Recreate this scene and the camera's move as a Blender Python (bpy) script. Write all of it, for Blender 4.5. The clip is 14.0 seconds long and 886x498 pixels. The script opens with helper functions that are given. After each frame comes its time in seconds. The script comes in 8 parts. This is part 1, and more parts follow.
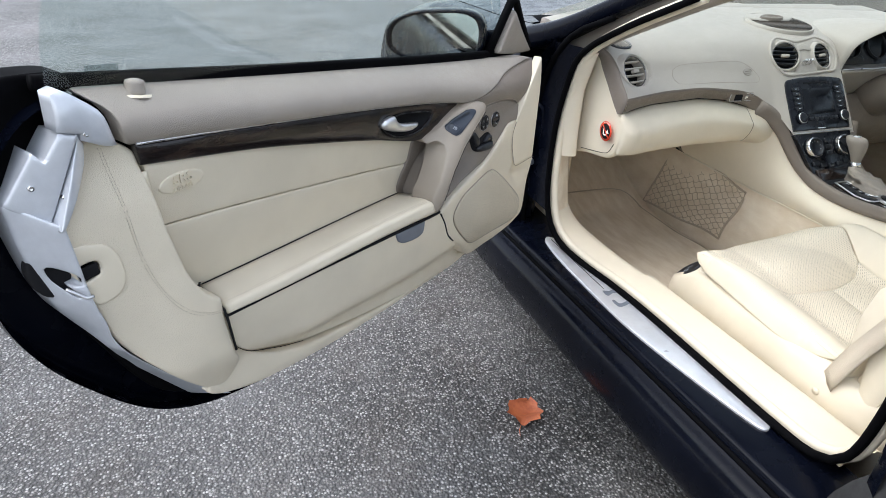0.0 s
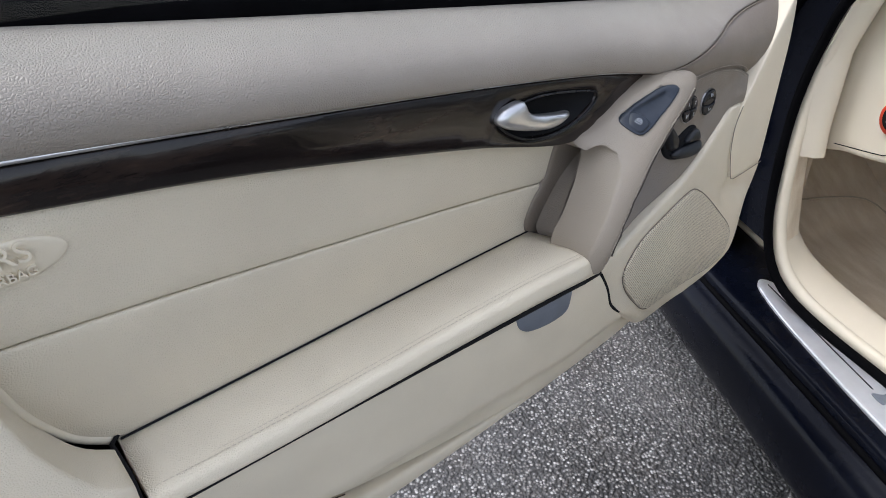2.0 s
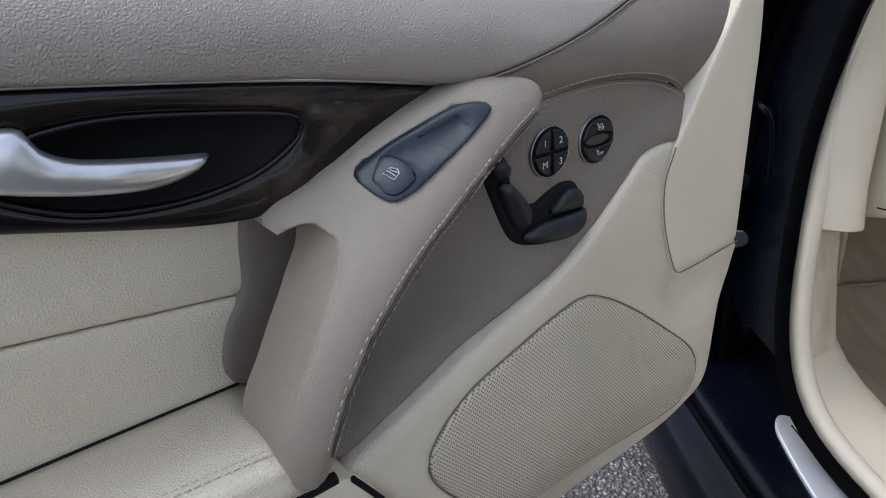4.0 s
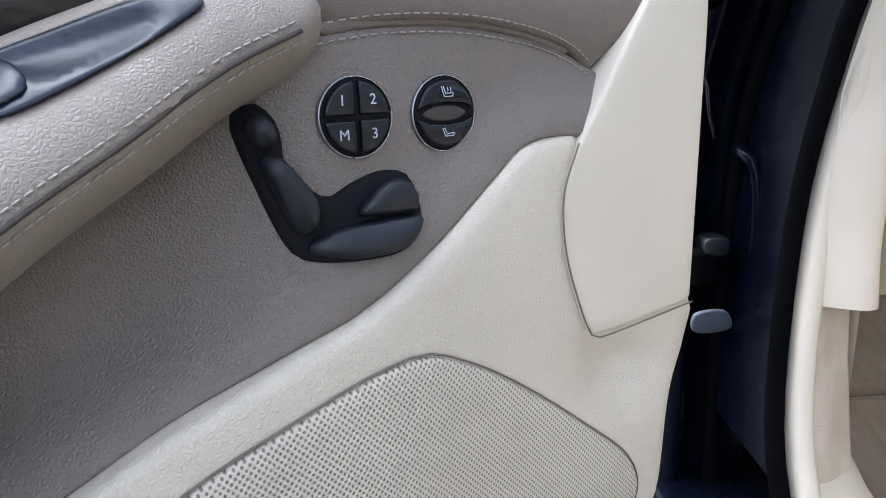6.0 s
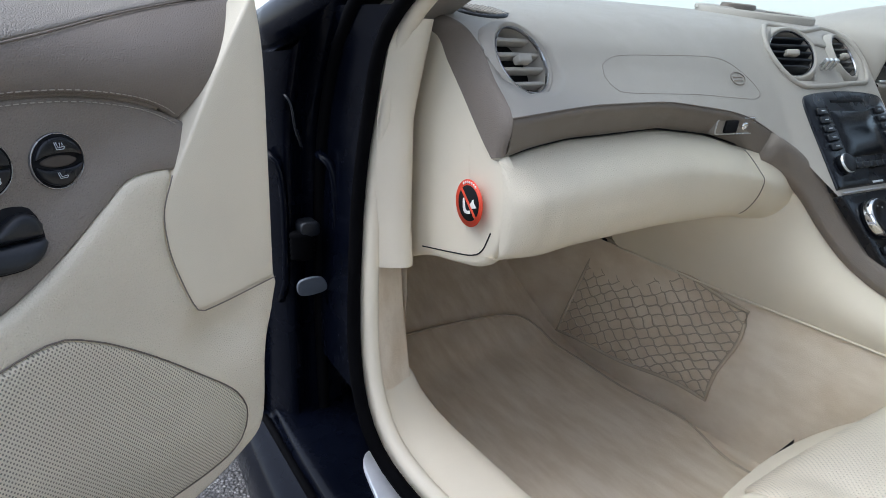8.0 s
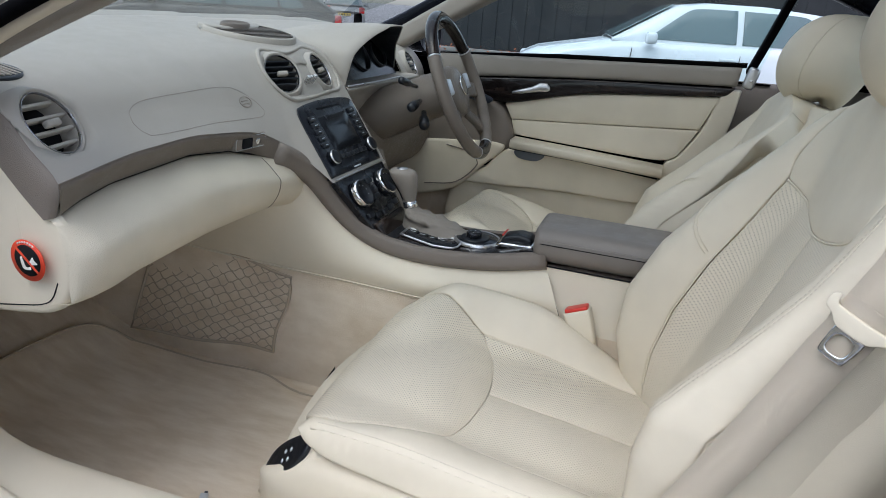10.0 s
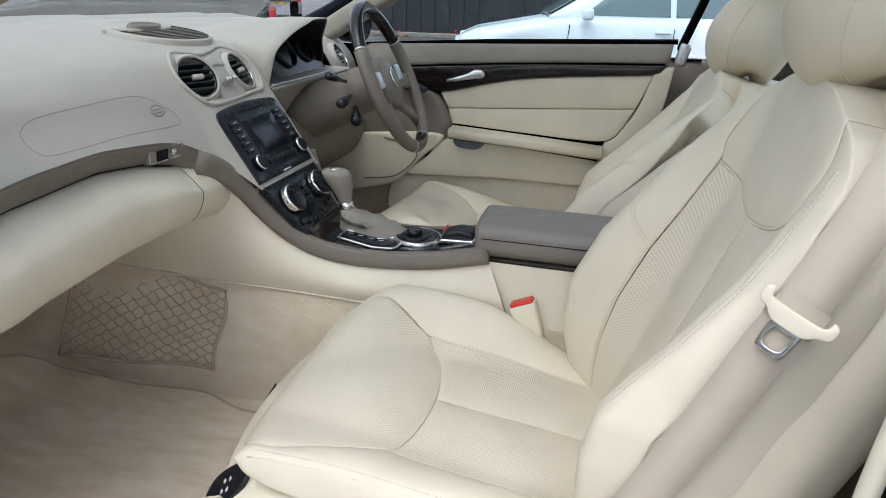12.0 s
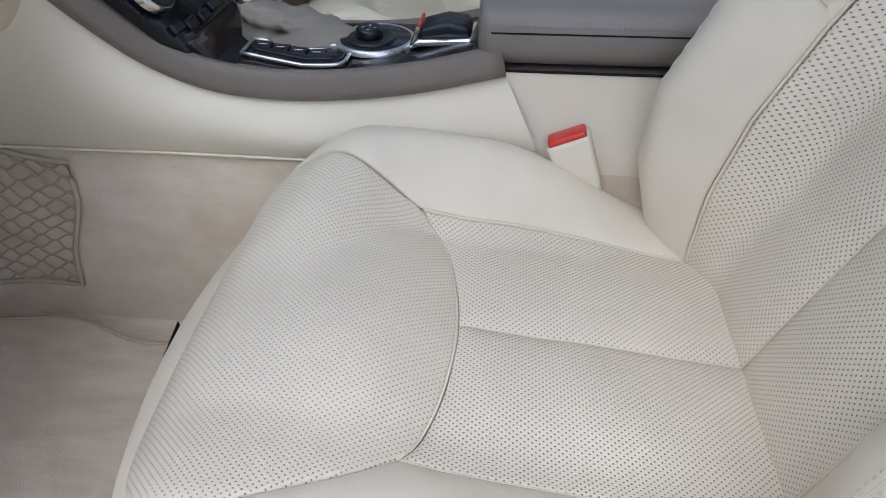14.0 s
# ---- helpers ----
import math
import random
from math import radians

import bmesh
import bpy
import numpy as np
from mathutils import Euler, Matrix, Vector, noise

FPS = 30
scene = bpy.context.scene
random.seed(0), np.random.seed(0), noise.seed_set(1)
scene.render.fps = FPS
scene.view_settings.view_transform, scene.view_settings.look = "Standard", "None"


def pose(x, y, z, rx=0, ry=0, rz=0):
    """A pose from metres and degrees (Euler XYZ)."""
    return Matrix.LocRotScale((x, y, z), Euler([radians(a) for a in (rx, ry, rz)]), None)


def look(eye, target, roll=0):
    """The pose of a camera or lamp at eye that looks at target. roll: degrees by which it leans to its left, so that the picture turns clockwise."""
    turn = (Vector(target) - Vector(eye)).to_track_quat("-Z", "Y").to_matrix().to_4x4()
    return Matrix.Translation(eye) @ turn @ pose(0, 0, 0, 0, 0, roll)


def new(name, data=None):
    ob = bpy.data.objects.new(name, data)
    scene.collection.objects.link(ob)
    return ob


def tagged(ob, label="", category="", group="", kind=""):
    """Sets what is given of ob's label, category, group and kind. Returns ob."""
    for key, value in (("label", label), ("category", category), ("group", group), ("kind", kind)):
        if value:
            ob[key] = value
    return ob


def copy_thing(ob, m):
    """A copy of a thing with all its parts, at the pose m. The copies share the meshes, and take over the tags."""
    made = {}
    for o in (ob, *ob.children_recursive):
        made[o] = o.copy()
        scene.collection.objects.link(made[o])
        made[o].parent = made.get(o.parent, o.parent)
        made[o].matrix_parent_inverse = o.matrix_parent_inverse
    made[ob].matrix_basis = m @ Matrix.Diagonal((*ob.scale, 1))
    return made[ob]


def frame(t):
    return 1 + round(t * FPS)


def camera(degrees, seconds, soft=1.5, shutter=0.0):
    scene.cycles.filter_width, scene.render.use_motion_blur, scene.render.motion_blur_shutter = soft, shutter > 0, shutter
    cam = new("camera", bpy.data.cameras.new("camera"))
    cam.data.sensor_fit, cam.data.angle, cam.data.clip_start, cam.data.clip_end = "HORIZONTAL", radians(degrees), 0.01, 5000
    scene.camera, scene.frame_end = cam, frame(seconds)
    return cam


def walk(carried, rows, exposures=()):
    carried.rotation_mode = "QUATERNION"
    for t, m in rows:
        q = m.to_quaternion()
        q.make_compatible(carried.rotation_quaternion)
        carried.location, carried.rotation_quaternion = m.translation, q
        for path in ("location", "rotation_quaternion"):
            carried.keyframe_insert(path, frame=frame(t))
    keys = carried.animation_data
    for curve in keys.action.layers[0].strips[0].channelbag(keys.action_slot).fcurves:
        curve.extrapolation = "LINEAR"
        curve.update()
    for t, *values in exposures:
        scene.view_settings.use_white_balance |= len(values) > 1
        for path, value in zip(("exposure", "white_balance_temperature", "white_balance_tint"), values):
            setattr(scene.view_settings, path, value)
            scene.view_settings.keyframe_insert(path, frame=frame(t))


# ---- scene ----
cam = camera(69.4, 14.0, 0.75)
PATH = [
    (0, (-1.851, -1.574, 1.295), (-1.171, 0.059, 0.362), 3.1),
    (0.5, (-1.768, -1.407, 1.262), (-1.167, 0.251, 0.319), 2.4),
    (1, (-1.668, -1.255, 1.218), (-1.214, 0.44, 0.258), 1.2),
    (1.5, (-1.645, -1.119, 1.169), (-1.338, 0.591, 0.178), -0.5),
    (2, (-1.65, -1.0, 1.137), (-1.403, 0.7, 0.111), -1.1),
    (2.5, (-1.588, -0.924, 1.123), (-1.344, 0.764, 0.078), -1.5),
    (2.7, (-1.545, -0.891, 1.119), (-1.305, 0.795, 0.07), -2.0),
    (4.8, (-1.237, -0.57, 0.924), (-1.253, 1.302, 0.218), -4.8),
    (5, (-1.236, -0.551, 0.922), (-1.22, 1.314, 0.2), -4.0),
    (5.5, (-1.191, -0.525, 0.886), (-1.148, 1.378, 0.273), -2.4),
    (6, (-1.167, -0.534, 0.87), (-1.151, 1.398, 0.355), -2.2),
    (6.5, (-1.165, -0.538, 0.873), (-1.173, 1.392, 0.348), -1.8),
    (7, (-1.143, -0.567, 0.89), (-0.892, 1.346, 0.361), -0.2),
    (7.5, (-1.142, -0.628, 0.909), (-0.457, 1.177, 0.388), 1.1),
    (8, (-1.163, -0.705, 0.938), (-0.159, 0.914, 0.329), 2.3),
    (8.5, (-1.19, -0.763, 0.967), (0.188, 0.517, 0.286), 3.9),
    (9, (-1.242, -0.798, 1.011), (0.383, 0.129, 0.304), 4.8),
    (9.2, (-1.258, -0.808, 1.03), (0.436, -0.014, 0.323), 5.0),
    (11.3, (-1.316, -0.84, 1.152), (0.489, -0.342, 0.45), 3.5),
    (11.5, (-1.313, -0.844, 1.15), (0.496, -0.354, 0.452), 3.1),
    (12, (-1.241, -0.845, 1.113), (0.563, -0.404, 0.371), 1.6),
    (12.5, (-1.14, -0.813, 1.067), (0.597, -0.483, 0.132), 0.9),
    (13, (-1.012, -0.751, 1.031), (0.627, -0.48, -0.084), 0.5),
    (13.5, (-0.885, -0.702, 0.997), (0.687, -0.442, -0.211), -0.8),
    (14, (-0.797, -0.661, 0.934), (0.744, -0.477, -0.327), -1.0),
]
EXPOSURES = [
    (0.0, 1.63, 6460, 10), (1.5, 1.53, 6480, 12), (2.7, 1.47, 6380, 13), (4.9, 1.09, 5980, 14), (5.6, 1.66, 5880, 15), (6.5, 2.19, 5880, 15),
    (7.5, 1.47, 5970, 12), (8.0, 1.35, 5970, 11), (8.9, 1.03, 5900, 12), (9.2, 1.14, 5940, 12), (11.3, 0.82, 6180, 9), (11.7, 0.96, 6180, 10),
    (12.0, 1.27, 6230, 11), (12.5, 1.28, 6260, 13), (13.0, 1.21, 6180, 14), (13.5, 1.16, 6090, 15), (14.0, 1.05, 5730, 15),
]
walk(cam, [(t, look(eye, target, roll)) for t, eye, target, roll in PATH], EXPOSURES)

# ---- daylight: a bright overcast sky with a weak, wide sun ----
world = bpy.data.worlds.new("overcast_sky")
scene.world = world
world.use_nodes = True
wn = world.node_tree.nodes
sky = wn.new("ShaderNodeTexSky")
sky.sky_type, sky.sun_disc = "NISHITA", False
sky.sun_elevation, sky.sun_rotation = radians(64), radians(288)
sky.air_density, sky.dust_density, sky.ozone_density = 1.0, 2.0, 1.0
hue = wn.new("ShaderNodeHueSaturation")
hue.inputs["Saturation"].default_value = 0.5
world.node_tree.links.new(sky.outputs[0], hue.inputs["Color"])
world.node_tree.links.new(hue.outputs[0], wn["Background"].inputs["Color"])
wn["Background"].inputs["Strength"].default_value = 0.15
sun = bpy.data.lights.new("sun", "SUN")
sun.energy, sun.angle, sun.color = 0.5, radians(60), (0.94, 0.98, 1.04)
sun_ob = new("sun", sun)
sun_ob.matrix_world = look((-2.5, 0.8, 5.4), (0, 0, 0))


# ---- materials ----
class Shader:
    """A node material with short calls for what most surfaces need."""

    def __init__(self, name, color, rough=0.5, metal=0.0, coat=0.0, spec=0.5):
        self.mat = bpy.data.materials.new(name)
        self.mat.use_nodes = True
        self.nodes, self.links = self.mat.node_tree.nodes, self.mat.node_tree.links
        self.bsdf = self.nodes["Principled BSDF"]
        self.set("Base Color", (*color, 1.0)), self.set("Roughness", rough), self.set("Metallic", metal)
        self.set("Coat Weight", coat), self.set("Coat Roughness", 0.05), self.set("Specular IOR Level", spec)
        self.coords = self.nodes.new("ShaderNodeTexCoord").outputs["Object"]
        self.height = None

    def set(self, key, value):
        self.bsdf.inputs[key].default_value = value

    def node(self, kind, **inputs):
        n = self.nodes.new(kind)
        for key, value in inputs.items():
            slot = n.inputs[key.replace("_", " ")]
            if isinstance(value, bpy.types.NodeSocket):
                self.links.new(value, slot)
            else:
                slot.default_value = value
        return n

    def math(self, op, a, b=0.0, c=0.0):
        n = self.nodes.new("ShaderNodeMath")
        n.operation = op
        for slot, value in zip(n.inputs, (a, b, c)):
            if isinstance(value, bpy.types.NodeSocket):
                self.links.new(value, slot)
            else:
                slot.default_value = value
        return n.outputs[0]

    def noise(self, scale, detail=3.0, rough=0.5, vector=None):
        return self.node("ShaderNodeTexNoise", Vector=vector or self.coords, Scale=scale, Detail=detail, Roughness=rough).outputs["Fac"]

    def cells(self, scale, feature="F1", out="Distance", vector=None):
        n = self.node("ShaderNodeTexVoronoi", Vector=vector or self.coords, Scale=scale)
        n.feature = feature
        return n.outputs[out]

    def mapped(self, scale=(1, 1, 1), turn=(0, 0, 0)):
        return self.node("ShaderNodeMapping", Vector=self.coords, Scale=scale, Rotation=turn).outputs[0]

    def ramp(self, fac, *stops):
        n = self.node("ShaderNodeValToRGB", Fac=fac)
        e = n.color_ramp.elements
        while len(e) < len(stops):
            e.new(0.5)
        for el, (at, col) in zip(e, stops):
            el.position, el.color = at, (*col, 1.0) if len(col) == 3 else col
        return n.outputs["Color"]

    def grey(self, fac, lo, hi, a=0.0, b=1.0):
        n = self.node("ShaderNodeMapRange", Value=fac)
        n.inputs[1].default_value, n.inputs[2].default_value, n.inputs[3].default_value, n.inputs[4].default_value = lo, hi, a, b
        return n.outputs[0]

    def mix(self, fac, a, b, blend="MIX"):
        n = self.nodes.new("ShaderNodeMix")
        n.data_type, n.blend_type = "RGBA", blend
        for slot, value in zip((n.inputs[0], n.inputs[6], n.inputs[7]), (fac, a, b)):
            if isinstance(value, bpy.types.NodeSocket):
                self.links.new(value, slot)
            else:
                slot.default_value = value if isinstance(value, float) else (*value, 1.0)
        return n.outputs[2]

    def color(self, socket):
        self.links.new(socket, self.bsdf.inputs["Base Color"])
        return self

    def rough(self, socket):
        self.links.new(socket, self.bsdf.inputs["Roughness"])
        return self

    def bump(self, height, distance, strength=1.0):
        n = self.node("ShaderNodeBump", Height=height, Distance=distance, Strength=strength)
        if self.height is not None:
            self.links.new(self.height, n.inputs["Normal"])
        self.height = n.outputs[0]
        self.links.new(self.height, self.bsdf.inputs["Normal"])
        return self


def tone(c, k):
    return tuple(min(1.0, v * k) for v in c)


def leather(name, color, rough=0.45, grain=540.0, deep=0.0004, wear=0.06):
    """Pebbled hide: cells with soft edges, a fine wrinkle, and slow blotches of tone."""
    s = Shader(name, color, rough)
    bent = s.node("ShaderNodeMix", Factor=0.004)
    bent.data_type = "VECTOR"
    s.links.new(s.coords, bent.inputs[4])
    s.links.new(s.node("ShaderNodeTexNoise", Vector=s.coords, Scale=90.0, Detail=2.0).outputs["Color"], bent.inputs[5])
    fold = s.grey(s.cells(grain, "DISTANCE_TO_EDGE", vector=bent.outputs[1]), 0.0, 0.50)
    blot = s.noise(9.0, 4.0)
    s.color(s.mix(s.grey(blot, 0.35, 0.7), tone(color, 1 - wear), tone(color, 1 + wear * 0.5)))
    s.rough(s.grey(s.noise(40.0, 3.0), 0.3, 0.7, rough - 0.06, rough + 0.08))
    s.bump(s.noise(26.0, 3.0), 0.0003, 0.3)
    s.bump(s.noise(grain * 3.0, 3.0, 0.6), deep * 0.35, 0.6)
    return s.bump(s.math("POWER", fold, 0.8), deep)


def perforated(name, color, pitch, hole, plane, turn=0.0, rough=0.5, dark=0.25):
    """Hide or mesh pierced in staggered rows; plane names the two axes of the rows."""
    s = leather(name, color, rough, 800.0, 0.0002)
    base = s.bsdf.inputs["Base Color"].links[0].from_socket
    at = s.mapped(turn=(0, 0, turn))
    split = s.node("ShaderNodeSeparateXYZ", Vector=at).outputs
    a, b = split["XYZ".index(plane[0])], split["XYZ".index(plane[1])]

    def rows(shift):
        u = s.math("SUBTRACT", s.math("FRACT", s.math("MULTIPLY_ADD", a, 1 / pitch, shift)), 0.5)
        v = s.math("SUBTRACT", s.math("FRACT", s.math("MULTIPLY_ADD", b, 1 / (pitch * 1.15), shift)), 0.5)
        return s.math("SQRT", s.math("ADD", s.math("MULTIPLY", u, u), s.math("MULTIPLY", v, v)))

    near = s.math("MINIMUM", rows(0.0), rows(0.5))
    open_ = s.grey(near, hole * 0.75, hole, 1.0, 0.0)
    s.color(s.mix(open_, base, tone(color, dark)))
    s.bump(s.grey(near, hole * 0.7, hole * 1.4), 0.0005)
    return s


def plain(name, color, rough=0.4, metal=0.0, coat=0.0, wear=0.08, scale=60.0, deep=0.0002, spec=0.5):
    s = Shader(name, color, rough, metal, coat, spec)
    n = s.noise(scale, 5.0, 0.6)
    s.color(s.mix(s.grey(n, 0.3, 0.75), tone(color, 1 - wear), tone(color, 1 + wear)))
    s.rough(s.grey(s.noise(scale * 0.4, 4.0), 0.3, 0.7, max(rough - 0.06, 0.02), rough + 0.1))
    return s.bump(s.noise(scale * 8, 2.0), deep, 0.5)


CREAM, TAUPE = (0.705, 0.628, 0.486), (0.180, 0.148, 0.118)
DOOR_TURN = radians(57.5)
cream = leather("cream_leather", CREAM, 0.42, 460.0, 0.00048).mat
cream_soft = leather("smooth_cream_leather", tone(CREAM, 1.03), 0.5, 800.0, 0.0002).mat
cream_vinyl = leather("cream_vinyl", CREAM, 0.5, 620.0, 0.0001, 0.04).mat
taupe = leather("taupe_leather", TAUPE, 0.42, 460.0, 0.0004).mat
cup_taupe = leather("door_taupe_leather", (0.206, 0.173, 0.140), 0.38, 480.0, 0.00048).mat
taupe_light = leather("light_taupe_leather", (0.305, 0.268, 0.226), 0.46, 440.0, 0.0005).mat
# taupe lightened for the lid: the sky's sheen is in its colour
lid_leather = leather("sky_sheen_taupe_leather", (0.205, 0.180, 0.156), 0.40, 520.0, 0.0001, 0.03).mat
boot_leather = leather("soft_boot_leather", (0.27, 0.235, 0.195), 0.5, 500.0, 0.0005).mat
grip_leather = leather("pebbled_taupe_leather", (0.305, 0.259, 0.205), 0.44, 540.0, 0.00030).mat
dash_skin = leather("greige_dash_skin", (0.41, 0.374, 0.322), 0.5, 700.0, 0.00025, 0.04).mat
perf_cushion = perforated("perforated_cushion_leather", tone(CREAM, 1.03), 0.0056, 0.140, "XY", dark=0.18).mat
perf_thigh = perforated("perforated_thigh_leather", tone(CREAM, 1.03), 0.0056, 0.124, "XY", dark=0.36).mat
perf_back = perforated("perforated_backrest_leather", tone(CREAM, 1.03), 0.0056, 0.138, "XZ", dark=0.34).mat
grille_mat = perforated("speaker_mesh", tone(CREAM, 0.98), 0.0034, 0.22, "XZ", DOOR_TURN - radians(90), 0.5, 0.34).mat
thread = plain("cream_thread", (0.42, 0.37, 0.31), 0.8, deep=0.0004, scale=900.0).mat
seat_thread = plain("pale_seat_thread", (0.56, 0.49, 0.385), 0.8, deep=0.0004, scale=900.0).mat
thread_grey = plain("grey_thread", (0.44, 0.395, 0.335), 0.8, deep=0.0004, scale=900.0).mat
gap_brown = plain("sewn_crease", (0.07, 0.058, 0.048), 0.7, spec=0.2).mat
gap_black = plain("shut_line_rubber", (0.008, 0.008, 0.009), 0.8, spec=0.2).mat
rubber = plain("black_rubber", (0.0025, 0.0025, 0.003), 0.75, wear=0.3, scale=30.0, spec=0.03).mat
piano = plain("black_plastic", (0.006, 0.007, 0.010), 0.25, coat=0.12, spec=0.35).mat
black_soft = plain("satin_black_plastic", (0.006, 0.0075, 0.0105), 0.36, scale=200.0, deep=0.0003).mat
switch_blue = plain("slate_switch_plastic", (0.014, 0.02, 0.031), 0.36).mat
legend = plain("white_print", (0.52, 0.55, 0.58), 0.5).mat
silver = plain("satin_silver", (0.62, 0.62, 0.62), 0.3, 0.9, scale=40.0).mat
silver_paint = plain("silver_paint", (0.55, 0.57, 0.6), 0.35, 0.35, 0.4, 0.05).mat
chrome = plain("chrome", (0.8, 0.8, 0.8), 0.08, 1.0, wear=0.03).mat
plate_metal = plain("brushed_sill_plate", (0.72, 0.73, 0.75), 0.32, 0.6, scale=25.0).mat
rim_metal = plain("dull_switch_rim", (0.36, 0.36, 0.37), 0.22, 1.0).mat
mirror_mat = plain("mirror_glass", (0.85, 0.88, 0.88), 0.02, 1.0, wear=0.0, deep=0.0).mat
catch_grey = plain("slate_grey_catch", (0.14, 0.155, 0.18), 0.45).mat
red = plain("red_plastic", (0.62, 0.03, 0.015), 0.35).mat
sticker_red = plain("red_print", (0.75, 0.06, 0.02), 0.4).mat
white_print = plain("sticker_white", (0.8, 0.78, 0.72), 0.45).mat
screen_mat = plain("dark_display", (0.005, 0.006, 0.008), 0.18, coat=0.1, spec=0.3).mat
white_paint = plain("white_car_paint", (0.60, 0.64, 0.67), 0.25, 0.0, 0.3, 0.03, 3.0, 0.0).mat
grey_paint = plain("grey_car_paint", (0.16, 0.17, 0.18), 0.3, 0.4, 0.6, 0.05, 3.0, 0.0).mat
charcoal_paint = plain("charcoal_car_paint", (0.016, 0.021, 0.022), 0.25, 0.0, 0.2, 0.05, 3.0, 0.0).mat
tyre_mat = plain("tyre_rubber", (0.02, 0.02, 0.02), 0.8, wear=0.3).mat
yellow = plain("yellow_plate", (0.7, 0.48, 0.05), 0.4).mat
lamp_red = plain("red_lamp_lens", (0.4, 0.02, 0.02), 0.15, coat=0.5).mat


def make_navy():
    s = Shader("navy_metallic_paint", (0.004, 0.005, 0.014), 0.3, 0.0, 0.03, 0.09)
    s.color(s.mix(s.grey(s.noise(7.0, 4.0), 0.3, 0.7), (0.0012, 0.0018, 0.0045), (0.0024, 0.0034, 0.0075)))
    s.rough(s.grey(s.noise(20.0, 5.0), 0.35, 0.75, 0.20, 0.34))
    return s.bump(s.noise(14.0, 2.0), 0.0006, 0.3).mat


def make_wood():
    s = Shader("dark_burl_veneer", (0.05, 0.035, 0.03), 0.25, 0.0, 0.28, 0.25)
    at = s.mapped((1.0, 1.0, 4.0))
    w = s.noise(7.0, 8.0, 0.62, at)
    fine = s.noise(60.0, 4.0, 0.6, s.mapped((1, 1, 8)))
    col = s.ramp(s.math("MULTIPLY_ADD", fine, 0.25, w), (0.46, (0.004, 0.003, 0.003)), (0.64, (0.010, 0.007, 0.0065)), (0.78, (0.026, 0.017, 0.013)), (0.90, (0.07, 0.046, 0.032)))
    return s.color(col).mat


def make_carpet():
    s = Shader("beige_carpet", (0.5, 0.4, 0.275), 0.95, spec=0.1)
    big, fine = s.noise(7.0, 5.0, 0.65), s.noise(1100.0, 2.0)
    brushed = s.noise(16.0, 4.0, 0.6, s.mapped((2.2, 0.5, 1.0), (0, 0, 0.55)))
    tint = s.mix(s.grey(brushed, 0.36, 0.66), (0.71, 0.59, 0.435), (0.84, 0.735, 0.585))
    tint = s.mix(s.grey(big, 0.55, 0.8, 0.0, 0.5), tint, (0.56, 0.445, 0.32))
    s.color(s.mix(s.grey(fine, 0.25, 0.75, 0.0, 0.25), tint, (0.50, 0.40, 0.285)))
    return s.bump(fine, 0.0016).mat


def make_asphalt():
    s = Shader("worn_asphalt", (0.09, 0.085, 0.08), 0.7)
    stone = s.node("ShaderNodeTexVoronoi", Vector=s.coords, Scale=135.0, Randomness=1.0)
    pick = s.node("ShaderNodeSeparateColor", Color=stone.outputs["Color"]).outputs[0]
    col = s.ramp(pick, (0.0, (0.03, 0.027, 0.025)), (0.4, (0.12, 0.112, 0.104)), (0.7, (0.24, 0.23, 0.215)), (0.88, (0.38, 0.37, 0.352)), (1.0, (0.52, 0.51, 0.49)))
    edge = s.grey(stone.outputs["Distance"], 0.30, 0.60)
    col = s.mix(edge, col, (0.012, 0.011, 0.010))
    patch = s.noise(1.3, 5.0, 0.6)
    col = s.mix(s.grey(patch, 0.35, 0.7, 0.0, 0.35), col, (0.30, 0.295, 0.29))
    col = s.mix(s.grey(s.noise(3.2, 4.0), 0.5, 0.75, 0.0, 0.25), col, (0.10, 0.075, 0.055))
    s.color(col)
    s.rough(s.grey(s.noise(30.0, 3.0), 0.3, 0.7, 0.35, 0.75))
    s.bump(s.math("SUBTRACT", 1.0, stone.outputs["Distance"]), 0.006)
    return s.bump(s.noise(420.0, 3.0), 0.0012).mat


def make_glass(name, tint, rough=0.0):
    s = Shader(name, tint, rough)
    s.set("Transmission Weight", 1.0), s.set("IOR", 1.02), s.set("Specular IOR Level", 0.5)
    thin = s.nodes.new("ShaderNodeBsdfTransparent")
    thin.inputs[0].default_value = (*tint, 1.0)
    gloss = s.nodes.new("ShaderNodeBsdfGlossy")
    gloss.inputs["Roughness"].default_value = 0.03
    edge_on = s.node("ShaderNodeLayerWeight", Blend=0.5).outputs["Facing"]
    both = s.nodes.new("ShaderNodeMixShader")
    s.links.new(s.math("MULTIPLY_ADD", s.math("POWER", edge_on, 5.0), 0.94, 0.05), both.inputs[0])
    s.links.new(thin.outputs[0], both.inputs[1]), s.links.new(gloss.outputs[0], both.inputs[2])
    s.links.new(both.outputs[0], s.nodes["Material Output"].inputs["Surface"])
    return s.mat


def make_webbing():
    s = Shader("beige_seat_belt_webbing", (0.5, 0.43, 0.33), 0.75, spec=0.15)
    w = s.node("ShaderNodeTexWave", Vector=s.coords, Scale=900.0, Distortion=0.3)
    w.bands_direction = "Z"
    s.color(s.mix(w.outputs["Fac"], (0.70, 0.605, 0.47), (0.76, 0.665, 0.525)))
    return s.bump(w.outputs["Fac"], 0.0003).mat


def make_leaf():
    s = Shader("orange_dead_leaf", (0.42, 0.11, 0.03), 0.6)
    s.color(s.mix(s.noise(60.0, 5.0), (0.20, 0.035, 0.012), (0.46, 0.13, 0.04)))
    return s.bump(s.noise(140.0, 3.0), 0.001).mat


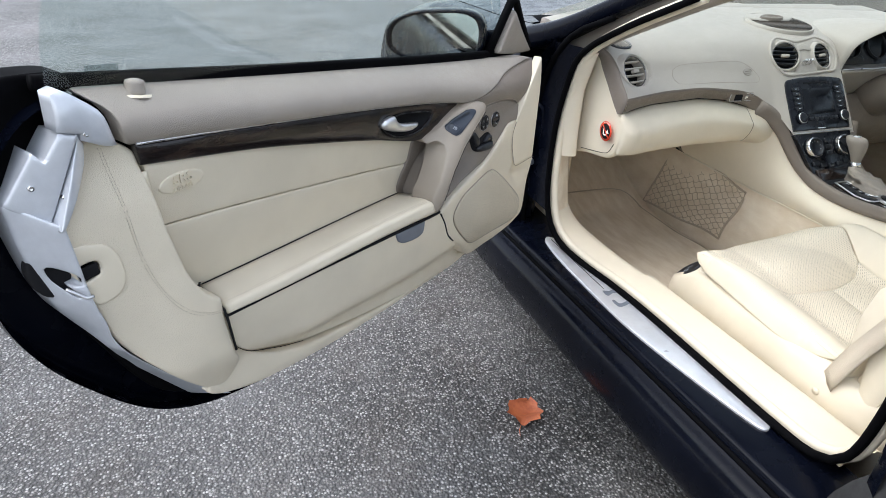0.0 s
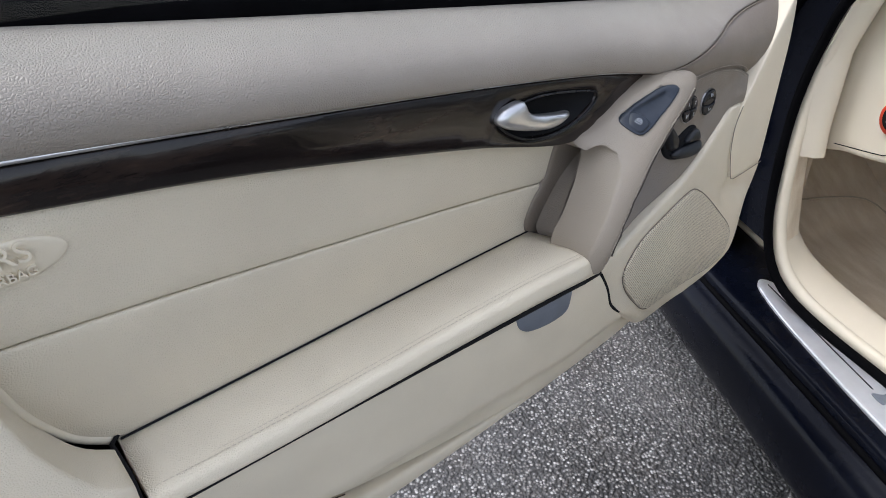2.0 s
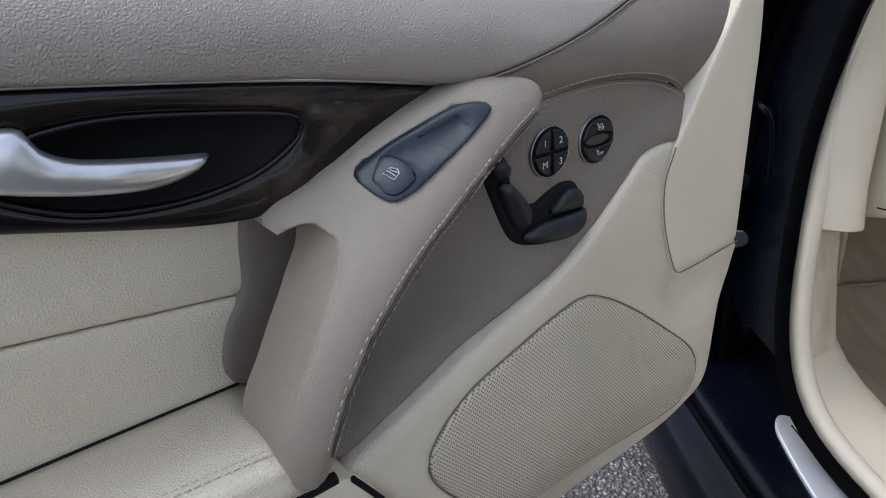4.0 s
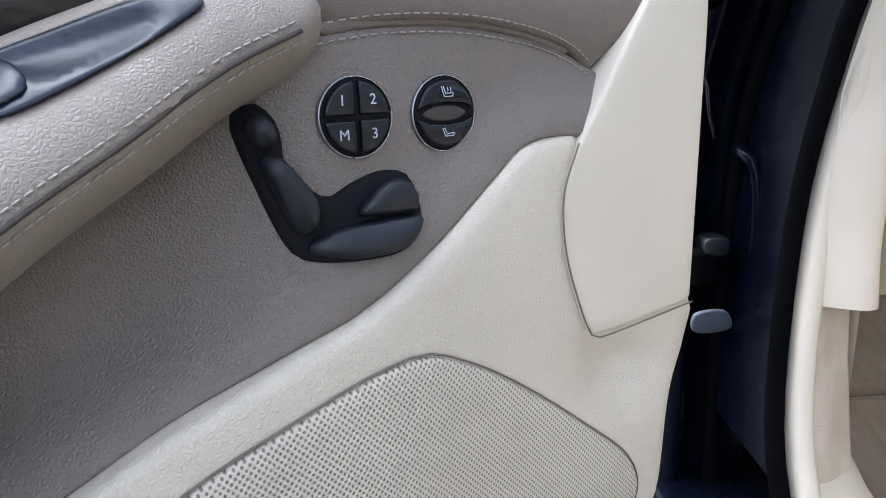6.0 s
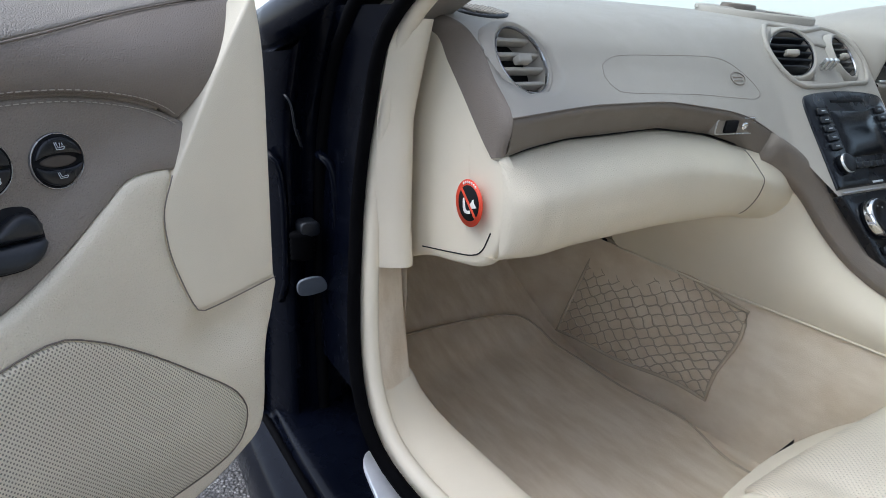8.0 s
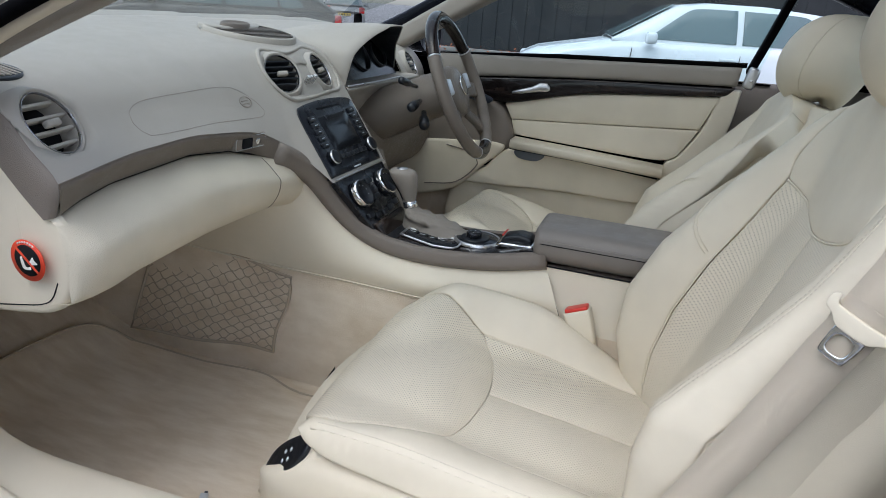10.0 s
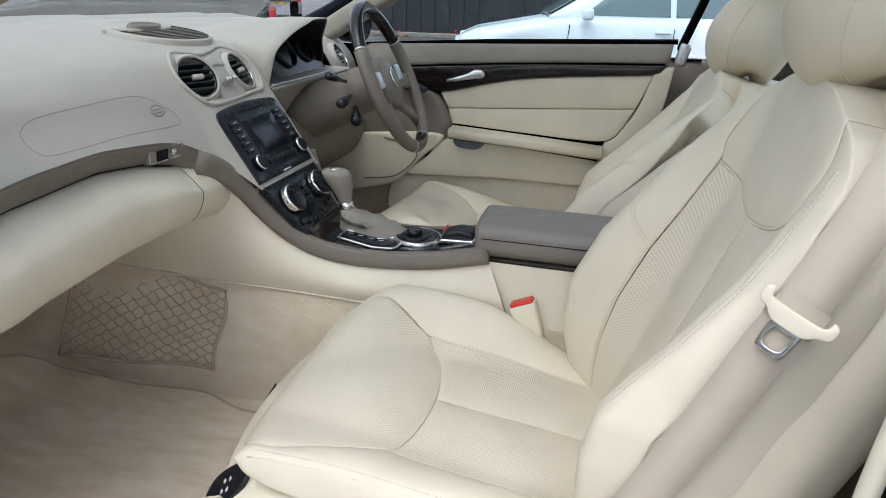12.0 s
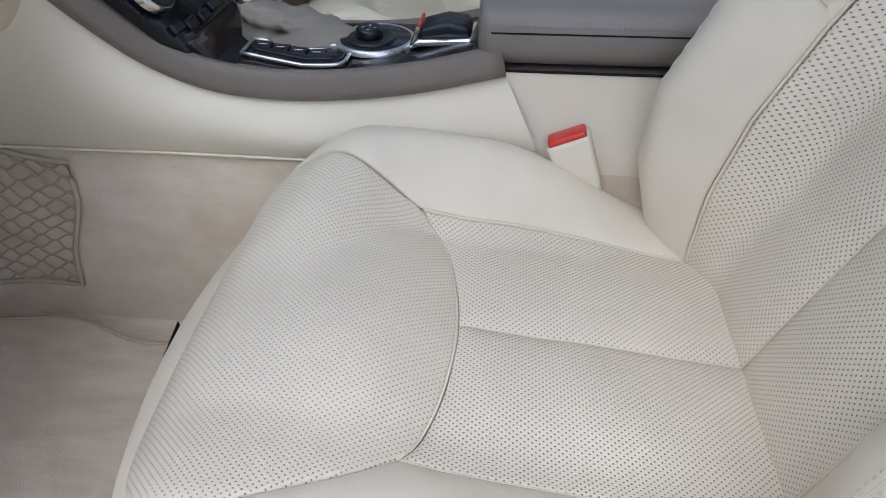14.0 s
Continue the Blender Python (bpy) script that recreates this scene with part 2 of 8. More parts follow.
navy, wood, carpet, asphalt = make_navy(), make_wood(), make_carpet(), make_asphalt()
glass, car_glass = make_glass("clear_window_glass", (0.83, 0.94, 0.92)), plain("tinted_glass", (0.10, 0.145, 0.155), 0.05, spec=0.6, deep=0.0).mat
roof_glass = make_glass("tinted_roof_glass", (0.36, 0.37, 0.355))
screen_glass = make_glass("windscreen_glass", (0.76, 0.81, 0.77))
webbing, leaf_mat = make_webbing(), make_leaf()
fence_mat = plain("dark_fence_paint", (0.012, 0.014, 0.017), 0.7, wear=0.3, scale=3.0).mat

cord = plain("beige_net_cord", (0.47, 0.39, 0.285), 0.8, scale=700.0).mat


# ---- mesh helpers ----
def thing(name, at, label, category, group="", kind=""):
    ob = new(name)
    ob.location = at
    ob.empty_display_size = 0.1
    return tagged(ob, label, category, group, kind)


def part(name, bm, material, parent, label="", flat=False):
    me = bpy.data.meshes.new(name)
    bm.to_mesh(me)
    bm.free()
    me.polygons.foreach_set("use_smooth", [not flat] * len(me.polygons))
    me.materials.append(material)
    ob = new(name, me)
    if parent is not None:
        ob.parent = parent
        if parent.type == "EMPTY":
            ob.matrix_parent_inverse = Matrix.Translation(parent.location).inverted()
    return tagged(ob, label)


def curve(points, step, closed=False, sharp=()):
    """Evenly spaced points on a smooth line through the given ones, with corners at the sharp ones; a step of 1 or more counts the points of each stretch."""
    p = np.array(points, float)
    n, out = len(p), []
    for i in range(n if closed else n - 1):
        a, b = p[i], p[(i + 1) % n]
        first, last = not closed and i == 0, not closed and i == n - 2
        ta = b - a if i in sharp or first else (b - p[i - 1]) / 2
        tb = b - a if (i + 1) % n in sharp or last else (p[(i + 2) % n] - a) / 2
        size = np.linalg.norm(b - a)
        ta, tb = (t * min(1.0, 1.3 * size / (np.linalg.norm(t) + 1e-9)) for t in (ta, tb))
        k = int(step) if step >= 1 else max(1, int(round(size / step)))
        s = (np.arange(k) / k)[:, None]
        out.append((2 * s**3 - 3 * s**2 + 1) * a + (s**3 - 2 * s**2 + s) * ta + (3 * s**2 - 2 * s**3) * b + (s**3 - s**2) * tb)
    if not closed:
        out.append(p[-1:])
    return np.concatenate(out)


def along(table, x):
    """A value, or a row of values, between the rows (x, value...) of a table, eased."""
    t = np.array(table, float)
    return np.array([np.interp(x, t[:, 0], t[:, k]) for k in range(1, t.shape[1])]).squeeze()


def ease(x, a, b):
    s = min(1.0, max(0.0, (x - a) / (b - a)))
    return s * s * (3 - 2 * s)


def edge_distance(q, loop):
    a, b = loop, np.roll(loop, -1, 0)
    d = b - a
    t = np.clip(((q[:, None] - a) * d).sum(-1) / ((d * d).sum(-1) + 1e-12), 0, 1)
    return np.sqrt((((q[:, None] - a) - t[..., None] * d) ** 2).sum(-1)).min(1)


def inside(q, loop):
    a, b = loop, np.roll(loop, -1, 0)
    x, y = q[:, 0:1], q[:, 1:2]
    cross = (a[:, 1] > y) != (b[:, 1] > y)
    at = (b[:, 0] - a[:, 0]) * (y - a[:, 1]) / (b[:, 1] - a[:, 1] + 1e-15) + a[:, 0]
    return (cross & (x < at)).sum(1) % 2 == 1


def panel_mesh(outline, place, r=0.006, thick=0.012, step=0.014, bulge=0.0, wide=0.05, sharp=(), holes=(), edge=None):
    """A padded sheet: its outline in two coordinates, edges rounded by r, laid on a surface by place(a, b, height)."""
    from mathutils.geometry import delaunay_2d_cdt

    edge = edge or max(0.003, min(step, r * 1.4))
    loop = curve(outline, edge, True, sharp)
    cuts = [curve(h, edge, True) for h in holes]
    rims = [loop, *cuts]

    def far(q):
        return np.min([edge_distance(q, rim) for rim in rims], 0)

    rings = []
    for rim in rims:
        t = np.roll(rim, -1, 0) - np.roll(rim, 1, 0)
        t /= np.linalg.norm(t, axis=1)[:, None] + 1e-12
        nrm = np.stack([-t[:, 1], t[:, 0]], 1)
        for k in (0.12, 0.4, 1.0):
            for side in (1, -1):
                q = rim + nrm * r * k * side
                rings.append(q[inside(q, loop) & (far(q) > r * k * 0.94)])
    lo, hi = loop.min(0), loop.max(0)
    gx, gy = np.meshgrid(np.arange(lo[0], hi[0], step), np.arange(lo[1], hi[1], step * 0.87))
    gx[1::2] += step / 2
    grid = np.stack([gx.ravel(), gy.ravel()], 1)
    grid = grid[inside(grid, loop)]
    grid = grid[far(grid) > r + step * 0.45] if len(grid) else grid
    flat = np.concatenate([*rims, *rings, grid])
    faces, start = [], 0
    edges = []
    for rim in rims:
        edges += [(start + i, start + (i + 1) % len(rim)) for i in range(len(rim))]
        start += len(rim)
    v, _, f, *_ = delaunay_2d_cdt([Vector(q) for q in flat], edges, [], 0, 1e-7)
    v = np.array([tuple(q) for q in v])
    mid = np.array([v[list(t)].mean(0) for t in f])
    keep = inside(mid, loop)
    for cut in cuts:
        keep &= ~inside(mid, cut)
    d = far(v)
    k = np.clip(d / r, 0, 1)
    h = -r * (1 - np.sqrt(np.clip(1 - (1 - k) ** 2, 0, 1)))
    if bulge:
        b = np.clip(d / wide, 0, 1)
        h = h + bulge * np.sin(b * np.pi / 2)
    bm = bmesh.new()
    bv = [bm.verts.new(place(q[0], q[1], hh)) for q, hh in zip(v, h)]
    for t, ok in zip(f, keep):
        if ok:
            bm.faces.new([bv[i] for i in t])
    for rim in rims:
        top = [bm.verts.new(place(q[0], q[1], -r)) for q in rim]
        low = [bm.verts.new(place(q[0], q[1], -r - thick)) for q in rim]
        for i in range(len(rim)):
            j = (i + 1) % len(rim)
            bm.faces.new((top[i], top[j], low[j], low[i]))
    bmesh.ops.remove_doubles(bm, verts=bm.verts, dist=1e-5)
    bmesh.ops.delete(bm, geom=[w for w in bm.verts if not w.link_faces], context="VERTS")
    bmesh.ops.recalc_face_normals(bm, faces=bm.faces)
    return bm


def panel(name, outline, place, material, parent, label="", **how):
    return part(name, panel_mesh(outline, place, **how), material, parent, label)


def loft(rings, closed=True, caps=True):
    bm = bmesh.new()
    rows = [[bm.verts.new(tuple(p)) for p in ring] for ring in rings]
    n = len(rows[0])
    for a, b in zip(rows, rows[1:]):
        for i in range(n if closed else n - 1):
            j = (i + 1) % n
            bm.faces.new((a[i], a[j], b[j], b[i]))
    if caps and closed:
        bm.faces.new(rows[0][::-1]), bm.faces.new(rows[-1])
    bmesh.ops.remove_doubles(bm, verts=bm.verts, dist=1e-6)
    bmesh.ops.recalc_face_normals(bm, faces=bm.faces)
    return bm


def sweep(path, profile, up=(0, 0, 1), closed=False, scale=None):
    """A profile of (side, up) carried along a path."""
    p, rings = np.array(path, float), []
    n = len(p)
    for i in range(n):
        a, b = (p[i - 1], p[(i + 1) % n]) if closed else (p[max(i - 1, 0)], p[min(i + 1, n - 1)])
        t = Vector(b - a).normalized()
        side = t.cross(Vector(up)).normalized()
        top = side.cross(t)
        k = 1.0 if scale is None else scale(i / max(1, n - 1))
        rings.append([Vector(p[i]) + side * (x * k) + top * (y * k) for x, y in profile])
    if closed:
        rings.append(rings[0])
    return loft(rings, True, not closed)


def circle(r, n=10, ry=None):
    return [(r * math.cos(2 * math.pi * i / n), (ry or r) * math.sin(2 * math.pi * i / n)) for i in range(n)]


def soft_box(w, h, r, n=4):
    """A rectangle with rounded corners, as a profile."""
    out = []
    for cx, cy, a0 in ((w / 2 - r, h / 2 - r, 0), (r - w / 2, h / 2 - r, 90), (r - w / 2, r - h / 2, 180), (w / 2 - r, r - h / 2, 270)):
        out += [(cx + r * math.cos(radians(a0 + 90 * i / n)), cy + r * math.sin(radians(a0 + 90 * i / n))) for i in range(n + 1)]
    return out


def tube(path, r, n=8, closed=False):
    up = (0.13, 0.21, 0.97)
    return sweep(path, circle(r, n), up, closed)


def turned(base, axis, profile, n=28, hollow=False):
    """A turned solid: profile of (distance along the axis, radius)."""
    base, axis = Vector(base), Vector(axis).normalized()
    a = axis.orthogonal().normalized()
    b = axis.cross(a)
    return loft([[base + axis * t + (a * math.cos(2 * math.pi * i / n) + b * math.sin(2 * math.pi * i / n)) * max(r, 1e-5) for i in range(n)] for t, r in profile], True, not hollow)


def block(m, size, bevel=0.003, seg=2):
    """A box with rounded edges, centred on the pose m."""
    bm = bmesh.new()
    bmesh.ops.create_cube(bm, size=1.0, matrix=m @ Matrix.Diagonal((*size, 1.0)))
    if bevel:
        bmesh.ops.bevel(bm, geom=bm.edges[:], offset=bevel, segments=seg, affect="EDGES", profile=0.6)
    return bm


def stitches(path, up, length=0.004, gap=0.0028, w=0.00045, h=0.0005):
    """A row of thread stitches, one small bar after another."""
    p = curve(path, length + gap)
    bm = bmesh.new()
    for a, b in zip(p, p[1:]):
        d = Vector(b - a)
        if d.length < 1e-6:
            continue
        t = d.normalized()
        side = t.cross(Vector(up)).normalized()
        top = side.cross(t)
        a, b = Vector(a), Vector(a) + t * min(length, d.length * 0.7)
        ring = [[q + side * x + top * y for x, y in ((-w, -h), (w, -h), (w * 0.6, h), (-w * 0.6, h))] for q in (a, b)]
        v = [[bm.verts.new(q) for q in r] for r in ring]
        for i in range(4):
            j = (i + 1) % 4
            bm.faces.new((v[0][i], v[0][j], v[1][j], v[1][i]))
        bm.faces.new(v[0][::-1]), bm.faces.new(v[1])
    return bm


def lettering(name, body, size, m, material, parent, raised=0.0004):
    cu = bpy.data.curves.new(name, "FONT")
    cu.body, cu.size, cu.extrude, cu.align_x, cu.align_y = body, size, raised, "CENTER", "CENTER"
    tmp = new("lettering", cu)
    me = bpy.data.meshes.new_from_object(tmp.evaluated_get(bpy.context.evaluated_depsgraph_get()))
    bpy.data.objects.remove(tmp)
    bm = bmesh.new()
    bm.from_mesh(me)
    bpy.data.meshes.remove(me)
    bmesh.ops.transform(bm, matrix=m, verts=bm.verts)
    return part(name, bm, material, parent, flat=True)


def join(*meshes):
    out = bmesh.new()
    for m in meshes:
        me = bpy.data.meshes.new("joined")
        m.to_mesh(me)
        m.free()
        out.from_mesh(me)
        bpy.data.meshes.remove(me)
    return out


# ---- the ground ----
def build_ground():
    bm = bmesh.new()
    rings = [[(r * math.cos(a * math.pi / 24), r * math.sin(a * math.pi / 24), 0.0) for a in range(48)] for r in (0.001, 2, 6, 20, 80, 400, 2500)]
    bm = loft(rings, True, False)
    tagged(part("ground", bm, asphalt, None), "worn grey asphalt of a car park with loose chips", "ground", kind="structure")


build_ground()

# ---- the open passenger door; u runs from its hinge to its latch, v towards the cabin ----
HINGE = Vector((-0.99, -0.113, 0.0))
DIR = Vector((-math.sin(DOOR_TURN), -math.cos(DOOR_TURN), 0.0))
OUT = Vector((math.cos(DOOR_TURN), -math.sin(DOOR_TURN), 0.0))
UP = Vector((0, 0, 1))


def at_door(u, v, z):
    return HINGE + DIR * u + OUT * v + UP * z


def door_on(depth):
    """A place function on the door's inner face, at the depth v = depth(u, z)."""
    return lambda u, z, h: at_door(u, depth(u, z) + h, z)


WOOD_TOP = [(1.082, 0.998), (0.884, 0.981), (0.62, 0.955), (0.42, 0.930), (0.295, 0.907)]
WOOD_LOW = [(0.449, 0.855), (0.604, 0.889), (0.745, 0.917), (0.888, 0.942), (1.078, 0.966)]
BELT = [(0.035, 0.972), (0.09, 0.977), (0.32, 0.995), (0.78, 1.038), (0.99, 1.060), (1.125, 1.074)]


def upper_depth(u, z):
    low = float(np.interp(u, [0.05, 0.25, 0.30, 1.1], [0.87, 0.893, 0.908, 1.0]))
    top = float(np.interp(u, [0.035, 0.32, 1.13], [0.972, 0.995, 1.075]))
    s = min(1.0, max(0.0, (z - low) / (top - low)))
    base = -0.016 - 0.026 * ease(u, 0.22, 0.42)
    return base + (-0.092 - base) * s**2.0 * (0.2 + 0.8 * ease(u, 0.0, 0.16)) + 0.016 * math.sin(math.pi * s)


def insert_depth(u, z):
    return -0.048 - 0.040 * min(1.0, max(0.0, (0.95 - z) / 0.22))


def border_depth(u, z):
    return -0.018 - 0.045 * ease(u, 1.0, 1.18) - 0.02 * ease(z, 0.9, 1.0) - 0.03 * ease(0.62 - z, 0.0, 0.1)


def arm_out(u):
    return float(np.interp(u, [0.42, 0.48, 1.0], [0.024, 0.024, -0.018]))


def bin_depth(u, z):
    crease = float(np.interp(u, [0.3, 0.4, 0.56, 0.81, 0.97], [0.585, 0.577, 0.568, 0.563, 0.590]))
    return arm_out(u) - 0.010 - 0.010 * ease(0.67 - z, 0.0, 0.10) - 0.040 * ease(crease - z, -0.006, 0.05)


def front_depth(u, z):
    """The cup with the switches: shallow at the front, deep beside the grip, flaring out at its foot."""
    foot = float(np.interp(u, [0.09, 0.13, 0.173, 0.211, 0.279, 0.384, 0.45], [0.836, 0.836, 0.814, 0.785, 0.753, 0.716, 0.69]))
    flare = 1 - ease(z - foot, 0.0, 0.042)
    return -0.016 - 0.034 * ease(u, 0.25, 0.36) + (0.012 + 0.034 * ease(u, 0.25, 0.36)) * flare


def speaker_depth(u, z):
    roll = math.exp(-(((u - 0.16) / 0.07) ** 2 + ((z - 0.79) / 0.05) ** 2))
    pinch = math.exp(-(((u - 0.065) / 0.035) ** 2 + ((z - 0.680 - 0.3 * (u - 0.065)) / 0.024) ** 2))
    return -0.004 + 0.012 * ease(u, 0.12, 0.34) + 0.003 * roll - 0.020 * pinch - 0.022 * ease(0.60 - z, 0.0, 0.10) * ease(u, 0.05, 0.25)


GRIP_EDGE = [(0.262, 0.900), (0.273, 0.8905), (0.306, 0.8765), (0.345, 0.8525), (0.382, 0.831), (0.415, 0.808), (0.436, 0.787), (0.452, 0.762), (0.462, 0.738), (0.470, 0.715)]
GRIP_LINE = curve(GRIP_EDGE, 0.004)


def grip_depth(u, z):
    """The pull grip: highest along its stitched edge, falling away in a curve to the panel behind it."""
    far = np.hypot(GRIP_LINE[:, 0] - u, GRIP_LINE[:, 1] - z)
    k = int(far.argmin())
    crest = float(np.interp(GRIP_LINE[k, 1], [0.715, 0.738, 0.762, 0.79, 0.81, 0.831, 0.8525, 0.878, 0.8905, 0.9], [0.028, 0.034, 0.036, 0.034, 0.03, 0.022, 0.015, 0.010, 0.002, -0.004]))
    d = min(float(far[k]), 0.062)
    t = GRIP_LINE[min(k + 1, len(GRIP_LINE) - 1)] - GRIP_LINE[max(k - 1, 0)]
    if t[0] * (z - GRIP_LINE[k, 1]) - t[1] * (u - GRIP_LINE[k, 0]) < 0:
        return crest + 0.002 - 0.50 * d - 60.0 * d * d
    return crest + 0.002 - 20.0 * d * d


GRIP_UNDER = [(u - 0.010 - 0.008 * ease(0.84 - z, 0.0, 0.06), z - 0.017 + 0.010 * ease(0.84 - z, 0.0, 0.08)) for u, z in GRIP_EDGE[1:-1]]
POD = [(0.3985, 0.874), (0.388, 0.8803), (0.3581, 0.8922), (0.3294, 0.9026), (0.3134, 0.9040), (0.3085, 0.9009), (0.3202, 0.8923), (0.3449, 0.8784), (0.3697, 0.8663), (0.3845, 0.8614), (0.3905, 0.8617), (0.3956, 0.8659)]


def flat_depth(v):
    return lambda u, z: v


def build_door():
    door = thing("passenger_door", at_door(0.6, -0.1, 0.44), "open car door, cream and taupe leather with dark wood", "car door")
    # outer skin and frame
    skin = [(1.15, 1.06), (1.25, 0.96), (1.275, 0.86), (1.262, 0.74), (1.20, 0.62), (1.08, 0.50), (0.90, 0.452), (0.50, 0.44), (0.06, 0.46), (-0.01, 0.56), (-0.02, 0.80), (-0.02, 0.965), (0.3, 0.985), (0.8, 1.03)]
    panel("outer_skin", skin, lambda u, z, h: at_door(u, -0.135 - 0.045 * math.sin(math.pi * min(1, max(0, (z - 0.44) / 0.62))) - h, z), navy, door, "navy blue metallic paint", r=0.02, thick=0.03, step=0.05, edge=0.02)
    inner = [(0.50, 0.985), (0.53, 1.015), (0.608, 1.090), (0.69, 1.150), (0.753, 1.168), (0.797, 1.178), (0.853, 1.184), (0.909, 1.190)]
    outer = [(0.50, 1.03), (0.524, 1.051), (0.616, 1.119), (0.705, 1.170), (0.775, 1.208), (0.860, 1.2287), (0.936, 1.2373)]

    def shut_depth(u, z):
        a, b = float(along(inner, z)), float(along(outer, z))
        return -0.048 - 0.055 * min(1.3, max(0.0, (u - a) / max(b - a, 0.02)))
    rear = [(u, z) for z, u in inner] + [(1.2350, 0.942)] + [(u, z) for z, u in outer[::-1]]
    slot = [(1.2114, 0.8458), (1.1865, 0.8329), (1.1845, 0.816), (1.1937, 0.8129), (1.1855, 0.797), (1.1885, 0.7925), (1.2088, 0.8235)]
    panel("shut_face", rear, door_on(shut_depth), silver_paint, door, "silver painted metal edge", r=0.004, thick=0.05, step=0.012, holes=[slot], sharp=(0, 7, 8, 9, 15))
    panel("end_block", [(1.169, 1.029), (1.151, 1.026), (1.1985, 0.9045), (1.2374, 0.9396), (1.1984, 1.007), (1.189, 0.994)], door_on(lambda u, z: -0.043 - 0.6 * (u - 1.15)), silver_paint, door, "silver painted end block", r=0.004, thick=0.05, step=0.014, sharp=(0, 1, 2, 3, 4, 5))
    panel("end_bevel", [(1.1495, 1.0245), (1.143, 1.010), (1.151, 0.979), (1.1755, 0.932), (1.190, 0.909), (1.1975, 0.9045)], door_on(lambda u, z: -0.047 - 0.25 * max(0.0, 1.17 - u)), silver_paint, door, "bevelled side of the end block", r=0.002, thick=0.04, step=0.014, sharp=(0, 1, 4, 5))
    panel("inner_frame", [(1.13, 1.02), (1.20, 0.86), (1.15, 0.66), (1.02, 0.50), (0.6, 0.452), (0.1, 0.47), (0.02, 0.56), (0.0, 0.74), (0.03, 0.96), (0.4, 0.99), (0.9, 1.04)], door_on(flat_depth(-0.100)), rubber, door, "black inner door frame", r=0.01, thick=0.03, step=0.05, edge=0.02)
    panel("belt_end_trim", [(1.12, 1.085), (1.28, 1.075), (1.275, 0.975), (1.20, 0.955), (1.15, 1.02)], door_on(flat_depth(-0.118)), rubber, door, "black rubber end trim", r=0.006, thick=0.05, step=0.02)
    cap = panel("corner_cap", [(1.1709, 1.0789), (1.1586, 1.0825), (1.126, 1.0577), (1.1153, 1.0439), (1.105, 1.0015), (1.1187, 1.0031), (1.1486, 1.0178), (1.1480, 1.0265), (1.1746, 1.034)], door_on(lambda u, z: -0.039 - 0.12 * max(0.0, z - 1.04)), silver_paint, door, "satin silver corner cap", r=0.008, thick=0.03, step=0.012, sharp=(0, 4, 6, 7, 8))
    for u, z in ((1.143, 1.0265), (1.178, 0.946), (1.208, 0.962)):
        part("screw", turned(at_door(u, -0.043 - 0.6 * max(0.0, u - 1.15), z), OUT, [(-0.004, 0.004), (0.002, 0.004), (0.003, 0.003), (0.001, 0.0015), (0.001, 0.0)], 12), chrome, cap)
    panel("latch_surround", [(1.186, 0.866), (1.1624, 0.8705), (1.1384, 0.8601), (1.1279, 0.8333), (1.1269, 0.8032), (1.1413, 0.7814), (1.172, 0.780)], door_on(lambda u, z: border_depth(u, z) + 0.004), cream_vinyl, door, r=0.004, thick=0.02, step=0.01, holes=[[(1.184, 0.841), (1.1576, 0.844), (1.1573, 0.825), (1.182, 0.818)]])
    panel("latch", [(1.225, 0.855), (1.14, 0.85), (1.14, 0.80), (1.215, 0.795)], door_on(lambda u, z: -0.075 - 0.3 * max(0, u - 1.14)), gap_black, door, "black latch slot", r=0.004, step=0.02)
    slot_face = Matrix(((-DIR.x, 0, OUT.x, 0), (-DIR.y, 0, OUT.y, 0), (0, 1, 0, 0), (0, 0, 0, 1)))
    part("latch_slot", block(Matrix.Translation(at_door(1.171, border_depth(1.171, 0.831) + 0.001, 0.831)) @ slot_face @ pose(0, 0, 0, 0, 0, 8), (0.028, 0.019, 0.006), 0.002), gap_black, door, "black latch slot")
    part("latch_claw", tube(curve([at_door(1.203, -0.066, 0.816), at_door(1.193, -0.060, 0.806), at_door(1.183, -0.055, 0.797), at_door(1.176, -0.050, 0.799)], 0.006), 0.0024), silver, door, "steel latch claw")

    # upper pad, wood, insert
    arc = [(0.27, 0.890), (0.237, 0.8955), (0.206, 0.8975), (0.172, 0.8965), (0.133, 0.8905), (0.108, 0.8825), (0.089, 0.8705)]
    crease = [(0.305, 0.9105), (0.25, 0.9225), (0.19, 0.935), (0.13, 0.948), (0.065, 0.962), (0.012, 0.9735)]
    panel("upper_pad", WOOD_TOP[:-1] + crease + [(0.04, 0.9775)] + BELT[1:] + [(1.104, 1.045), (1.095, 1.002)], door_on(upper_depth), taupe_light, door, "taupe grained leather pad", r=0.004, thick=0.03, step=0.016, sharp=(0, 4, 9))
    panel("front_pad", [(0.300, 0.9085)] + arc + [(0.056, 0.906), (0.020, 0.953), (0.008, 0.971)] + [(u, z - 0.0015) for u, z in crease[::-1][1:-1]], door_on(upper_depth), taupe, door, "dark taupe leather front pad", r=0.003, thick=0.03, step=0.014, sharp=(0, 1, 7, 10))
    part("pad_seam", tube([at_door(u, upper_depth(u, z) + 0.0008, z) for u, z in curve(crease, 0.01)], 0.0009, 6), taupe, door)
    recess = [(0.580, 0.909), (0.5575, 0.9225), (0.519, 0.9265), (0.4629, 0.9195), (0.4181, 0.9096), (0.4204, 0.897), (0.4495, 0.882), (0.4935, 0.877), (0.5430, 0.8850)]
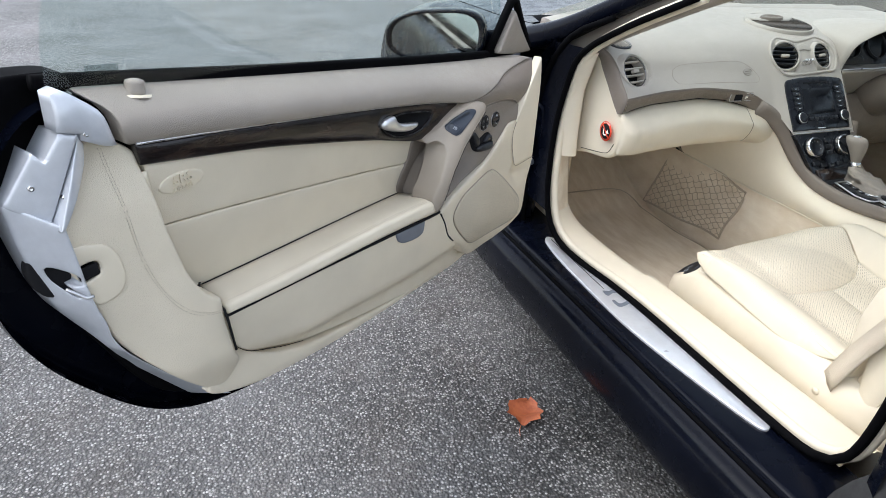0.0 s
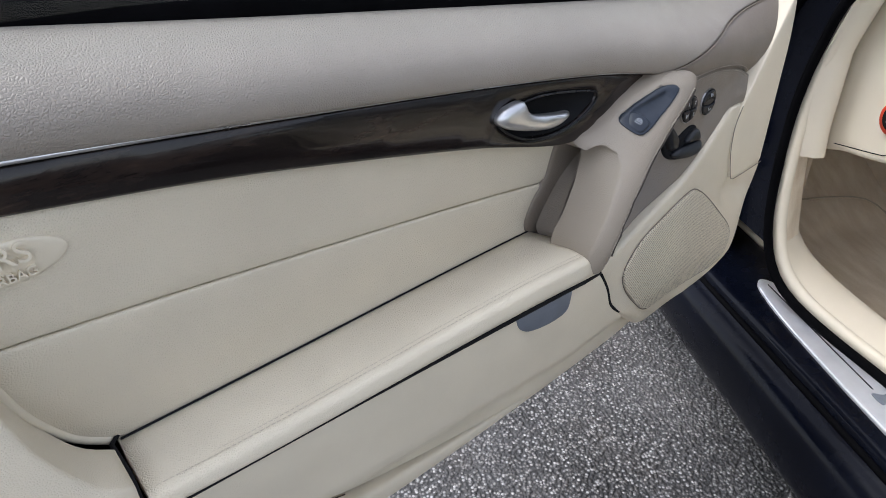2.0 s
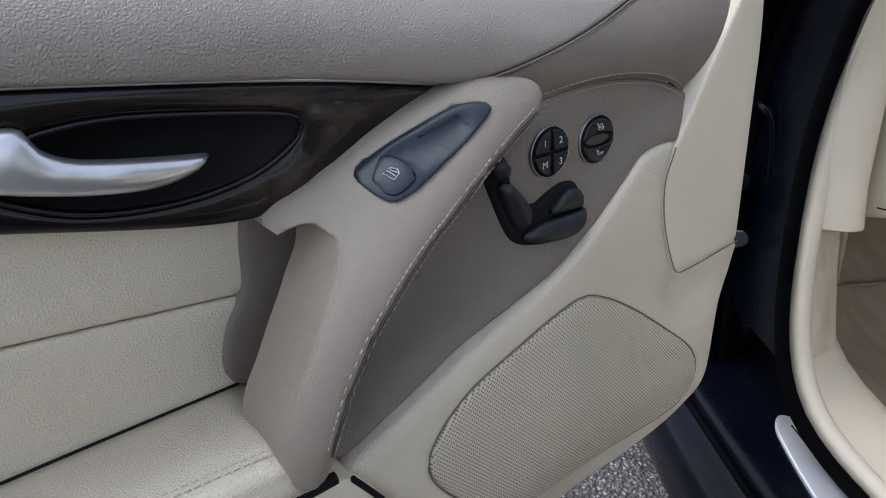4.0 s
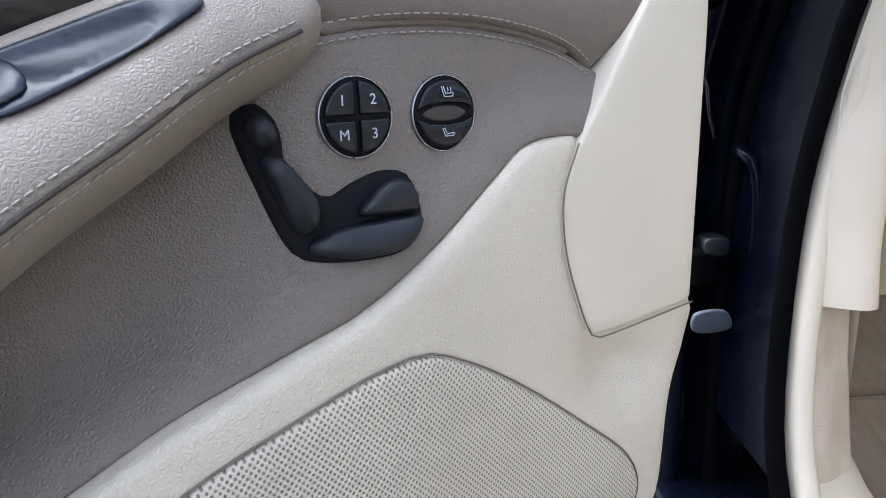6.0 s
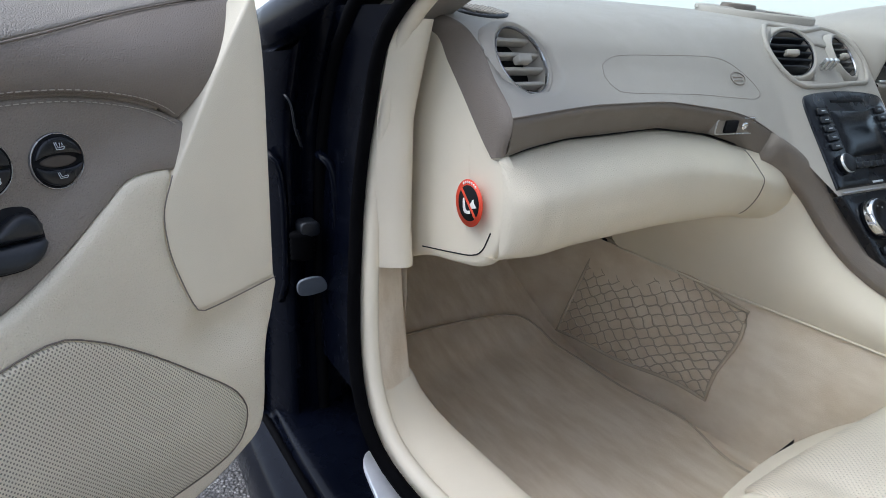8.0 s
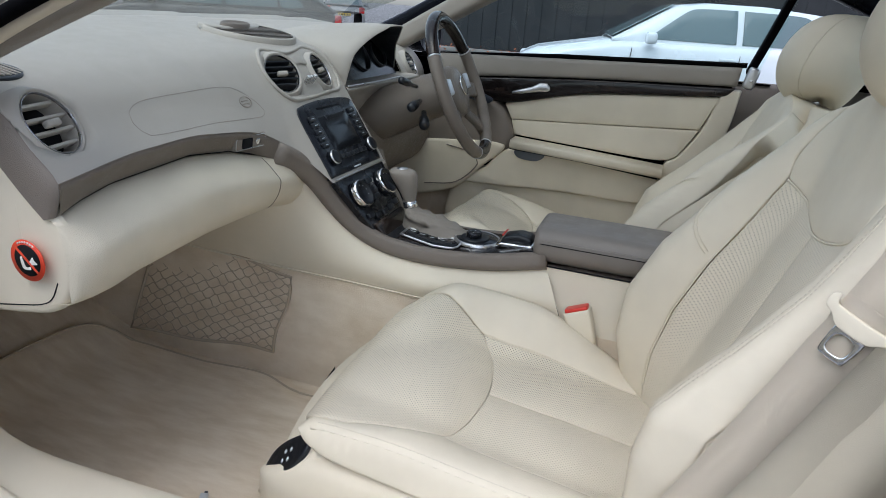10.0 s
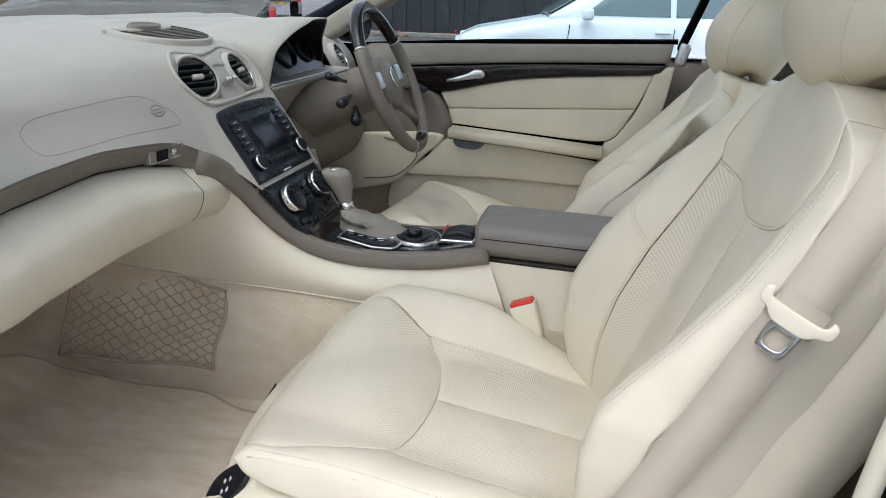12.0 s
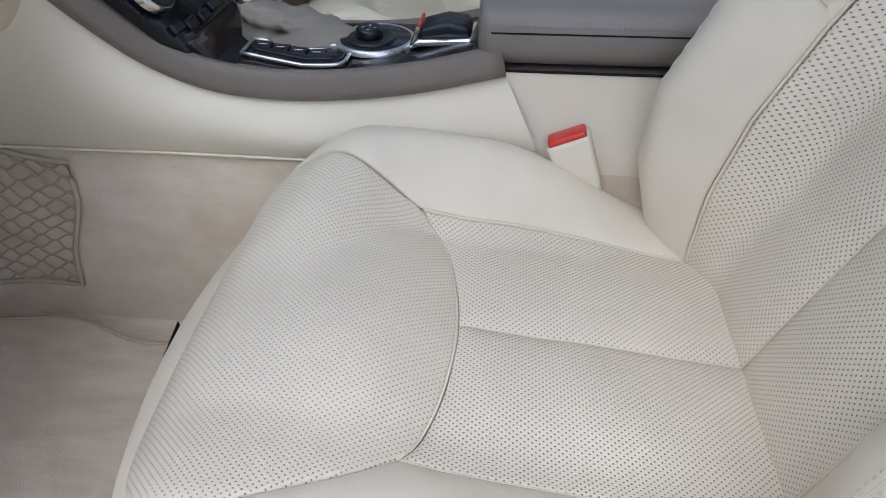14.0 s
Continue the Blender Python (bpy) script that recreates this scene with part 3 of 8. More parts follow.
    panel("wood_strip", WOOD_TOP + [(0.36, 0.884)] + WOOD_LOW, door_on(flat_depth(-0.043)), wood, door, "glossy dark burl wood strip", r=0.004, thick=0.02, step=0.02, bulge=0.004, wide=0.02, sharp=(0, 4, 10), holes=[recess])
    part("wood_edge", tube([at_door(u, -0.041, z + 0.001) for u, z in curve(WOOD_TOP, 0.02)], 0.0022, 6), silver, door, "thin silver edging")
    panel("handle_cup", [(u + (u - 0.5) * 0.06, z) for u, z in recess], lambda u, z, h: at_door(u, -0.046 - 0.026 * min(1, max(0, 1 - ((u - 0.497) / 0.08) ** 2 - ((z - 0.903) / 0.026) ** 2)) + h, z), gap_black, door, "black handle recess", r=0.002, step=0.008)
    lever = [(0.5882, 0.9158), (0.580, 0.9258), (0.5596, 0.9308), (0.5507, 0.9285), (0.5465, 0.9190), (0.5330, 0.9110), (0.5008, 0.9045), (0.472, 0.8998), (0.4798, 0.8932), (0.504, 0.8896), (0.5389, 0.8950), (0.5748, 0.9055)]
    panel("door_handle", lever, door_on(lambda u, z: -0.033 + 0.004 * math.sin(math.pi * min(1.0, max(0.0, (u - 0.47) / 0.12)))), silver, door, "satin silver door handle", r=0.004, thick=0.006, step=0.006, bulge=0.004, wide=0.014, sharp=(7,))
    part("recess_rim", tube([at_door(u, -0.0405, z) for u, z in curve(recess, 0.008, True)], 0.0012, 6, True), piano, door)
    split = [(1.056, 0.858), (0.92, 0.847), (0.765, 0.831), (0.60, 0.813), (0.462, 0.795)]
    panel("insert_upper", [(1.072, 0.963), (1.064, 0.90)] + [(u, z + 0.0008) for u, z in split] + [(0.44, 0.83), (0.43, 0.852)] + WOOD_LOW, door_on(insert_depth), cream, door, "cream leather insert", r=0.0035, thick=0.02, step=0.016, sharp=(0, 2, 6, 8))
    panel("insert_lower", [(u, z - 0.0008) for u, z in split][::-1] + [(1.050, 0.82), (1.040, 0.78), (1.018, 0.738), (0.99, 0.716), (0.7, 0.712), (0.47, 0.712), (0.478, 0.75)], door_on(insert_depth), cream, door, "cream leather insert", r=0.0035, thick=0.02, step=0.016, sharp=(0, 4))
    oval = [(1.018 + 0.0375 * math.cos(a) + 0.004 * math.sin(a), 0.9235 + 0.0165 * math.sin(a) - 0.003 * math.cos(a)) for a in np.linspace(0, 2 * math.pi, 20, endpoint=False)]
    badge = panel("airbag_badge", oval, lambda u, z, h: at_door(u, insert_depth(u, z) + 0.0025 + h, z), cream_vinyl, door, "embossed oval airbag badge", r=0.0025, thick=0.004, step=0.006)
    face = Matrix((( -DIR.x, 0, OUT.x, 0), (-DIR.y, 0, OUT.y, 0), (0, 1, 0, 0), (0, 0, 0, 1)))
    for body, size, z in (("SRS", 0.021, 0.930), ("AIRBAG", 0.0095, 0.9145)):
        p = at_door(1.018, insert_depth(1.018, z) + 0.0040, z)
        lettering("badge_lettering", body, size, Matrix.Translation(p) @ face @ pose(0, 0, 0, 0, 0, 4), cream_vinyl, badge, 0.0022)

    # rear border, with its two rows of stitching
    border = [(1.096, 0.998), (1.080, 0.985), (1.076, 0.955), (1.068, 0.90), (1.062, 0.862), (1.053, 0.82), (1.043, 0.782), (1.022, 0.742), (0.998, 0.722), (0.998, 0.695), (0.985, 0.61), (0.972, 0.575), (1.0, 0.520), (1.03, 0.540), (1.088, 0.606), (1.147, 0.690), (1.167, 0.755), (1.177, 0.800), (1.183, 0.855), (1.187, 0.905), (1.150, 0.978), (1.143, 1.008)]
    panel("rear_border", border, door_on(border_depth), cream, door, "cream leather border", r=0.006, thick=0.05, step=0.016, sharp=(0, 8, 9, 10, 21), holes=[[(1.181, 0.841), (1.157, 0.844), (1.157, 0.825), (1.178, 0.818)]])
    for off in (0.0, 0.0035):
        line = curve([(1.116 + off, 0.995), (1.108 + off, 0.90), (1.098 + off, 0.82), (1.078 + off, 0.76), (1.05 + off, 0.722 - off), (1.02, 0.706 - off), (0.999, 0.703 - off)], 0.01)
        part("stitching", stitches([at_door(u, border_depth(u, z) + 0.0006, z) for u, z in line], OUT, 0.0040, 0.0024, 0.0004, 0.0004), seat_thread, door)

    part("border_welt", tube([at_door(u, insert_depth(u, z) - 0.002, z) for u, z in curve([(1.074, 0.955), (1.0662, 0.90), (1.059, 0.86), (1.0515, 0.82), (1.0415, 0.782), (1.020, 0.7405), (0.996, 0.7195)], 0.01)], 0.0045, 8), cream_vinyl, door, "cream welt beside the insert")
    # armrest and storage bin
    def arm_ring(u):
        o, t = arm_out(u), 0.738 - 0.030 * ease(u, 0.5, 1.0)
        b, e = 0.724 - 0.004 * ease(u, 0.5, 1.0), 0.027 - 0.0095 * ease(u, 0.5, 1.0)
        return [at_door(u, v, z) for v, z in curve([(-0.095, b), (-0.02 + o * 0.4, t + 0.001), (o - 0.007, t), (o - 0.0015, t - 0.003), (o + 0.001, t - 0.009), (o, t - e), (o - 0.03, t - e - 0.003), (-0.095, t - e - 0.003)], 4, True, (0, 6, 7))]
    def arm_top(u, v):
        o, t, b = arm_out(u), 0.738 - 0.030 * ease(u, 0.5, 1.0), 0.724 - 0.004 * ease(u, 0.5, 1.0)
        return b + (t + 0.001 - b) * (v + 0.095) / (0.075 + o * 0.4)
    us = np.linspace(0.472, 0.992, 24)
    part("armrest", loft([arm_ring(float(u)) for u in us]), cream, door, "padded cream leather armrest")
    for k in (0.006, 0.011):
        part("stitching", stitches([at_door(float(u), arm_out(float(u)) - k - 0.004, 0.7392 - 0.030 * ease(float(u), 0.5, 1.0)) for u in np.linspace(0.485, 0.985, 20)], UP, 0.0036, 0.0016, 0.0004, 0.0002), seat_thread, door)
    part("arm_seam", tube([at_door(u, insert_depth(u, 0.735) + 0.0012, arm_top(u, insert_depth(u, 0.735)) + 0.0008) for u in np.linspace(0.474, 0.990, 24)], 0.0011, 6), gap_black, door, "black gap behind the armrest")
    part("arm_gap", tube([at_door(u, v, z) for u, v, z in curve([(0.47, -0.092, 0.7265), (0.7, -0.092, 0.7265), (0.988, -0.092, 0.7225), (0.996, -0.05, 0.7135), (0.9975, -0.018, 0.700), (0.9965, -0.014, 0.685), (0.982, -0.022, 0.61)], 0.015)], 0.0024, 6), gap_black, door, "black gap round the armrest")
    lid = [(0.990, 0.6815), (0.985, 0.655), (0.976, 0.612), (0.962, 0.594), (0.915, 0.554), (0.86, 0.527), (0.78, 0.506), (0.60, 0.492), (0.40, 0.490), (0.30, 0.500), (0.295, 0.532), (0.345, 0.575), (0.40, 0.622), (0.424, 0.665), (0.44, 0.690), (0.472, 0.7005), (0.6, 0.6955), (0.8, 0.689)]
    panel("bin_lid", lid, door_on(bin_depth), cream_soft, door, "cream storage bin lid", r=0.004, thick=0.03, step=0.018, sharp=(0,))
    part("bin_gap", tube([at_door(u, max(arm_out(u) - 0.0065, bin_depth(u, z) - 0.0045), z) for u, z in curve([(0.455, 0.7045), (0.6, 0.7005), (0.8, 0.6935), (0.993, 0.6845)], 0.03)], 0.0040, 6), gap_black, door, "black gap over the bin")
    part("bin_gap", tube([at_door(u, bin_depth(u, z) - 0.001, z) for u, z in curve([(0.443, 0.6925), (0.426, 0.665), (0.402, 0.622), (0.347, 0.574)], 0.01)], 0.0024, 6), gap_black, door, "black gap beside the bin")
    panel("bin_latch", [(0.592, 0.6965), (0.584, 0.676), (0.565, 0.666), (0.53, 0.664), (0.508, 0.672), (0.502, 0.6985)], door_on(lambda u, z: bin_depth(u, z) + 0.004), catch_grey, door, "slate grey bin catch", r=0.003, thick=0.008, step=0.01, sharp=(0, 5))
    panel("lower_skirt", [(0.974, 0.604), (0.958, 0.588), (0.911, 0.549), (0.856, 0.522), (0.776, 0.501), (0.60, 0.487), (0.40, 0.485), (0.28, 0.505), (0.215, 0.494), (0.28, 0.478), (0.40, 0.472), (0.60, 0.468), (0.78, 0.473), (0.94, 0.492), (1.03, 0.53), (1.0, 0.575)], door_on(lambda u, z: -0.046), cream_soft, door, "cream lower skirt", r=0.006, thick=0.04, step=0.02)
    part("skirt_gap", tube([at_door(u, bin_depth(u, z) + 0.001, z) for u, z in curve([(0.975, 0.608), (0.960, 0.591), (0.913, 0.5515), (0.858, 0.5245), (0.80, 0.509)], 0.01)], 0.0008, 6), gap_brown, door, "thin gap under the bin lid")

    # speaker corner
    foot = [(0.09, 0.8365), (0.131, 0.8365), (0.150, 0.832), (0.170, 0.8170), (0.21, 0.786), (0.25, 0.763), (0.29, 0.7505), (0.34, 0.7350), (0.384, 0.7165), (0.44, 0.694)]
    panel("speaker_surround", [(0.107, 0.838)] + foot[1:] + [(0.445, 0.688), (0.426, 0.663), (0.398, 0.615), (0.34, 0.563), (0.262, 0.507), (0.15, 0.512), (0.06, 0.538), (0.022, 0.56), (0.012, 0.633), (-0.002, 0.684), (-0.002, 0.717), (0.086, 0.7145), (0.098, 0.723), (0.112, 0.748), (0.121, 0.79)], door_on(speaker_depth), cream, door, "cream leather speaker surround", r=0.006, thick=0.05, step=0.013, sharp=(0, 10, 15))
    cone = [(0.383, 0.66), (0.352, 0.702), (0.294, 0.7225), (0.231, 0.734), (0.197, 0.7225), (0.152, 0.692), (0.101, 0.65), (0.060, 0.612), (0.048, 0.58), (0.07, 0.553), (0.16, 0.545), (0.275, 0.552), (0.345, 0.602)]
    panel("speaker_grille", cone, lambda u, z, h: at_door(u, speaker_depth(u, z) + 0.0035 + h, z), grille_mat, door, "finely pierced cream speaker grille", r=0.003, thick=0.006, step=0.012, bulge=0.006, wide=0.12)
    # taupe line drawn where the recessed grille's edge lies in shadow
    part("grille_edge", tube([at_door(u, speaker_depth(u, z) + 0.001, z) for u, z in curve([(0.225 + (u - 0.225) * 1.012, 0.64 + (z - 0.64) * 1.02) for u, z in cone], 0.012, True)], 0.0007, 6, True), taupe, door, "taupe line drawn for the shadow round the grille")
    panel("hinge_cover", [(0.006, 0.978), (0.029, 0.948), (0.063, 0.903), (0.092, 0.859), (0.110, 0.832), (0.122, 0.806), (0.122, 0.782), (0.117, 0.758), (0.102, 0.7205), (0.092, 0.7105), (0.0, 0.7135), (0.0, 0.78), (0.0, 0.854), (0.0, 0.93)], door_on(lambda u, z: -0.0015 - 0.003 * ease(z, 0.88, 0.985)), cream_vinyl, door, "cream hinge cover", r=0.003, thick=0.02, step=0.013, sharp=(0, 10))

    part("cover_gap", tube([at_door(u, -0.0003, z) for u, z in curve([(0.113, 0.832), (0.1235, 0.806), (0.1235, 0.782), (0.118, 0.757), (0.103, 0.7195), (0.092, 0.7095), (0.0, 0.7125)], 0.006)], 0.0006, 6), taupe, door, "thin gap round the hinge cover")
    panel("hinge_backing", [(0.0, 0.86), (0.06, 0.86), (0.11, 0.84), (0.135, 0.81), (0.135, 0.77), (0.115, 0.73), (0.08, 0.716), (0.0, 0.716)], door_on(flat_depth(-0.014)), cream_vinyl, door, r=0.002, thick=0.02, step=0.03)

    # switch cup
    panel("switch_cup", [(0.268, 0.889), (0.237, 0.8935), (0.206, 0.8955), (0.172, 0.8945), (0.133, 0.8885), (0.106, 0.8805), (0.076, 0.866)] + foot + [(0.462, 0.71), (0.455, 0.75), (0.43, 0.80), (0.38, 0.84), (0.32, 0.872)], door_on(front_depth), cup_taupe, door, "taupe leather switch recess", r=0.003, thick=0.03, step=0.012, sharp=(0, 6, 16))
    for k in (0.0035, -0.0045):
        part("stitching", stitches([at_door(u, (upper_depth(u, z) if k > 0 else front_depth(u, z)) + 0.0008, z) for u, z in curve([(u, z - 0.001 + k) for u, z in arc[:-1]] + [(0.092, 0.873 + k)], 0.01)], OUT, 0.0034, 0.0017, 0.0004, 0.0003), thread_grey, door)

    part("arc_welt", tube([at_door(u, -0.0185, z + 0.0005) for u, z in curve(arc[:-1], 0.01)], 0.0035, 8), taupe, door)

    # grip
    grip = [(0.312, 0.9125), (0.285, 0.9135), (0.266, 0.909), (0.258, 0.895)] + GRIP_UNDER + [(0.462, 0.716), (0.480, 0.715), (0.487, 0.730), (0.4835, 0.7525), (0.463, 0.790), (0.4436, 0.818), (0.430, 0.835), (0.4245, 0.848), (0.429, 0.8535), (0.437, 0.8530), (0.4475, 0.849), (0.4510, 0.8525), (0.445, 0.860), (0.412, 0.8725), (0.3647, 0.8945)]
    panel("door_grip", grip, door_on(grip_depth), grip_leather, door, "padded taupe leather pull grip", r=0.004, thick=0.055, step=0.006, sharp=(22,), edge=0.005, holes=[[(0.3525 + (u - 0.3525) * 0.94, 0.883 + (z - 0.883) * 0.93) for u, z in POD]])
    # dark taupe sheet puts the shade of the grip's hollow into colour
    panel("grip_hollow", [(0.452, 0.857), (0.40, 0.85), (0.38, 0.79), (0.40, 0.72), (0.46, 0.715), (0.482, 0.738), (0.476, 0.775), (0.462, 0.80)], door_on(lambda u, z: insert_depth(u, z) + 0.004), taupe, door, "dark taupe sheet standing for the shaded hollow behind the grip", r=0.006, thick=0.02, step=0.014)
    edge = curve(GRIP_EDGE[1:-1], 0.008)
    for k in (0.0042, -0.0042):
        row = [(u + 0.62 * k, z + 0.78 * k) for u, z in edge]
        part("stitching", stitches([at_door(u, grip_depth(u, z) + 0.0005, z) for u, z in row], OUT, 0.0034, 0.0018, 0.00045, 0.0005), thread, door)
    part("grip_welt", tube([at_door(u, grip_depth(u, z) + 0.0004, z) for u, z in edge], 0.0010, 6), gap_brown, door, "dark sewn crease along the grip")
    well = curve([(0.3815, 0.8825), (0.3518, 0.8935), (0.3287, 0.9005), (0.3213, 0.8965), (0.3321, 0.8850), (0.3566, 0.8745), (0.3702, 0.8735)], 0.003, True)

    def pod_depth(u, z):
        q = np.array([[u, z]])
        sunk = ease(float(edge_distance(q, well)[0]), 0.0, 0.006) if inside(q, well)[0] else 0.0
        return grip_depth(u, z) + 0.0025 - 0.0065 * sunk
    switch = panel("window_switch", POD, door_on(pod_depth), switch_blue, door, "slate blue window switch pod", r=0.002, thick=0.008, step=0.003)
    key = [(0.3925, 0.8720), (0.3805, 0.8822), (0.3725, 0.8805), (0.3695, 0.8722), (0.3833, 0.8645), (0.3906, 0.8652)]
    panel("window_button", key, door_on(lambda u, z: grip_depth(u, z) + 0.0045 + 0.06 * (0.388 - u)), switch_blue, switch, r=0.003, thick=0.006, step=0.004)
    icon = [[(0.3873, 0.8763), (0.3807, 0.8794), (0.3771, 0.8782), (0.3778, 0.8759), (0.3831, 0.8722)], [(0.3839, 0.8779), (0.3805, 0.874)], [(0.3807, 0.8794), (0.3816, 0.8779), (0.3781, 0.8762)]]
    part("window_symbol", join(*[tube([at_door(u, grip_depth(u, z) + 0.0051 + 0.06 * (0.388 - u), z) for u, z in ((0.3815 + (u - 0.3815) * 0.8, 0.8745 + (z - 0.8758) * 0.8) for u, z in line)], 0.00042, 5, i == 0) for i, line in enumerate(icon)]), legend, switch)

    # memory and heater buttons
    def bezel(u, z, r=0.0192):
        base = at_door(u, front_depth(u, z) - 0.002, z)
        part("switch_rim", turned(base, OUT, [(0.0, r), (0.0036, r), (0.0042, r - 0.0005), (0.0038, r - 0.0010), (0.001, r - 0.0012)], 40, True), rim_metal, door, "thin chrome switch rim")
        return part("round_switch", turned(base, OUT, [(0.0, r - 0.001), (0.0036, r - 0.001), (0.0036, 0.0)], 36), gap_black, door, "round black switch with a chrome rim"), base
    memory, base = bezel(0.2425, 0.854)
    for i, (body, a0) in enumerate((("2", 0), ("1", 90), ("M", 180), ("3", 270))):
        q = [(0.0012, 0.0012)] + [(0.0166 * math.cos(radians(4 + a * 82 / 6)), 0.0166 * math.sin(radians(4 + a * 82 / 6))) for a in range(7)]
        rot = [(x * math.cos(radians(a0)) - y * math.sin(radians(a0)), x * math.sin(radians(a0)) + y * math.cos(radians(a0))) for x, y in q]
        panel("memory_button", rot, lambda a, b, h: base - DIR * a + UP * b + OUT * (0.0062 + h), piano, memory, r=0.0015, thick=0.004, step=0.004, sharp=(0, 1, 7), edge=0.0015)
        c = 0.0085
        cx, cy = c * (1 if i in (0, 3) else -1), c * (1 if i in (0, 1) else -1)
        lettering("button_number", body, 0.0070, Matrix.Translation(base - DIR * cx * 0.92 + UP * cy * 0.92 + OUT * 0.0064) @ face, legend, memory, 0.0002)
    heater, base = bezel(0.1935, 0.853)
    for s in (1, -1):
        half = [(0.0165 * math.cos(radians(a)), s * max(0.0042 * (1 - abs(math.cos(radians(a))) ** 3) * 1.0, 0.0165 * math.sin(radians(a)))) for a in np.linspace(8, 172, 16)] + [(-0.010, s * 0.0045), (0.0, s * 0.0052), (0.010, s * 0.0045)]
        panel("heater_button", half, lambda a, b, h: base - DIR * a + UP * b + OUT * (0.0062 + h), piano, heater, r=0.0018, thick=0.004, step=0.004, edge=0.0015)
        seat_line = [[(-0.004, 0.004), (-0.0022, -0.0018), (0.0035, -0.0018), (0.0044, 0.0002)], [(-0.0026, 0.004), (-0.001, -0.0004), (0.004, 0.0004)]]
        seat_line += [[(x, 0.0002), (x + 0.0004, 0.0018), (x, 0.0034)] for x in (0.0002, 0.0022)]
        part("heater_symbol", join(*[tube([base - DIR * x + UP * (y + s * 0.0098) + OUT * 0.0068 for x, y in line], 0.0003, 5) for line in ([[(x * 0.85, y * 0.85) for x, y in line] for line in seat_line] if s > 0 else [[(x * 0.85, y * 0.7) for x, y in line] for line in seat_line[:2]])]), legend, heater)
    panel("heater_bar", [(-0.013, 0.0), (-0.006, 0.0035), (0.006, 0.0035), (0.013, 0.0), (0.006, -0.0035), (-0.006, -0.0035)], lambda a, b, h: base - DIR * a + UP * b + OUT * (0.0048 + h), gap_brown, heater, r=0.001, step=0.004)

    # seat shaped adjuster
    shape = [(0.297, 0.852), (0.294, 0.8615), (0.286, 0.8625), (0.279, 0.855), (0.277, 0.845), (0.277, 0.838), (0.262, 0.819), (0.248, 0.8235), (0.232, 0.828), (0.217, 0.825), (0.2125, 0.812), (0.216, 0.797), (0.228, 0.7885), (0.25, 0.787), (0.273, 0.790), (0.281, 0.800), (0.29, 0.826)]
    adj = panel("seat_adjuster", shape, door_on(lambda u, z: front_depth(u, z) + 0.004), gap_black, door, "black seat shaped power adjuster", r=0.004, thick=0.01, step=0.007)
    pads = {"headrest_key": [(0.2935, 0.853), (0.288, 0.859), (0.2815, 0.853), (0.2815, 0.845), (0.2875, 0.842)], "backrest_key": [(0.2885, 0.838), (0.2805, 0.839), (0.2665, 0.819), (0.268, 0.806), (0.277, 0.805)], "tilt_key": [(0.247, 0.8095), (0.232, 0.8235), (0.219, 0.8215), (0.2165, 0.8095)], "cushion_key": [(0.272, 0.795), (0.262, 0.8035), (0.2165, 0.8065), (0.219, 0.799), (0.23, 0.7915), (0.252, 0.790)]}
    for name, pad in pads.items():
        panel(name, pad, door_on(lambda u, z: front_depth(u, z) + 0.0125), black_soft, adj, r=0.005, thick=0.008, step=0.005)

    # window, lock button, mirror
    panel("mirror_sail", [(0.052, 1.086), (0.0, 1.035), (-0.07, 0.974), (0.02, 0.976), (0.100, 0.987), (0.080, 1.03)], door_on(lambda u, z: -0.078 + 0.12 * (z - 0.97)), taupe_light, door, "taupe mirror corner trim", r=0.006, thick=0.03, step=0.014, sharp=(0, 2, 4))
    part("belt_seal", sweep([at_door(u, -0.099, z + 0.006) for u, z in curve([(-0.05, 0.975)] + BELT[1:] + [(1.17, 1.078)], 0.04)], soft_box(0.018, 0.02, 0.006)), rubber, door, "black window seal")
    pane = panel("window_pane", [(1.155, 1.02), (1.162, 1.10), (1.150, 1.20), (1.10, 1.285), (1.00, 1.325), (0.70, 1.325), (0.40, 1.26), (0.16, 1.15), (0.09, 1.07), (0.06, 1.0), (0.06, 0.96), (0.5, 0.98)], door_on(lambda u, z: -0.108 + 0.30 * max(0.0, z - 1.0)), glass, door, "clear frameless window glass", r=0.0015, thick=0.002, step=0.08, sharp=(0, 10), edge=0.03)
    pane.visible_shadow = False
    panel("glass_stamp", [(1.113, 1.089), (1.068, 1.086), (1.068, 1.098), (1.113, 1.101)], door_on(lambda u, z: -0.104 + 0.30 * max(0.0, z - 1.0)), make_glass("etched_mark", (0.55, 0.6, 0.6)), pane, r=0.0008, thick=0.0004, step=0.02, sharp=(0, 1, 2, 3))
    part("sail_seal", sweep([at_door(u, -0.10 + 0.15 * (z - 0.97), z) for u, z in ((0.118, 0.988), (0.097, 1.03), (0.06, 1.105), (0.04, 1.11), (-0.02, 1.045), (-0.085, 0.98))], soft_box(0.016, 0.02, 0.006)), rubber, door, "black mirror corner seal")
    base = at_door(1.05, -0.080, 1.052)
    knob = part("lock_button", turned(base, (0.1, 0.1, 1), [(0.0, 0.014), (0.008, 0.013), (0.009, 0.0125), (0.016, 0.0135), (0.02, 0.012), (0.022, 0.006), (0.022, 0.0)], 24), taupe_light, door, "taupe lock button")
    part("lock_collar", turned(base - Vector((0, 0, 0.001)), (0.1, 0.1, 1), [(0.0, 0.022), (0.003, 0.021), (0.003, 0.014)], 24, True), cream_vinyl, knob)

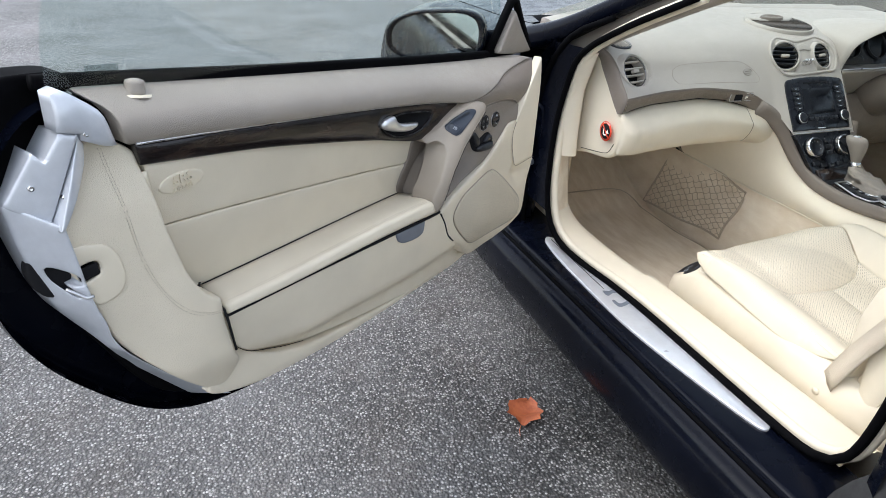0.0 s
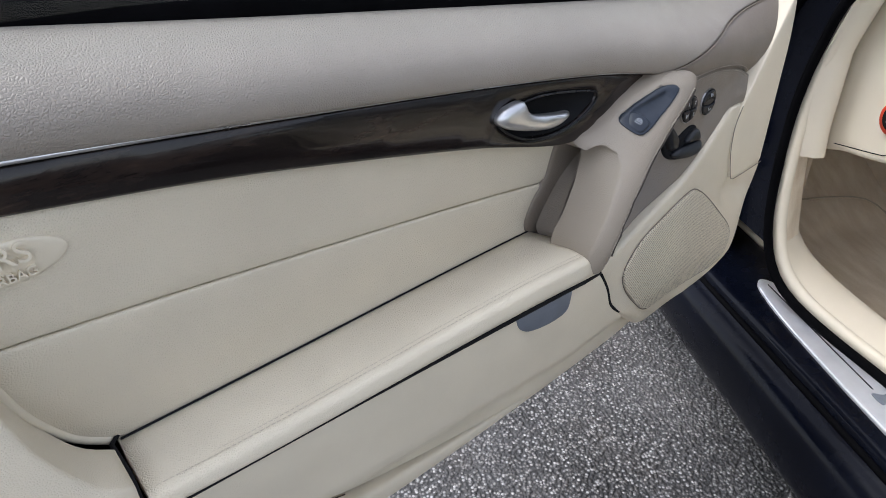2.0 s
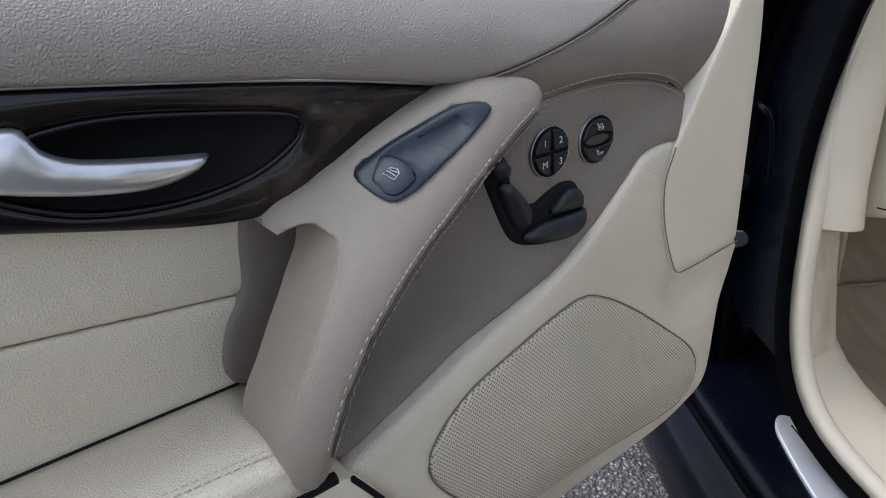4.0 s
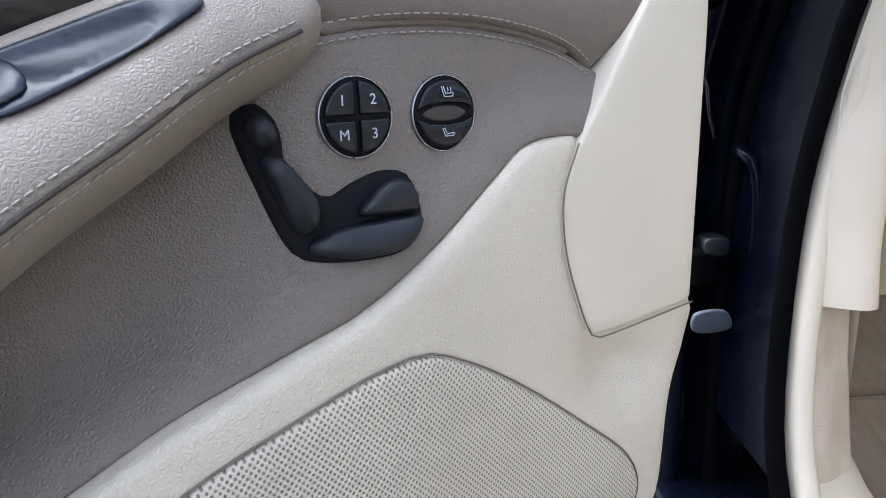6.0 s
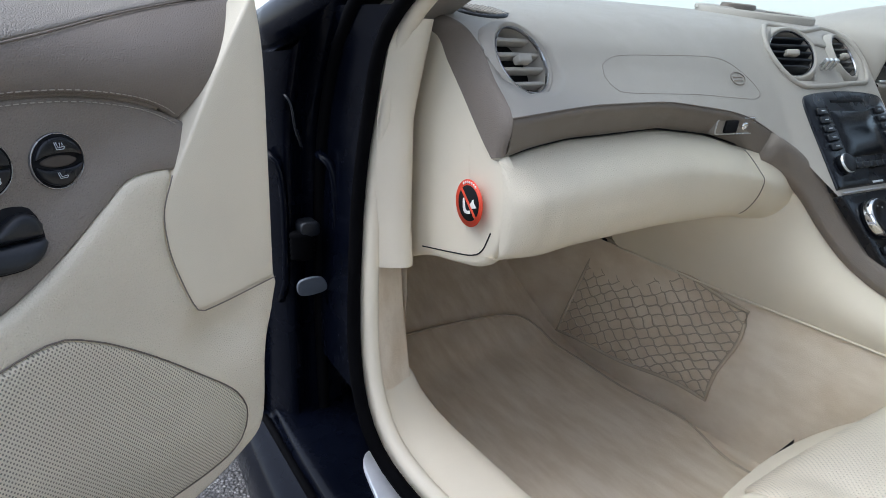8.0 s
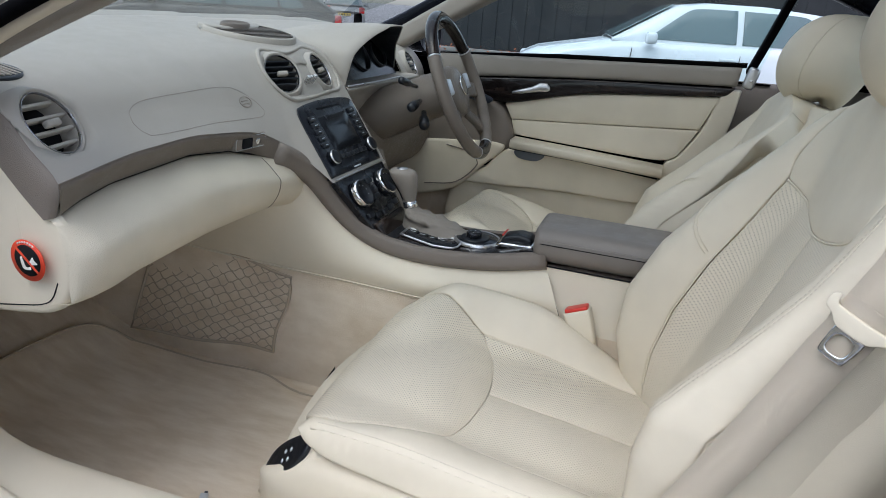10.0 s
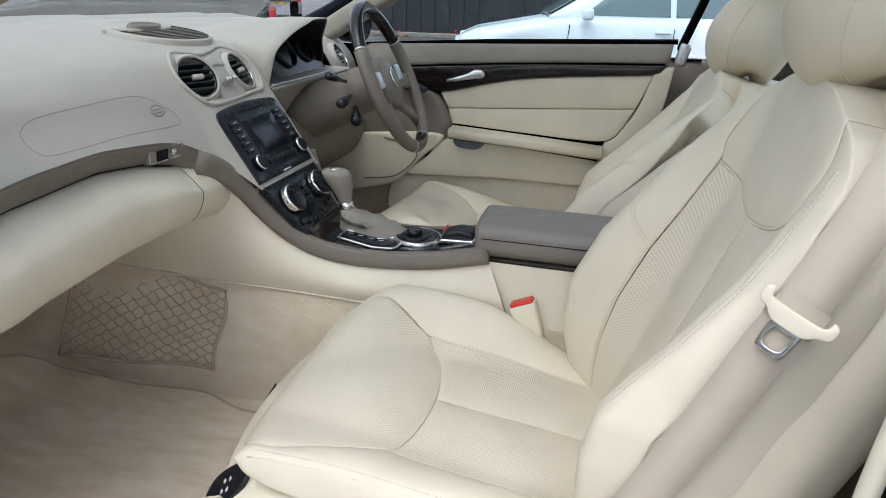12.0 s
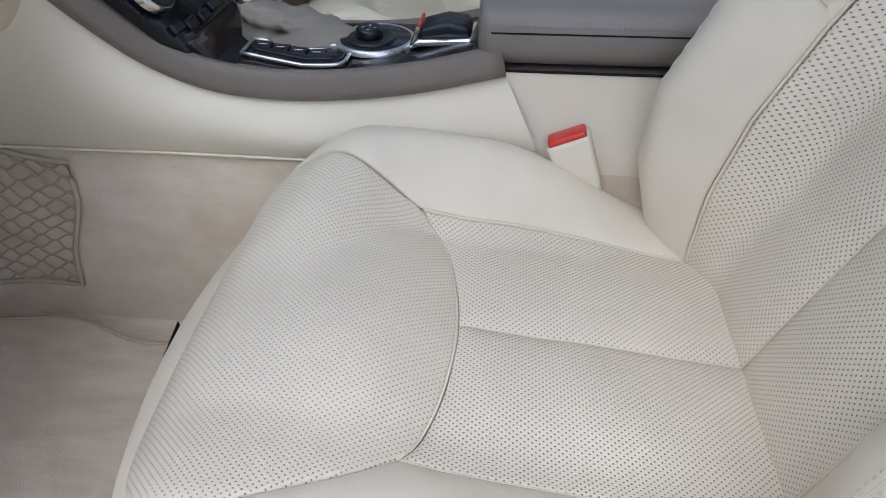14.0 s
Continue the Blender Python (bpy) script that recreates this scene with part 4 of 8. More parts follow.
    # outside mirror
    def mirror_ring(k, grow):
        c = at_door(0.185 - 0.88 * 0.3 * k, -0.215 - 0.457 * 0.3 * k, 1.018)
        axis = OUT * 0.88 - DIR * 0.46
        def bow(v):
            return math.copysign(abs(v) ** 0.72, v)
        return [c + axis * (0.122 * grow * bow(math.cos(a))) + UP * ((0.062 + 0.010 * math.cos(a)) * grow * bow(math.sin(a)) + 0.008 * math.cos(a)) for a in np.linspace(0, 2 * math.pi, 44, endpoint=False)]
    hood = part("mirror_housing", loft([mirror_ring(k, g) for k, g in ((0.03, 0.88), (0.0, 0.90), (-0.03, 0.97), (0.0, 1.03), (0.15, 1.04), (0.32, 0.88), (0.42, 0.6), (0.48, 0.1))], True, True), navy, door, "navy door mirror housing")
    part("mirror_glass", loft([mirror_ring(0.0, g) for g in (0.90, 0.5, 0.01)], True, False), mirror_mat, hood, "door mirror glass")
    part("mirror_foot", loft([[at_door(u, v + 0.02 * math.cos(a), z + 0.03 * math.sin(a)) for a in np.linspace(0, 2 * math.pi, 12, endpoint=False)] for u, v, z in ((0.02, -0.10, 1.0), (0.03, -0.15, 0.998), (0.07, -0.20, 1.0))]), navy, hood)
    return door


build_door()

# ---- the car's shell: sill, pillars, roof, wings ----
def build_shell():
    car = thing("roadster", (0.0, -0.3, 0.0), "dark navy metallic roadster body with its passenger door open", "car")

    # sill: a long profile from the outer skin to the floor
    prof = curve([(-0.93, 0.17), (-0.965, 0.22), (-0.975, 0.30), (-0.962, 0.338), (-0.935, 0.352), (-0.922, 0.360), (-0.915, 0.374), (-0.89, 0.379), (-0.80, 0.381), (-0.76, 0.383)], 6)
    part("sill", loft([[(x + 0.02 * ease(y, 0.0, 0.5), y, z) for x, z in prof] for y in np.linspace(0.55, -1.5, 30)], False), navy, car, "navy door sill")
    part("sill_seal", sweep([(-0.926, float(y), 0.357) for y in np.linspace(0.2, -1.25, 16)], circle(0.006, 8)), rubber, car, "black rubber sill seal")
    # jamb between door and cabin
    def jamb(z):
        lean = 0.10 * ease(z, 0.80, 1.05)
        return [(x, y - lean, z) for x, y in curve([(-0.775, 0.20), (-0.805, 0.165), (-0.83, 0.16), (-0.862, 0.165), (-0.885, 0.15), (-0.90, 0.16), (-0.915, 0.21), (-0.925, 0.32)], 5)]
    def jamb_top(x):
        return float(np.interp(x, [-0.93, -0.895, -0.87, -0.845, -0.82], [0.915, 0.925, 0.955, 0.99, 1.02]))
    part("door_jamb", loft([[(x, y - 0.10 * ease(z, 0.80, 1.05), z) for x, y, z in ((x, y, 0.30 + (jamb_top(x) - 0.30) * float(k)) for x, y, _ in jamb(0.5))] for k in np.linspace(0, 1, 18)], False), navy, car, "navy door jamb")
    for x, y, r in ((-0.836, 0.112, 0.007), (-0.898, 0.150, 0.006)):
        part("jamb_swage", tube(curve([(x - 0.006, y + 0.012, 0.57), (x, y, 0.60), (x + 0.001, y - 0.002, 0.72), (x - 0.004, y + 0.006, 0.775), (x - 0.016, y + 0.022, 0.79)], 0.02), r, 8), navy, car, "pressed ridge of the jamb")
    check = part("door_check", loft([[(-0.878 + 0.019 * g * math.cos(a), 0.132 + 0.014 * g * math.sin(a), z) for a in np.linspace(0, 2 * math.pi, 16, endpoint=False)] for z, g in [(0.640, 0.7), (0.642, 0.95)] + [(0.646 + 0.004 * i, 1.0 if i % 2 else 0.86) for i in range(8)] + [(0.679, 0.9), (0.681, 0.6)]], True, True), rubber, car, "black ribbed door check boot")
    part("jamb_plug", loft([[(-0.869 + 0.014 * g * math.copysign(abs(math.cos(a)) ** 0.6, math.cos(a)), 0.126 - d, 0.685 + 0.011 * g * math.copysign(abs(math.sin(a)) ** 0.6, math.sin(a))) for a in np.linspace(0, 2 * math.pi, 20, endpoint=False)] for d, g in ((-0.02, 1.0), (0.004, 1.0), (0.006, 0.94), (0.0065, 0.8), (0.0065, 0.05))]), black_soft, check, "black rounded cap")
    panel("jamb_tab", [(-0.0215, 0.012), (0.010, 0.015), (0.021, -0.010), (-0.016, -0.014)], lambda a, b, h: (-0.868 + a, 0.118 - 0.45 * b - h, 0.600 + b), catch_grey, car, "pale blue grey tab", r=0.002, thick=0.004, step=0.008)
    part("jamb_cable", tube(curve([(-0.895, 0.135, 0.868), (-0.889, 0.128, 0.855), (-0.885, 0.126, 0.825), (-0.876, 0.130, 0.800), (-0.872, 0.14, 0.795)], 0.008), 0.0022, 6), piano, car, "thin black cable loop")
    part("jamb_seal", tube(curve([(-0.842, 0.150, 0.30), (-0.845, 0.155, 0.6), (-0.84, 0.13, 0.85), (-0.83, 0.03, 1.0), (-0.79, -0.1, 1.07)], 0.05), 0.009), rubber, car, "black rubber door seal")

    # aperture finisher, a cream soft lip round the opening
    lip = curve([(-0.74, -0.36, 1.155), (-0.77, -0.14, 1.05), (-0.795, -0.01, 0.96), (-0.80, 0.035, 0.85), (-0.808, 0.045, 0.76), (-0.815, 0.040, 0.69), (-0.825, 0.024, 0.61), (-0.832, 0.005, 0.54), (-0.833, -0.020, 0.48), (-0.828, -0.055, 0.435), (-0.818, -0.11, 0.408), (-0.805, -0.20, 0.397), (-0.79, -0.34, 0.396), (-0.785, -0.5, 0.396), (-0.79, -0.90, 0.396), (-0.79, -1.0, 0.404), (-0.79, -1.055, 0.45), (-0.785, -1.075, 0.56), (-0.78, -1.085, 0.80), (-0.77, -1.11, 1.0)], 0.03)
    prof = [(x, y) for x, y in soft_box(0.030, 0.022, 0.010)]
    part("aperture_lip", sweep(lip, prof, (1, 0.02, 0.01)), cream_vinyl, car, "cream rubber lip round the door opening")
    part("jamb_return", loft([[Vector((x - 0.020, y + 0.004, z)).lerp(Vector((-0.845, 0.172 - 0.10 * ease(z, 0.80, 1.05), z)), float(k)) for k in np.linspace(0, 1, 5)] for x, y, z in lip if y > -0.03 and z < 1.02], False), navy, car, "navy flange behind the opening's lip")
    part("aperture_seal", tube([(x - 0.022, y, z - 0.004) for x, y, z in lip], 0.009), rubber, car, "black rubber seal")
    part("sill_trim", loft([[(x, y, z) for x, z in curve([(-0.79, 0.398), (-0.77, 0.406), (-0.70, 0.406), (-0.676, 0.398), (-0.660, 0.37), (-0.652, 0.27)], 4)] for y in np.linspace(-0.33, -1.04, 18)], False), cream_vinyl, car, "cream sill trim")
    front = lambda z: float(np.interp(z, [0.38, 0.42, 0.49, 0.58, 0.707, 0.85, 0.97], [-0.06, -0.035, -0.010, 0.012, 0.030, 0.030, -0.015]))
    run = [Vector(p) + Vector((0.004, 0, 0)) for p in lip if p[2] < 0.488 and p[1] > -0.36 and p[1] < 0.1]
    inner = curve([(-0.749, 0.043, 0.477), (-0.744, 0.008, 0.449), (-0.731, -0.042, 0.426), (-0.717, -0.10, 0.411), (-0.709, -0.20, 0.405), (-0.700, -0.36, 0.405)], 0.004)
    rows = []
    for i, p in enumerate(run):
        q = Vector(inner[int(i * (len(inner) - 1) / (len(run) - 1))])
        rows.append([p.lerp(q, float(k)) + Vector((0, 0, 0.006 * math.sin(math.pi * k))) for k in np.linspace(0, 1, 6)] + [q + Vector((0.004, 0.002, -0.004)), q + Vector((0.007, 0.004, -0.012)), Vector((q.x + 0.014, q.y + 0.012, 0.27))])
    part("sill_corner", loft(rows, False), cream_vinyl, car, "cream front corner of the sill trim")
    part("kick_trim", loft([[(x, front(z) + dy, z) for x, dy in curve([(-0.826, 0.0), (-0.80, 0.012), (-0.77, 0.034), (-0.752, 0.055), (-0.748, 0.3)], 4)] for z in np.linspace(0.472, 0.66, 14)], False), carpet, car, "carpeted kick panel")
    part("pillar_trim", loft([[(x, front(z) + dy, z) for x, dy in curve([(-0.812, 0.0), (-0.79, -0.014), (-0.774, -0.016), (-0.764, -0.006), (-0.764, 0.2)], 4)] for z in np.linspace(0.652, 0.965, 14)], False), cream_vinyl, car, "cream pillar trim")

    # sill plate with its emblem
    plate = panel("sill_plate", [(-0.835, 0.004), (-0.812, -0.022), (-0.797, -0.18), (-0.789, -0.486), (-0.796, -0.72), (-0.808, -0.885), (-0.826, -0.908), (-0.843, -0.896), (-0.866, -0.74), (-0.888, -0.49), (-0.876, -0.18), (-0.856, -0.03)], lambda x, y, h: (x, y, 0.3865 + h), plate_metal, car, "brushed metal sill plate", r=0.003, thick=0.004, step=0.03)
    part("plate_groove", tube(curve([(-0.832, -0.02, 0.3867), (-0.838, -0.2, 0.3867), (-0.842, -0.33, 0.3867)], 0.02), 0.0012, 6), gap_black, plate)
    for y, lean in ((-0.345, 0), (-0.405, 1)):
        pts = [(-0.852, y - 0.02), (-0.83, y - 0.012), (-0.808, y - 0.02), (-0.812, y + 0.005), (-0.835, y + 0.0), (-0.852, y + 0.006)] if not lean else [(-0.852, y - 0.018), (-0.80, y - 0.004), (-0.80, y + 0.006), (-0.842, y - 0.004), (-0.848, y + 0.016), (-0.856, y + 0.014)]
        panel("plate_mark", pts, lambda x, yy, h: (x, yy, 0.388 + h), catch_grey, plate, r=0.0006, thick=0.0006, step=0.02)

    # outer skin: front wing, bonnet, rear quarters, tail, far side
    def wing(s):
        def row(y):
            k = ease(y, 1.15, 2.0)
            w = 0.93 - 0.13 * k**2
            arch = 0.34 * math.sqrt(max(0.0, 1 - ((y - 1.32) / 0.36) ** 2)) if abs(y - 1.32) < 0.36 else 0.0
            low = max(0.22, 0.30 + arch * 1.0) if arch else 0.22
            top = 0.955 - 0.02 * ease(y, 0.2, 0.8) - 0.14 * k
            return [(s * x, y, z) for x, z in curve([(w - 0.02, low), (w + 0.008, low + (top - low) * 0.35), (w + 0.01, low + (top - low) * 0.6), (w - 0.03, top - 0.06), (w - 0.13, top), (w - 0.22, top + 0.02)], 4)]
        return loft([row(float(y)) for y in np.linspace(0.22, 1.99, 44)], False)
    part("front_wing", wing(-1), navy, car, "navy front wing")
    part("front_wing", wing(1), navy, car, "navy front wing")
    part("bonnet", loft([[(x, y, 0.975 - 0.02 * ease(y, 0.2, 0.8) - 0.21 * ease(y, 1.15, 2.0) + 0.05 * (1 - (x / 0.7) ** 2)) for x in np.linspace(-0.70 + 0.2 * ease(y, 1.15, 2.0) ** 2, 0.70 - 0.2 * ease(y, 1.15, 2.0) ** 2, 15)] for y in np.linspace(0.50, 1.97, 22)], False), navy, car, "navy bonnet")
    part("cowl", loft([[(x, y, z) for x in np.linspace(-0.74, 0.74, 9)] for y, z in ((0.36, 0.985), (0.43, 1.0), (0.52, 0.985))], False), rubber, car, "black scuttle below the windscreen")
    nose = [[(0.72 * math.sin(a), 1.80 + 0.24 * math.cos(a) ** 0.5 if math.cos(a) > 0 else 1.80, z) for a in np.linspace(-math.pi / 2 + 0.01, math.pi / 2 - 0.01, 20)] for z in np.linspace(0.20, 0.80, 6)]
    part("front_bumper", loft(nose, False), navy, car, "navy front bumper")
    for s in (-1, 1):
        part("headlight", loft([[(s * (0.62 + 0.13 * g * math.cos(a)), 1.87 + 0.02 * k - 0.10 * g * math.cos(a), 0.69 + 0.075 * g * math.sin(a)) for a in np.linspace(0, 2 * math.pi, 18, endpoint=False)] for k, g in ((0, 1.0), (1, 1.0), (2.5, 0.7), (3, 0.05))]), silver_paint, car, "clear headlight")
    def quarter(s):
        def row(y):
            arch = math.sqrt(max(0.0, 1 - ((y + 1.40) / 0.35) ** 2))
            low = 0.22 if abs(y + 1.4) > 0.35 else 0.30 + 0.33 * arch
            top, k = 0.985 - 0.1 * ease(-y, 1.9, 2.5), 0.17 * ease(-y, 1.7, 2.5)
            return [(s * x, y, z) for x, z in curve([(0.885 - k, low), (0.915 - k, low + (top - low) * 0.4), (0.90 - k, top - 0.12), (0.83 - k, top - 0.02), (0.70 - k, top)], 4)]
        return loft([row(float(y)) for y in np.linspace(-1.14, -2.5, 30)], False)
    for s in (-1, 1):
        part("rear_quarter", quarter(s), navy, car, "navy rear quarter panel")
        part("b_post", loft([[(s * x, y, z) for x, y in ((0.70, -1.15), (0.78, -1.125), (0.84, -1.125), (0.885, -1.135), (0.90, -1.16))] for z in np.linspace(0.30, 0.98, 8)], False), navy, car, "navy rear door post")
    part("rear_side_trim", loft([[(x, y, z) for x, z in ((0.785, 0.40), (0.80, 0.60), (0.805, 0.85), (0.80, 0.94), (0.83, 0.955))] for y in np.linspace(-1.0, -1.42, 6)], False), taupe, car, "taupe trim behind the driver door")
    part("boot_lid", loft([[(x, y, 0.99 - 0.1 * ease(-y, 1.9, 2.5) + 0.02 * (1 - (x / 0.7) ** 2)) for x in np.linspace(-0.68, 0.68, 9)] for y in np.linspace(-1.55, -2.5, 8)], False), navy, car, "navy boot lid")
    part("tail", loft([[(x, -2.5 - 0.03 * math.cos(x * 2), z) for x in np.linspace(-0.72, 0.72, 9)] for z in np.linspace(0.25, 0.90, 4)], False), navy, car, "navy tail panel")
    part("far_door_skin", loft([[(x, y, z) for x, z in curve([(0.90, 0.22), (0.925, 0.35), (0.92, 0.70), (0.89, 0.90), (0.80, 0.955)], 4)] for y in np.linspace(0.25, -1.1, 10)], False), navy, car, "navy far door skin")
    part("underbody", block(pose(0, -0.4, 0.205), (1.78, 4.0, 0.05), 0.02), rubber, car, "black underbody")

    # wheels
    for x, y in ((-0.80, 1.32), (0.80, 1.32), (-0.80, -1.40), (0.80, -1.40)):
        s = 1 if x > 0 else -1
        wheel = part("wheel", turned((x - s * 0.11, y, 0.325), (s, 0, 0), [(0.0, 0.20), (0.0, 0.29), (0.02, 0.322), (0.19, 0.322), (0.21, 0.29), (0.205, 0.225), (0.18, 0.22)], 40), tyre_mat, car, "black tyre on an alloy rim")
        part("rim", turned((x - s * 0.0, y, 0.325), (s, 0, 0), [(0.0, 0.225), (0.09, 0.222), (0.075, 0.19), (0.05, 0.06), (0.06, 0.0)], 30), silver, wheel, "silver alloy rim")

    part("kick_panel", block(pose(0.800, 0.02, 0.42), (0.03, 0.66, 0.36), 0.01), carpet, car, "beige carpeted kick panel")
    # windscreen frame, roof and glass
    def a_post(s):
        outer = curve([(s * 0.825, 0.30, 0.945), (s * 0.80, 0.12, 1.0), (s * 0.75, -0.07, 1.095), (s * 0.695, -0.25, 1.185), (s * 0.655, -0.36, 1.232)], 0.04)
        return outer
    for s in (-1, 1):
        part("windscreen_post", sweep(a_post(s), soft_box(0.085, 0.05, 0.02), (0, 0, 1), scale=lambda k: 1.55 - 0.55 * ease(k, 0.0, 0.6)), navy, car, "navy windscreen post")
        part("post_trim", sweep([(x - s * 0.042, y - 0.02, z - 0.036) for x, y, z in a_post(s)[2:]], soft_box(0.06, 0.062, 0.018), (0, 0, 1)), taupe_light, car, "beige windscreen post trim")
        part("roof_rail", sweep(curve([(s * 0.655, -0.35, 1.232), (s * 0.63, -0.70, 1.265), (s * 0.63, -1.05, 1.25), (s * 0.665, -1.35, 1.14), (s * 0.70, -1.6, 1.0)], 0.05), soft_box(0.07, 0.06, 0.02), (0, 0, 1)), navy, car, "navy roof rail")
    part("glass_roof", loft([[(x, y, z + 0.04 * (1 - (x / 0.62) ** 2)) for x in np.linspace(-0.62, 0.62, 13)] for y, z in ((-0.34, 1.240), (-0.55, 1.265), (-0.80, 1.275), (-1.0, 1.265), (-1.2, 1.225))], False), roof_glass, car, "tinted panoramic roof glass")
    for y, z in ((-0.35, 1.24), (-1.19, 1.225)):
        part("header_rail", sweep([(x, y + 0.03 * (x / 0.6) ** 2, z + 0.04 * (1 - (x / 0.62) ** 2)) for x in np.linspace(-0.64, 0.64, 9)], soft_box(0.07, 0.05, 0.015)), navy, car, "navy roof cross rail")
    part("rear_roof", loft([[(x, y, z + 0.04 * (1 - (x / 0.64) ** 2)) for x in np.linspace(-0.64, 0.64, 9)] for y, z in ((-1.12, 1.248), (-1.16, 1.24), (-1.22, 1.22), (-1.30, 1.18))], False), rubber, car, "black rear roof section")
    part("windscreen", loft([[(x * (0.775 - 0.12 * k), 0.41 - 0.75 * k - 0.07 * x * x * (1 - k), 1.012 + 0.228 * k + 0.04 * k * (1 - x * x)) for x in np.linspace(-1, 1, 13)] for k in np.linspace(0, 1, 8)], False), screen_glass, car, "clear raked windscreen")
    rear = part("rear_window", loft([[(x * (0.58 + 0.06 * k), -1.22 - 0.36 * k, 1.235 - 0.235 * k + 0.02 * (1 - x * x)) for x in np.linspace(-1, 1, 9)] for k in np.linspace(0, 1, 5)], False), glass, car, "clear rear window")
    rear.visible_shadow = False
    # cabin floor, tunnel and bulkhead
    part("floor", loft([[(x, y, z) for x in np.linspace(-0.69, -0.155, 8)] for y, z in curve([(-1.1, 0.262), (-0.6, 0.262), (0.10, 0.262), (0.30, 0.275), (0.48, 0.36), (0.66, 0.50), (0.72, 0.64)], 4)], False), carpet, car, "beige carpeted footwell floor")
    part("driver_floor", loft([[(x, y, z) for x in np.linspace(0.14, 0.76, 6)] for y, z in ((-1.1, 0.262), (0.2, 0.262), (0.5, 0.40), (0.68, 0.66))], False), carpet, car, "beige carpeted driver floor")
    part("bulkhead", loft([[(x, y, z) for x in np.linspace(-0.78, 0.78, 5)] for y, z in ((0.70, 0.26), (0.70, 0.66), (0.45, 0.95))], False), black_soft, car, "dark bulkhead")
    part("rear_wall", loft([[(x, y, z) for x in np.linspace(-0.78, 0.78, 7)] for y, z in curve([(-1.10, 0.26), (-1.20, 0.60), (-1.26, 0.86), (-1.34, 0.93), (-1.55, 0.96)], 4)], False), taupe, car, "taupe rear bulkhead trim")
    part("kick_side", loft([[(-0.748, y, z) for z in (0.26, 0.45, 0.70)] for y in (0.06, 0.3, 0.7)], False), carpet, car, "carpeted footwell side")
    part("kick_side", loft([[(0.76, y, z) for z in (0.26, 0.45, 0.75)] for y in (-0.1, 0.3, 0.7)], False), carpet, car, "carpeted footwell side")
    return car


build_shell()


# ---- dashboard ----
DASH = [  # x, then y and z of crease, shoulder, brow, top and windscreen foot
    (-0.732, -0.143, 0.864, -0.104, 0.904, -0.073, 0.938, -0.02, 0.966, 0.10, 0.985, 0.36, 1.004),
    (-0.60, -0.122, 0.874, -0.082, 0.915, -0.050, 0.952, 0.005, 0.980, 0.12, 1.002, 0.38, 1.022),
    (-0.45, -0.110, 0.876, -0.072, 0.915, -0.042, 0.952, 0.015, 0.984, 0.13, 1.008, 0.40, 1.032),
    (-0.30, -0.106, 0.860, -0.072, 0.903, -0.040, 0.948, 0.015, 0.986, 0.13, 1.012, 0.40, 1.038),
    (-0.22, -0.108, 0.838, -0.080, 0.888, -0.040, 0.946, 0.012, 0.986, 0.13, 1.013, 0.41, 1.040),
    (-0.165, -0.132, 0.800, -0.090, 0.880, -0.042, 0.950, 0.008, 0.988, 0.13, 1.014, 0.41, 1.042),
    (-0.125, -0.200, 0.731, -0.108, 0.868, -0.048, 0.956, 0.0, 0.990, 0.13, 1.015, 0.41, 1.043),
    (0.0, -0.202, 0.729, -0.108, 0.868, -0.046, 0.958, 0.0, 0.994, 0.13, 1.016, 0.41, 1.044),
    (0.128, -0.200, 0.731, -0.108, 0.868, -0.048, 0.956, 0.0, 0.990, 0.13, 1.015, 0.41, 1.043),
]
VENTS = [((-0.676, -0.076, 0.922), (0.20, -0.83, 0.52), 0.043), ((-0.096, -0.052, 0.944), (-0.30, -0.80, 0.52), 0.041), ((0.058, -0.054, 0.942), (0.12, -0.82, 0.55), 0.038)]
BAND_LOW = [(-0.735, -0.134, 0.820), (-0.68, -0.113, 0.826), (-0.61, -0.097, 0.832), (-0.43, -0.085, 0.838), (-0.32, -0.086, 0.826), (-0.25, -0.092, 0.808), (-0.20, -0.112, 0.775)]


def dash_row(x):
    v = along(DASH, x)
    return [(x, y, z) for y, z in curve(v.reshape(-1, 2), 6)]


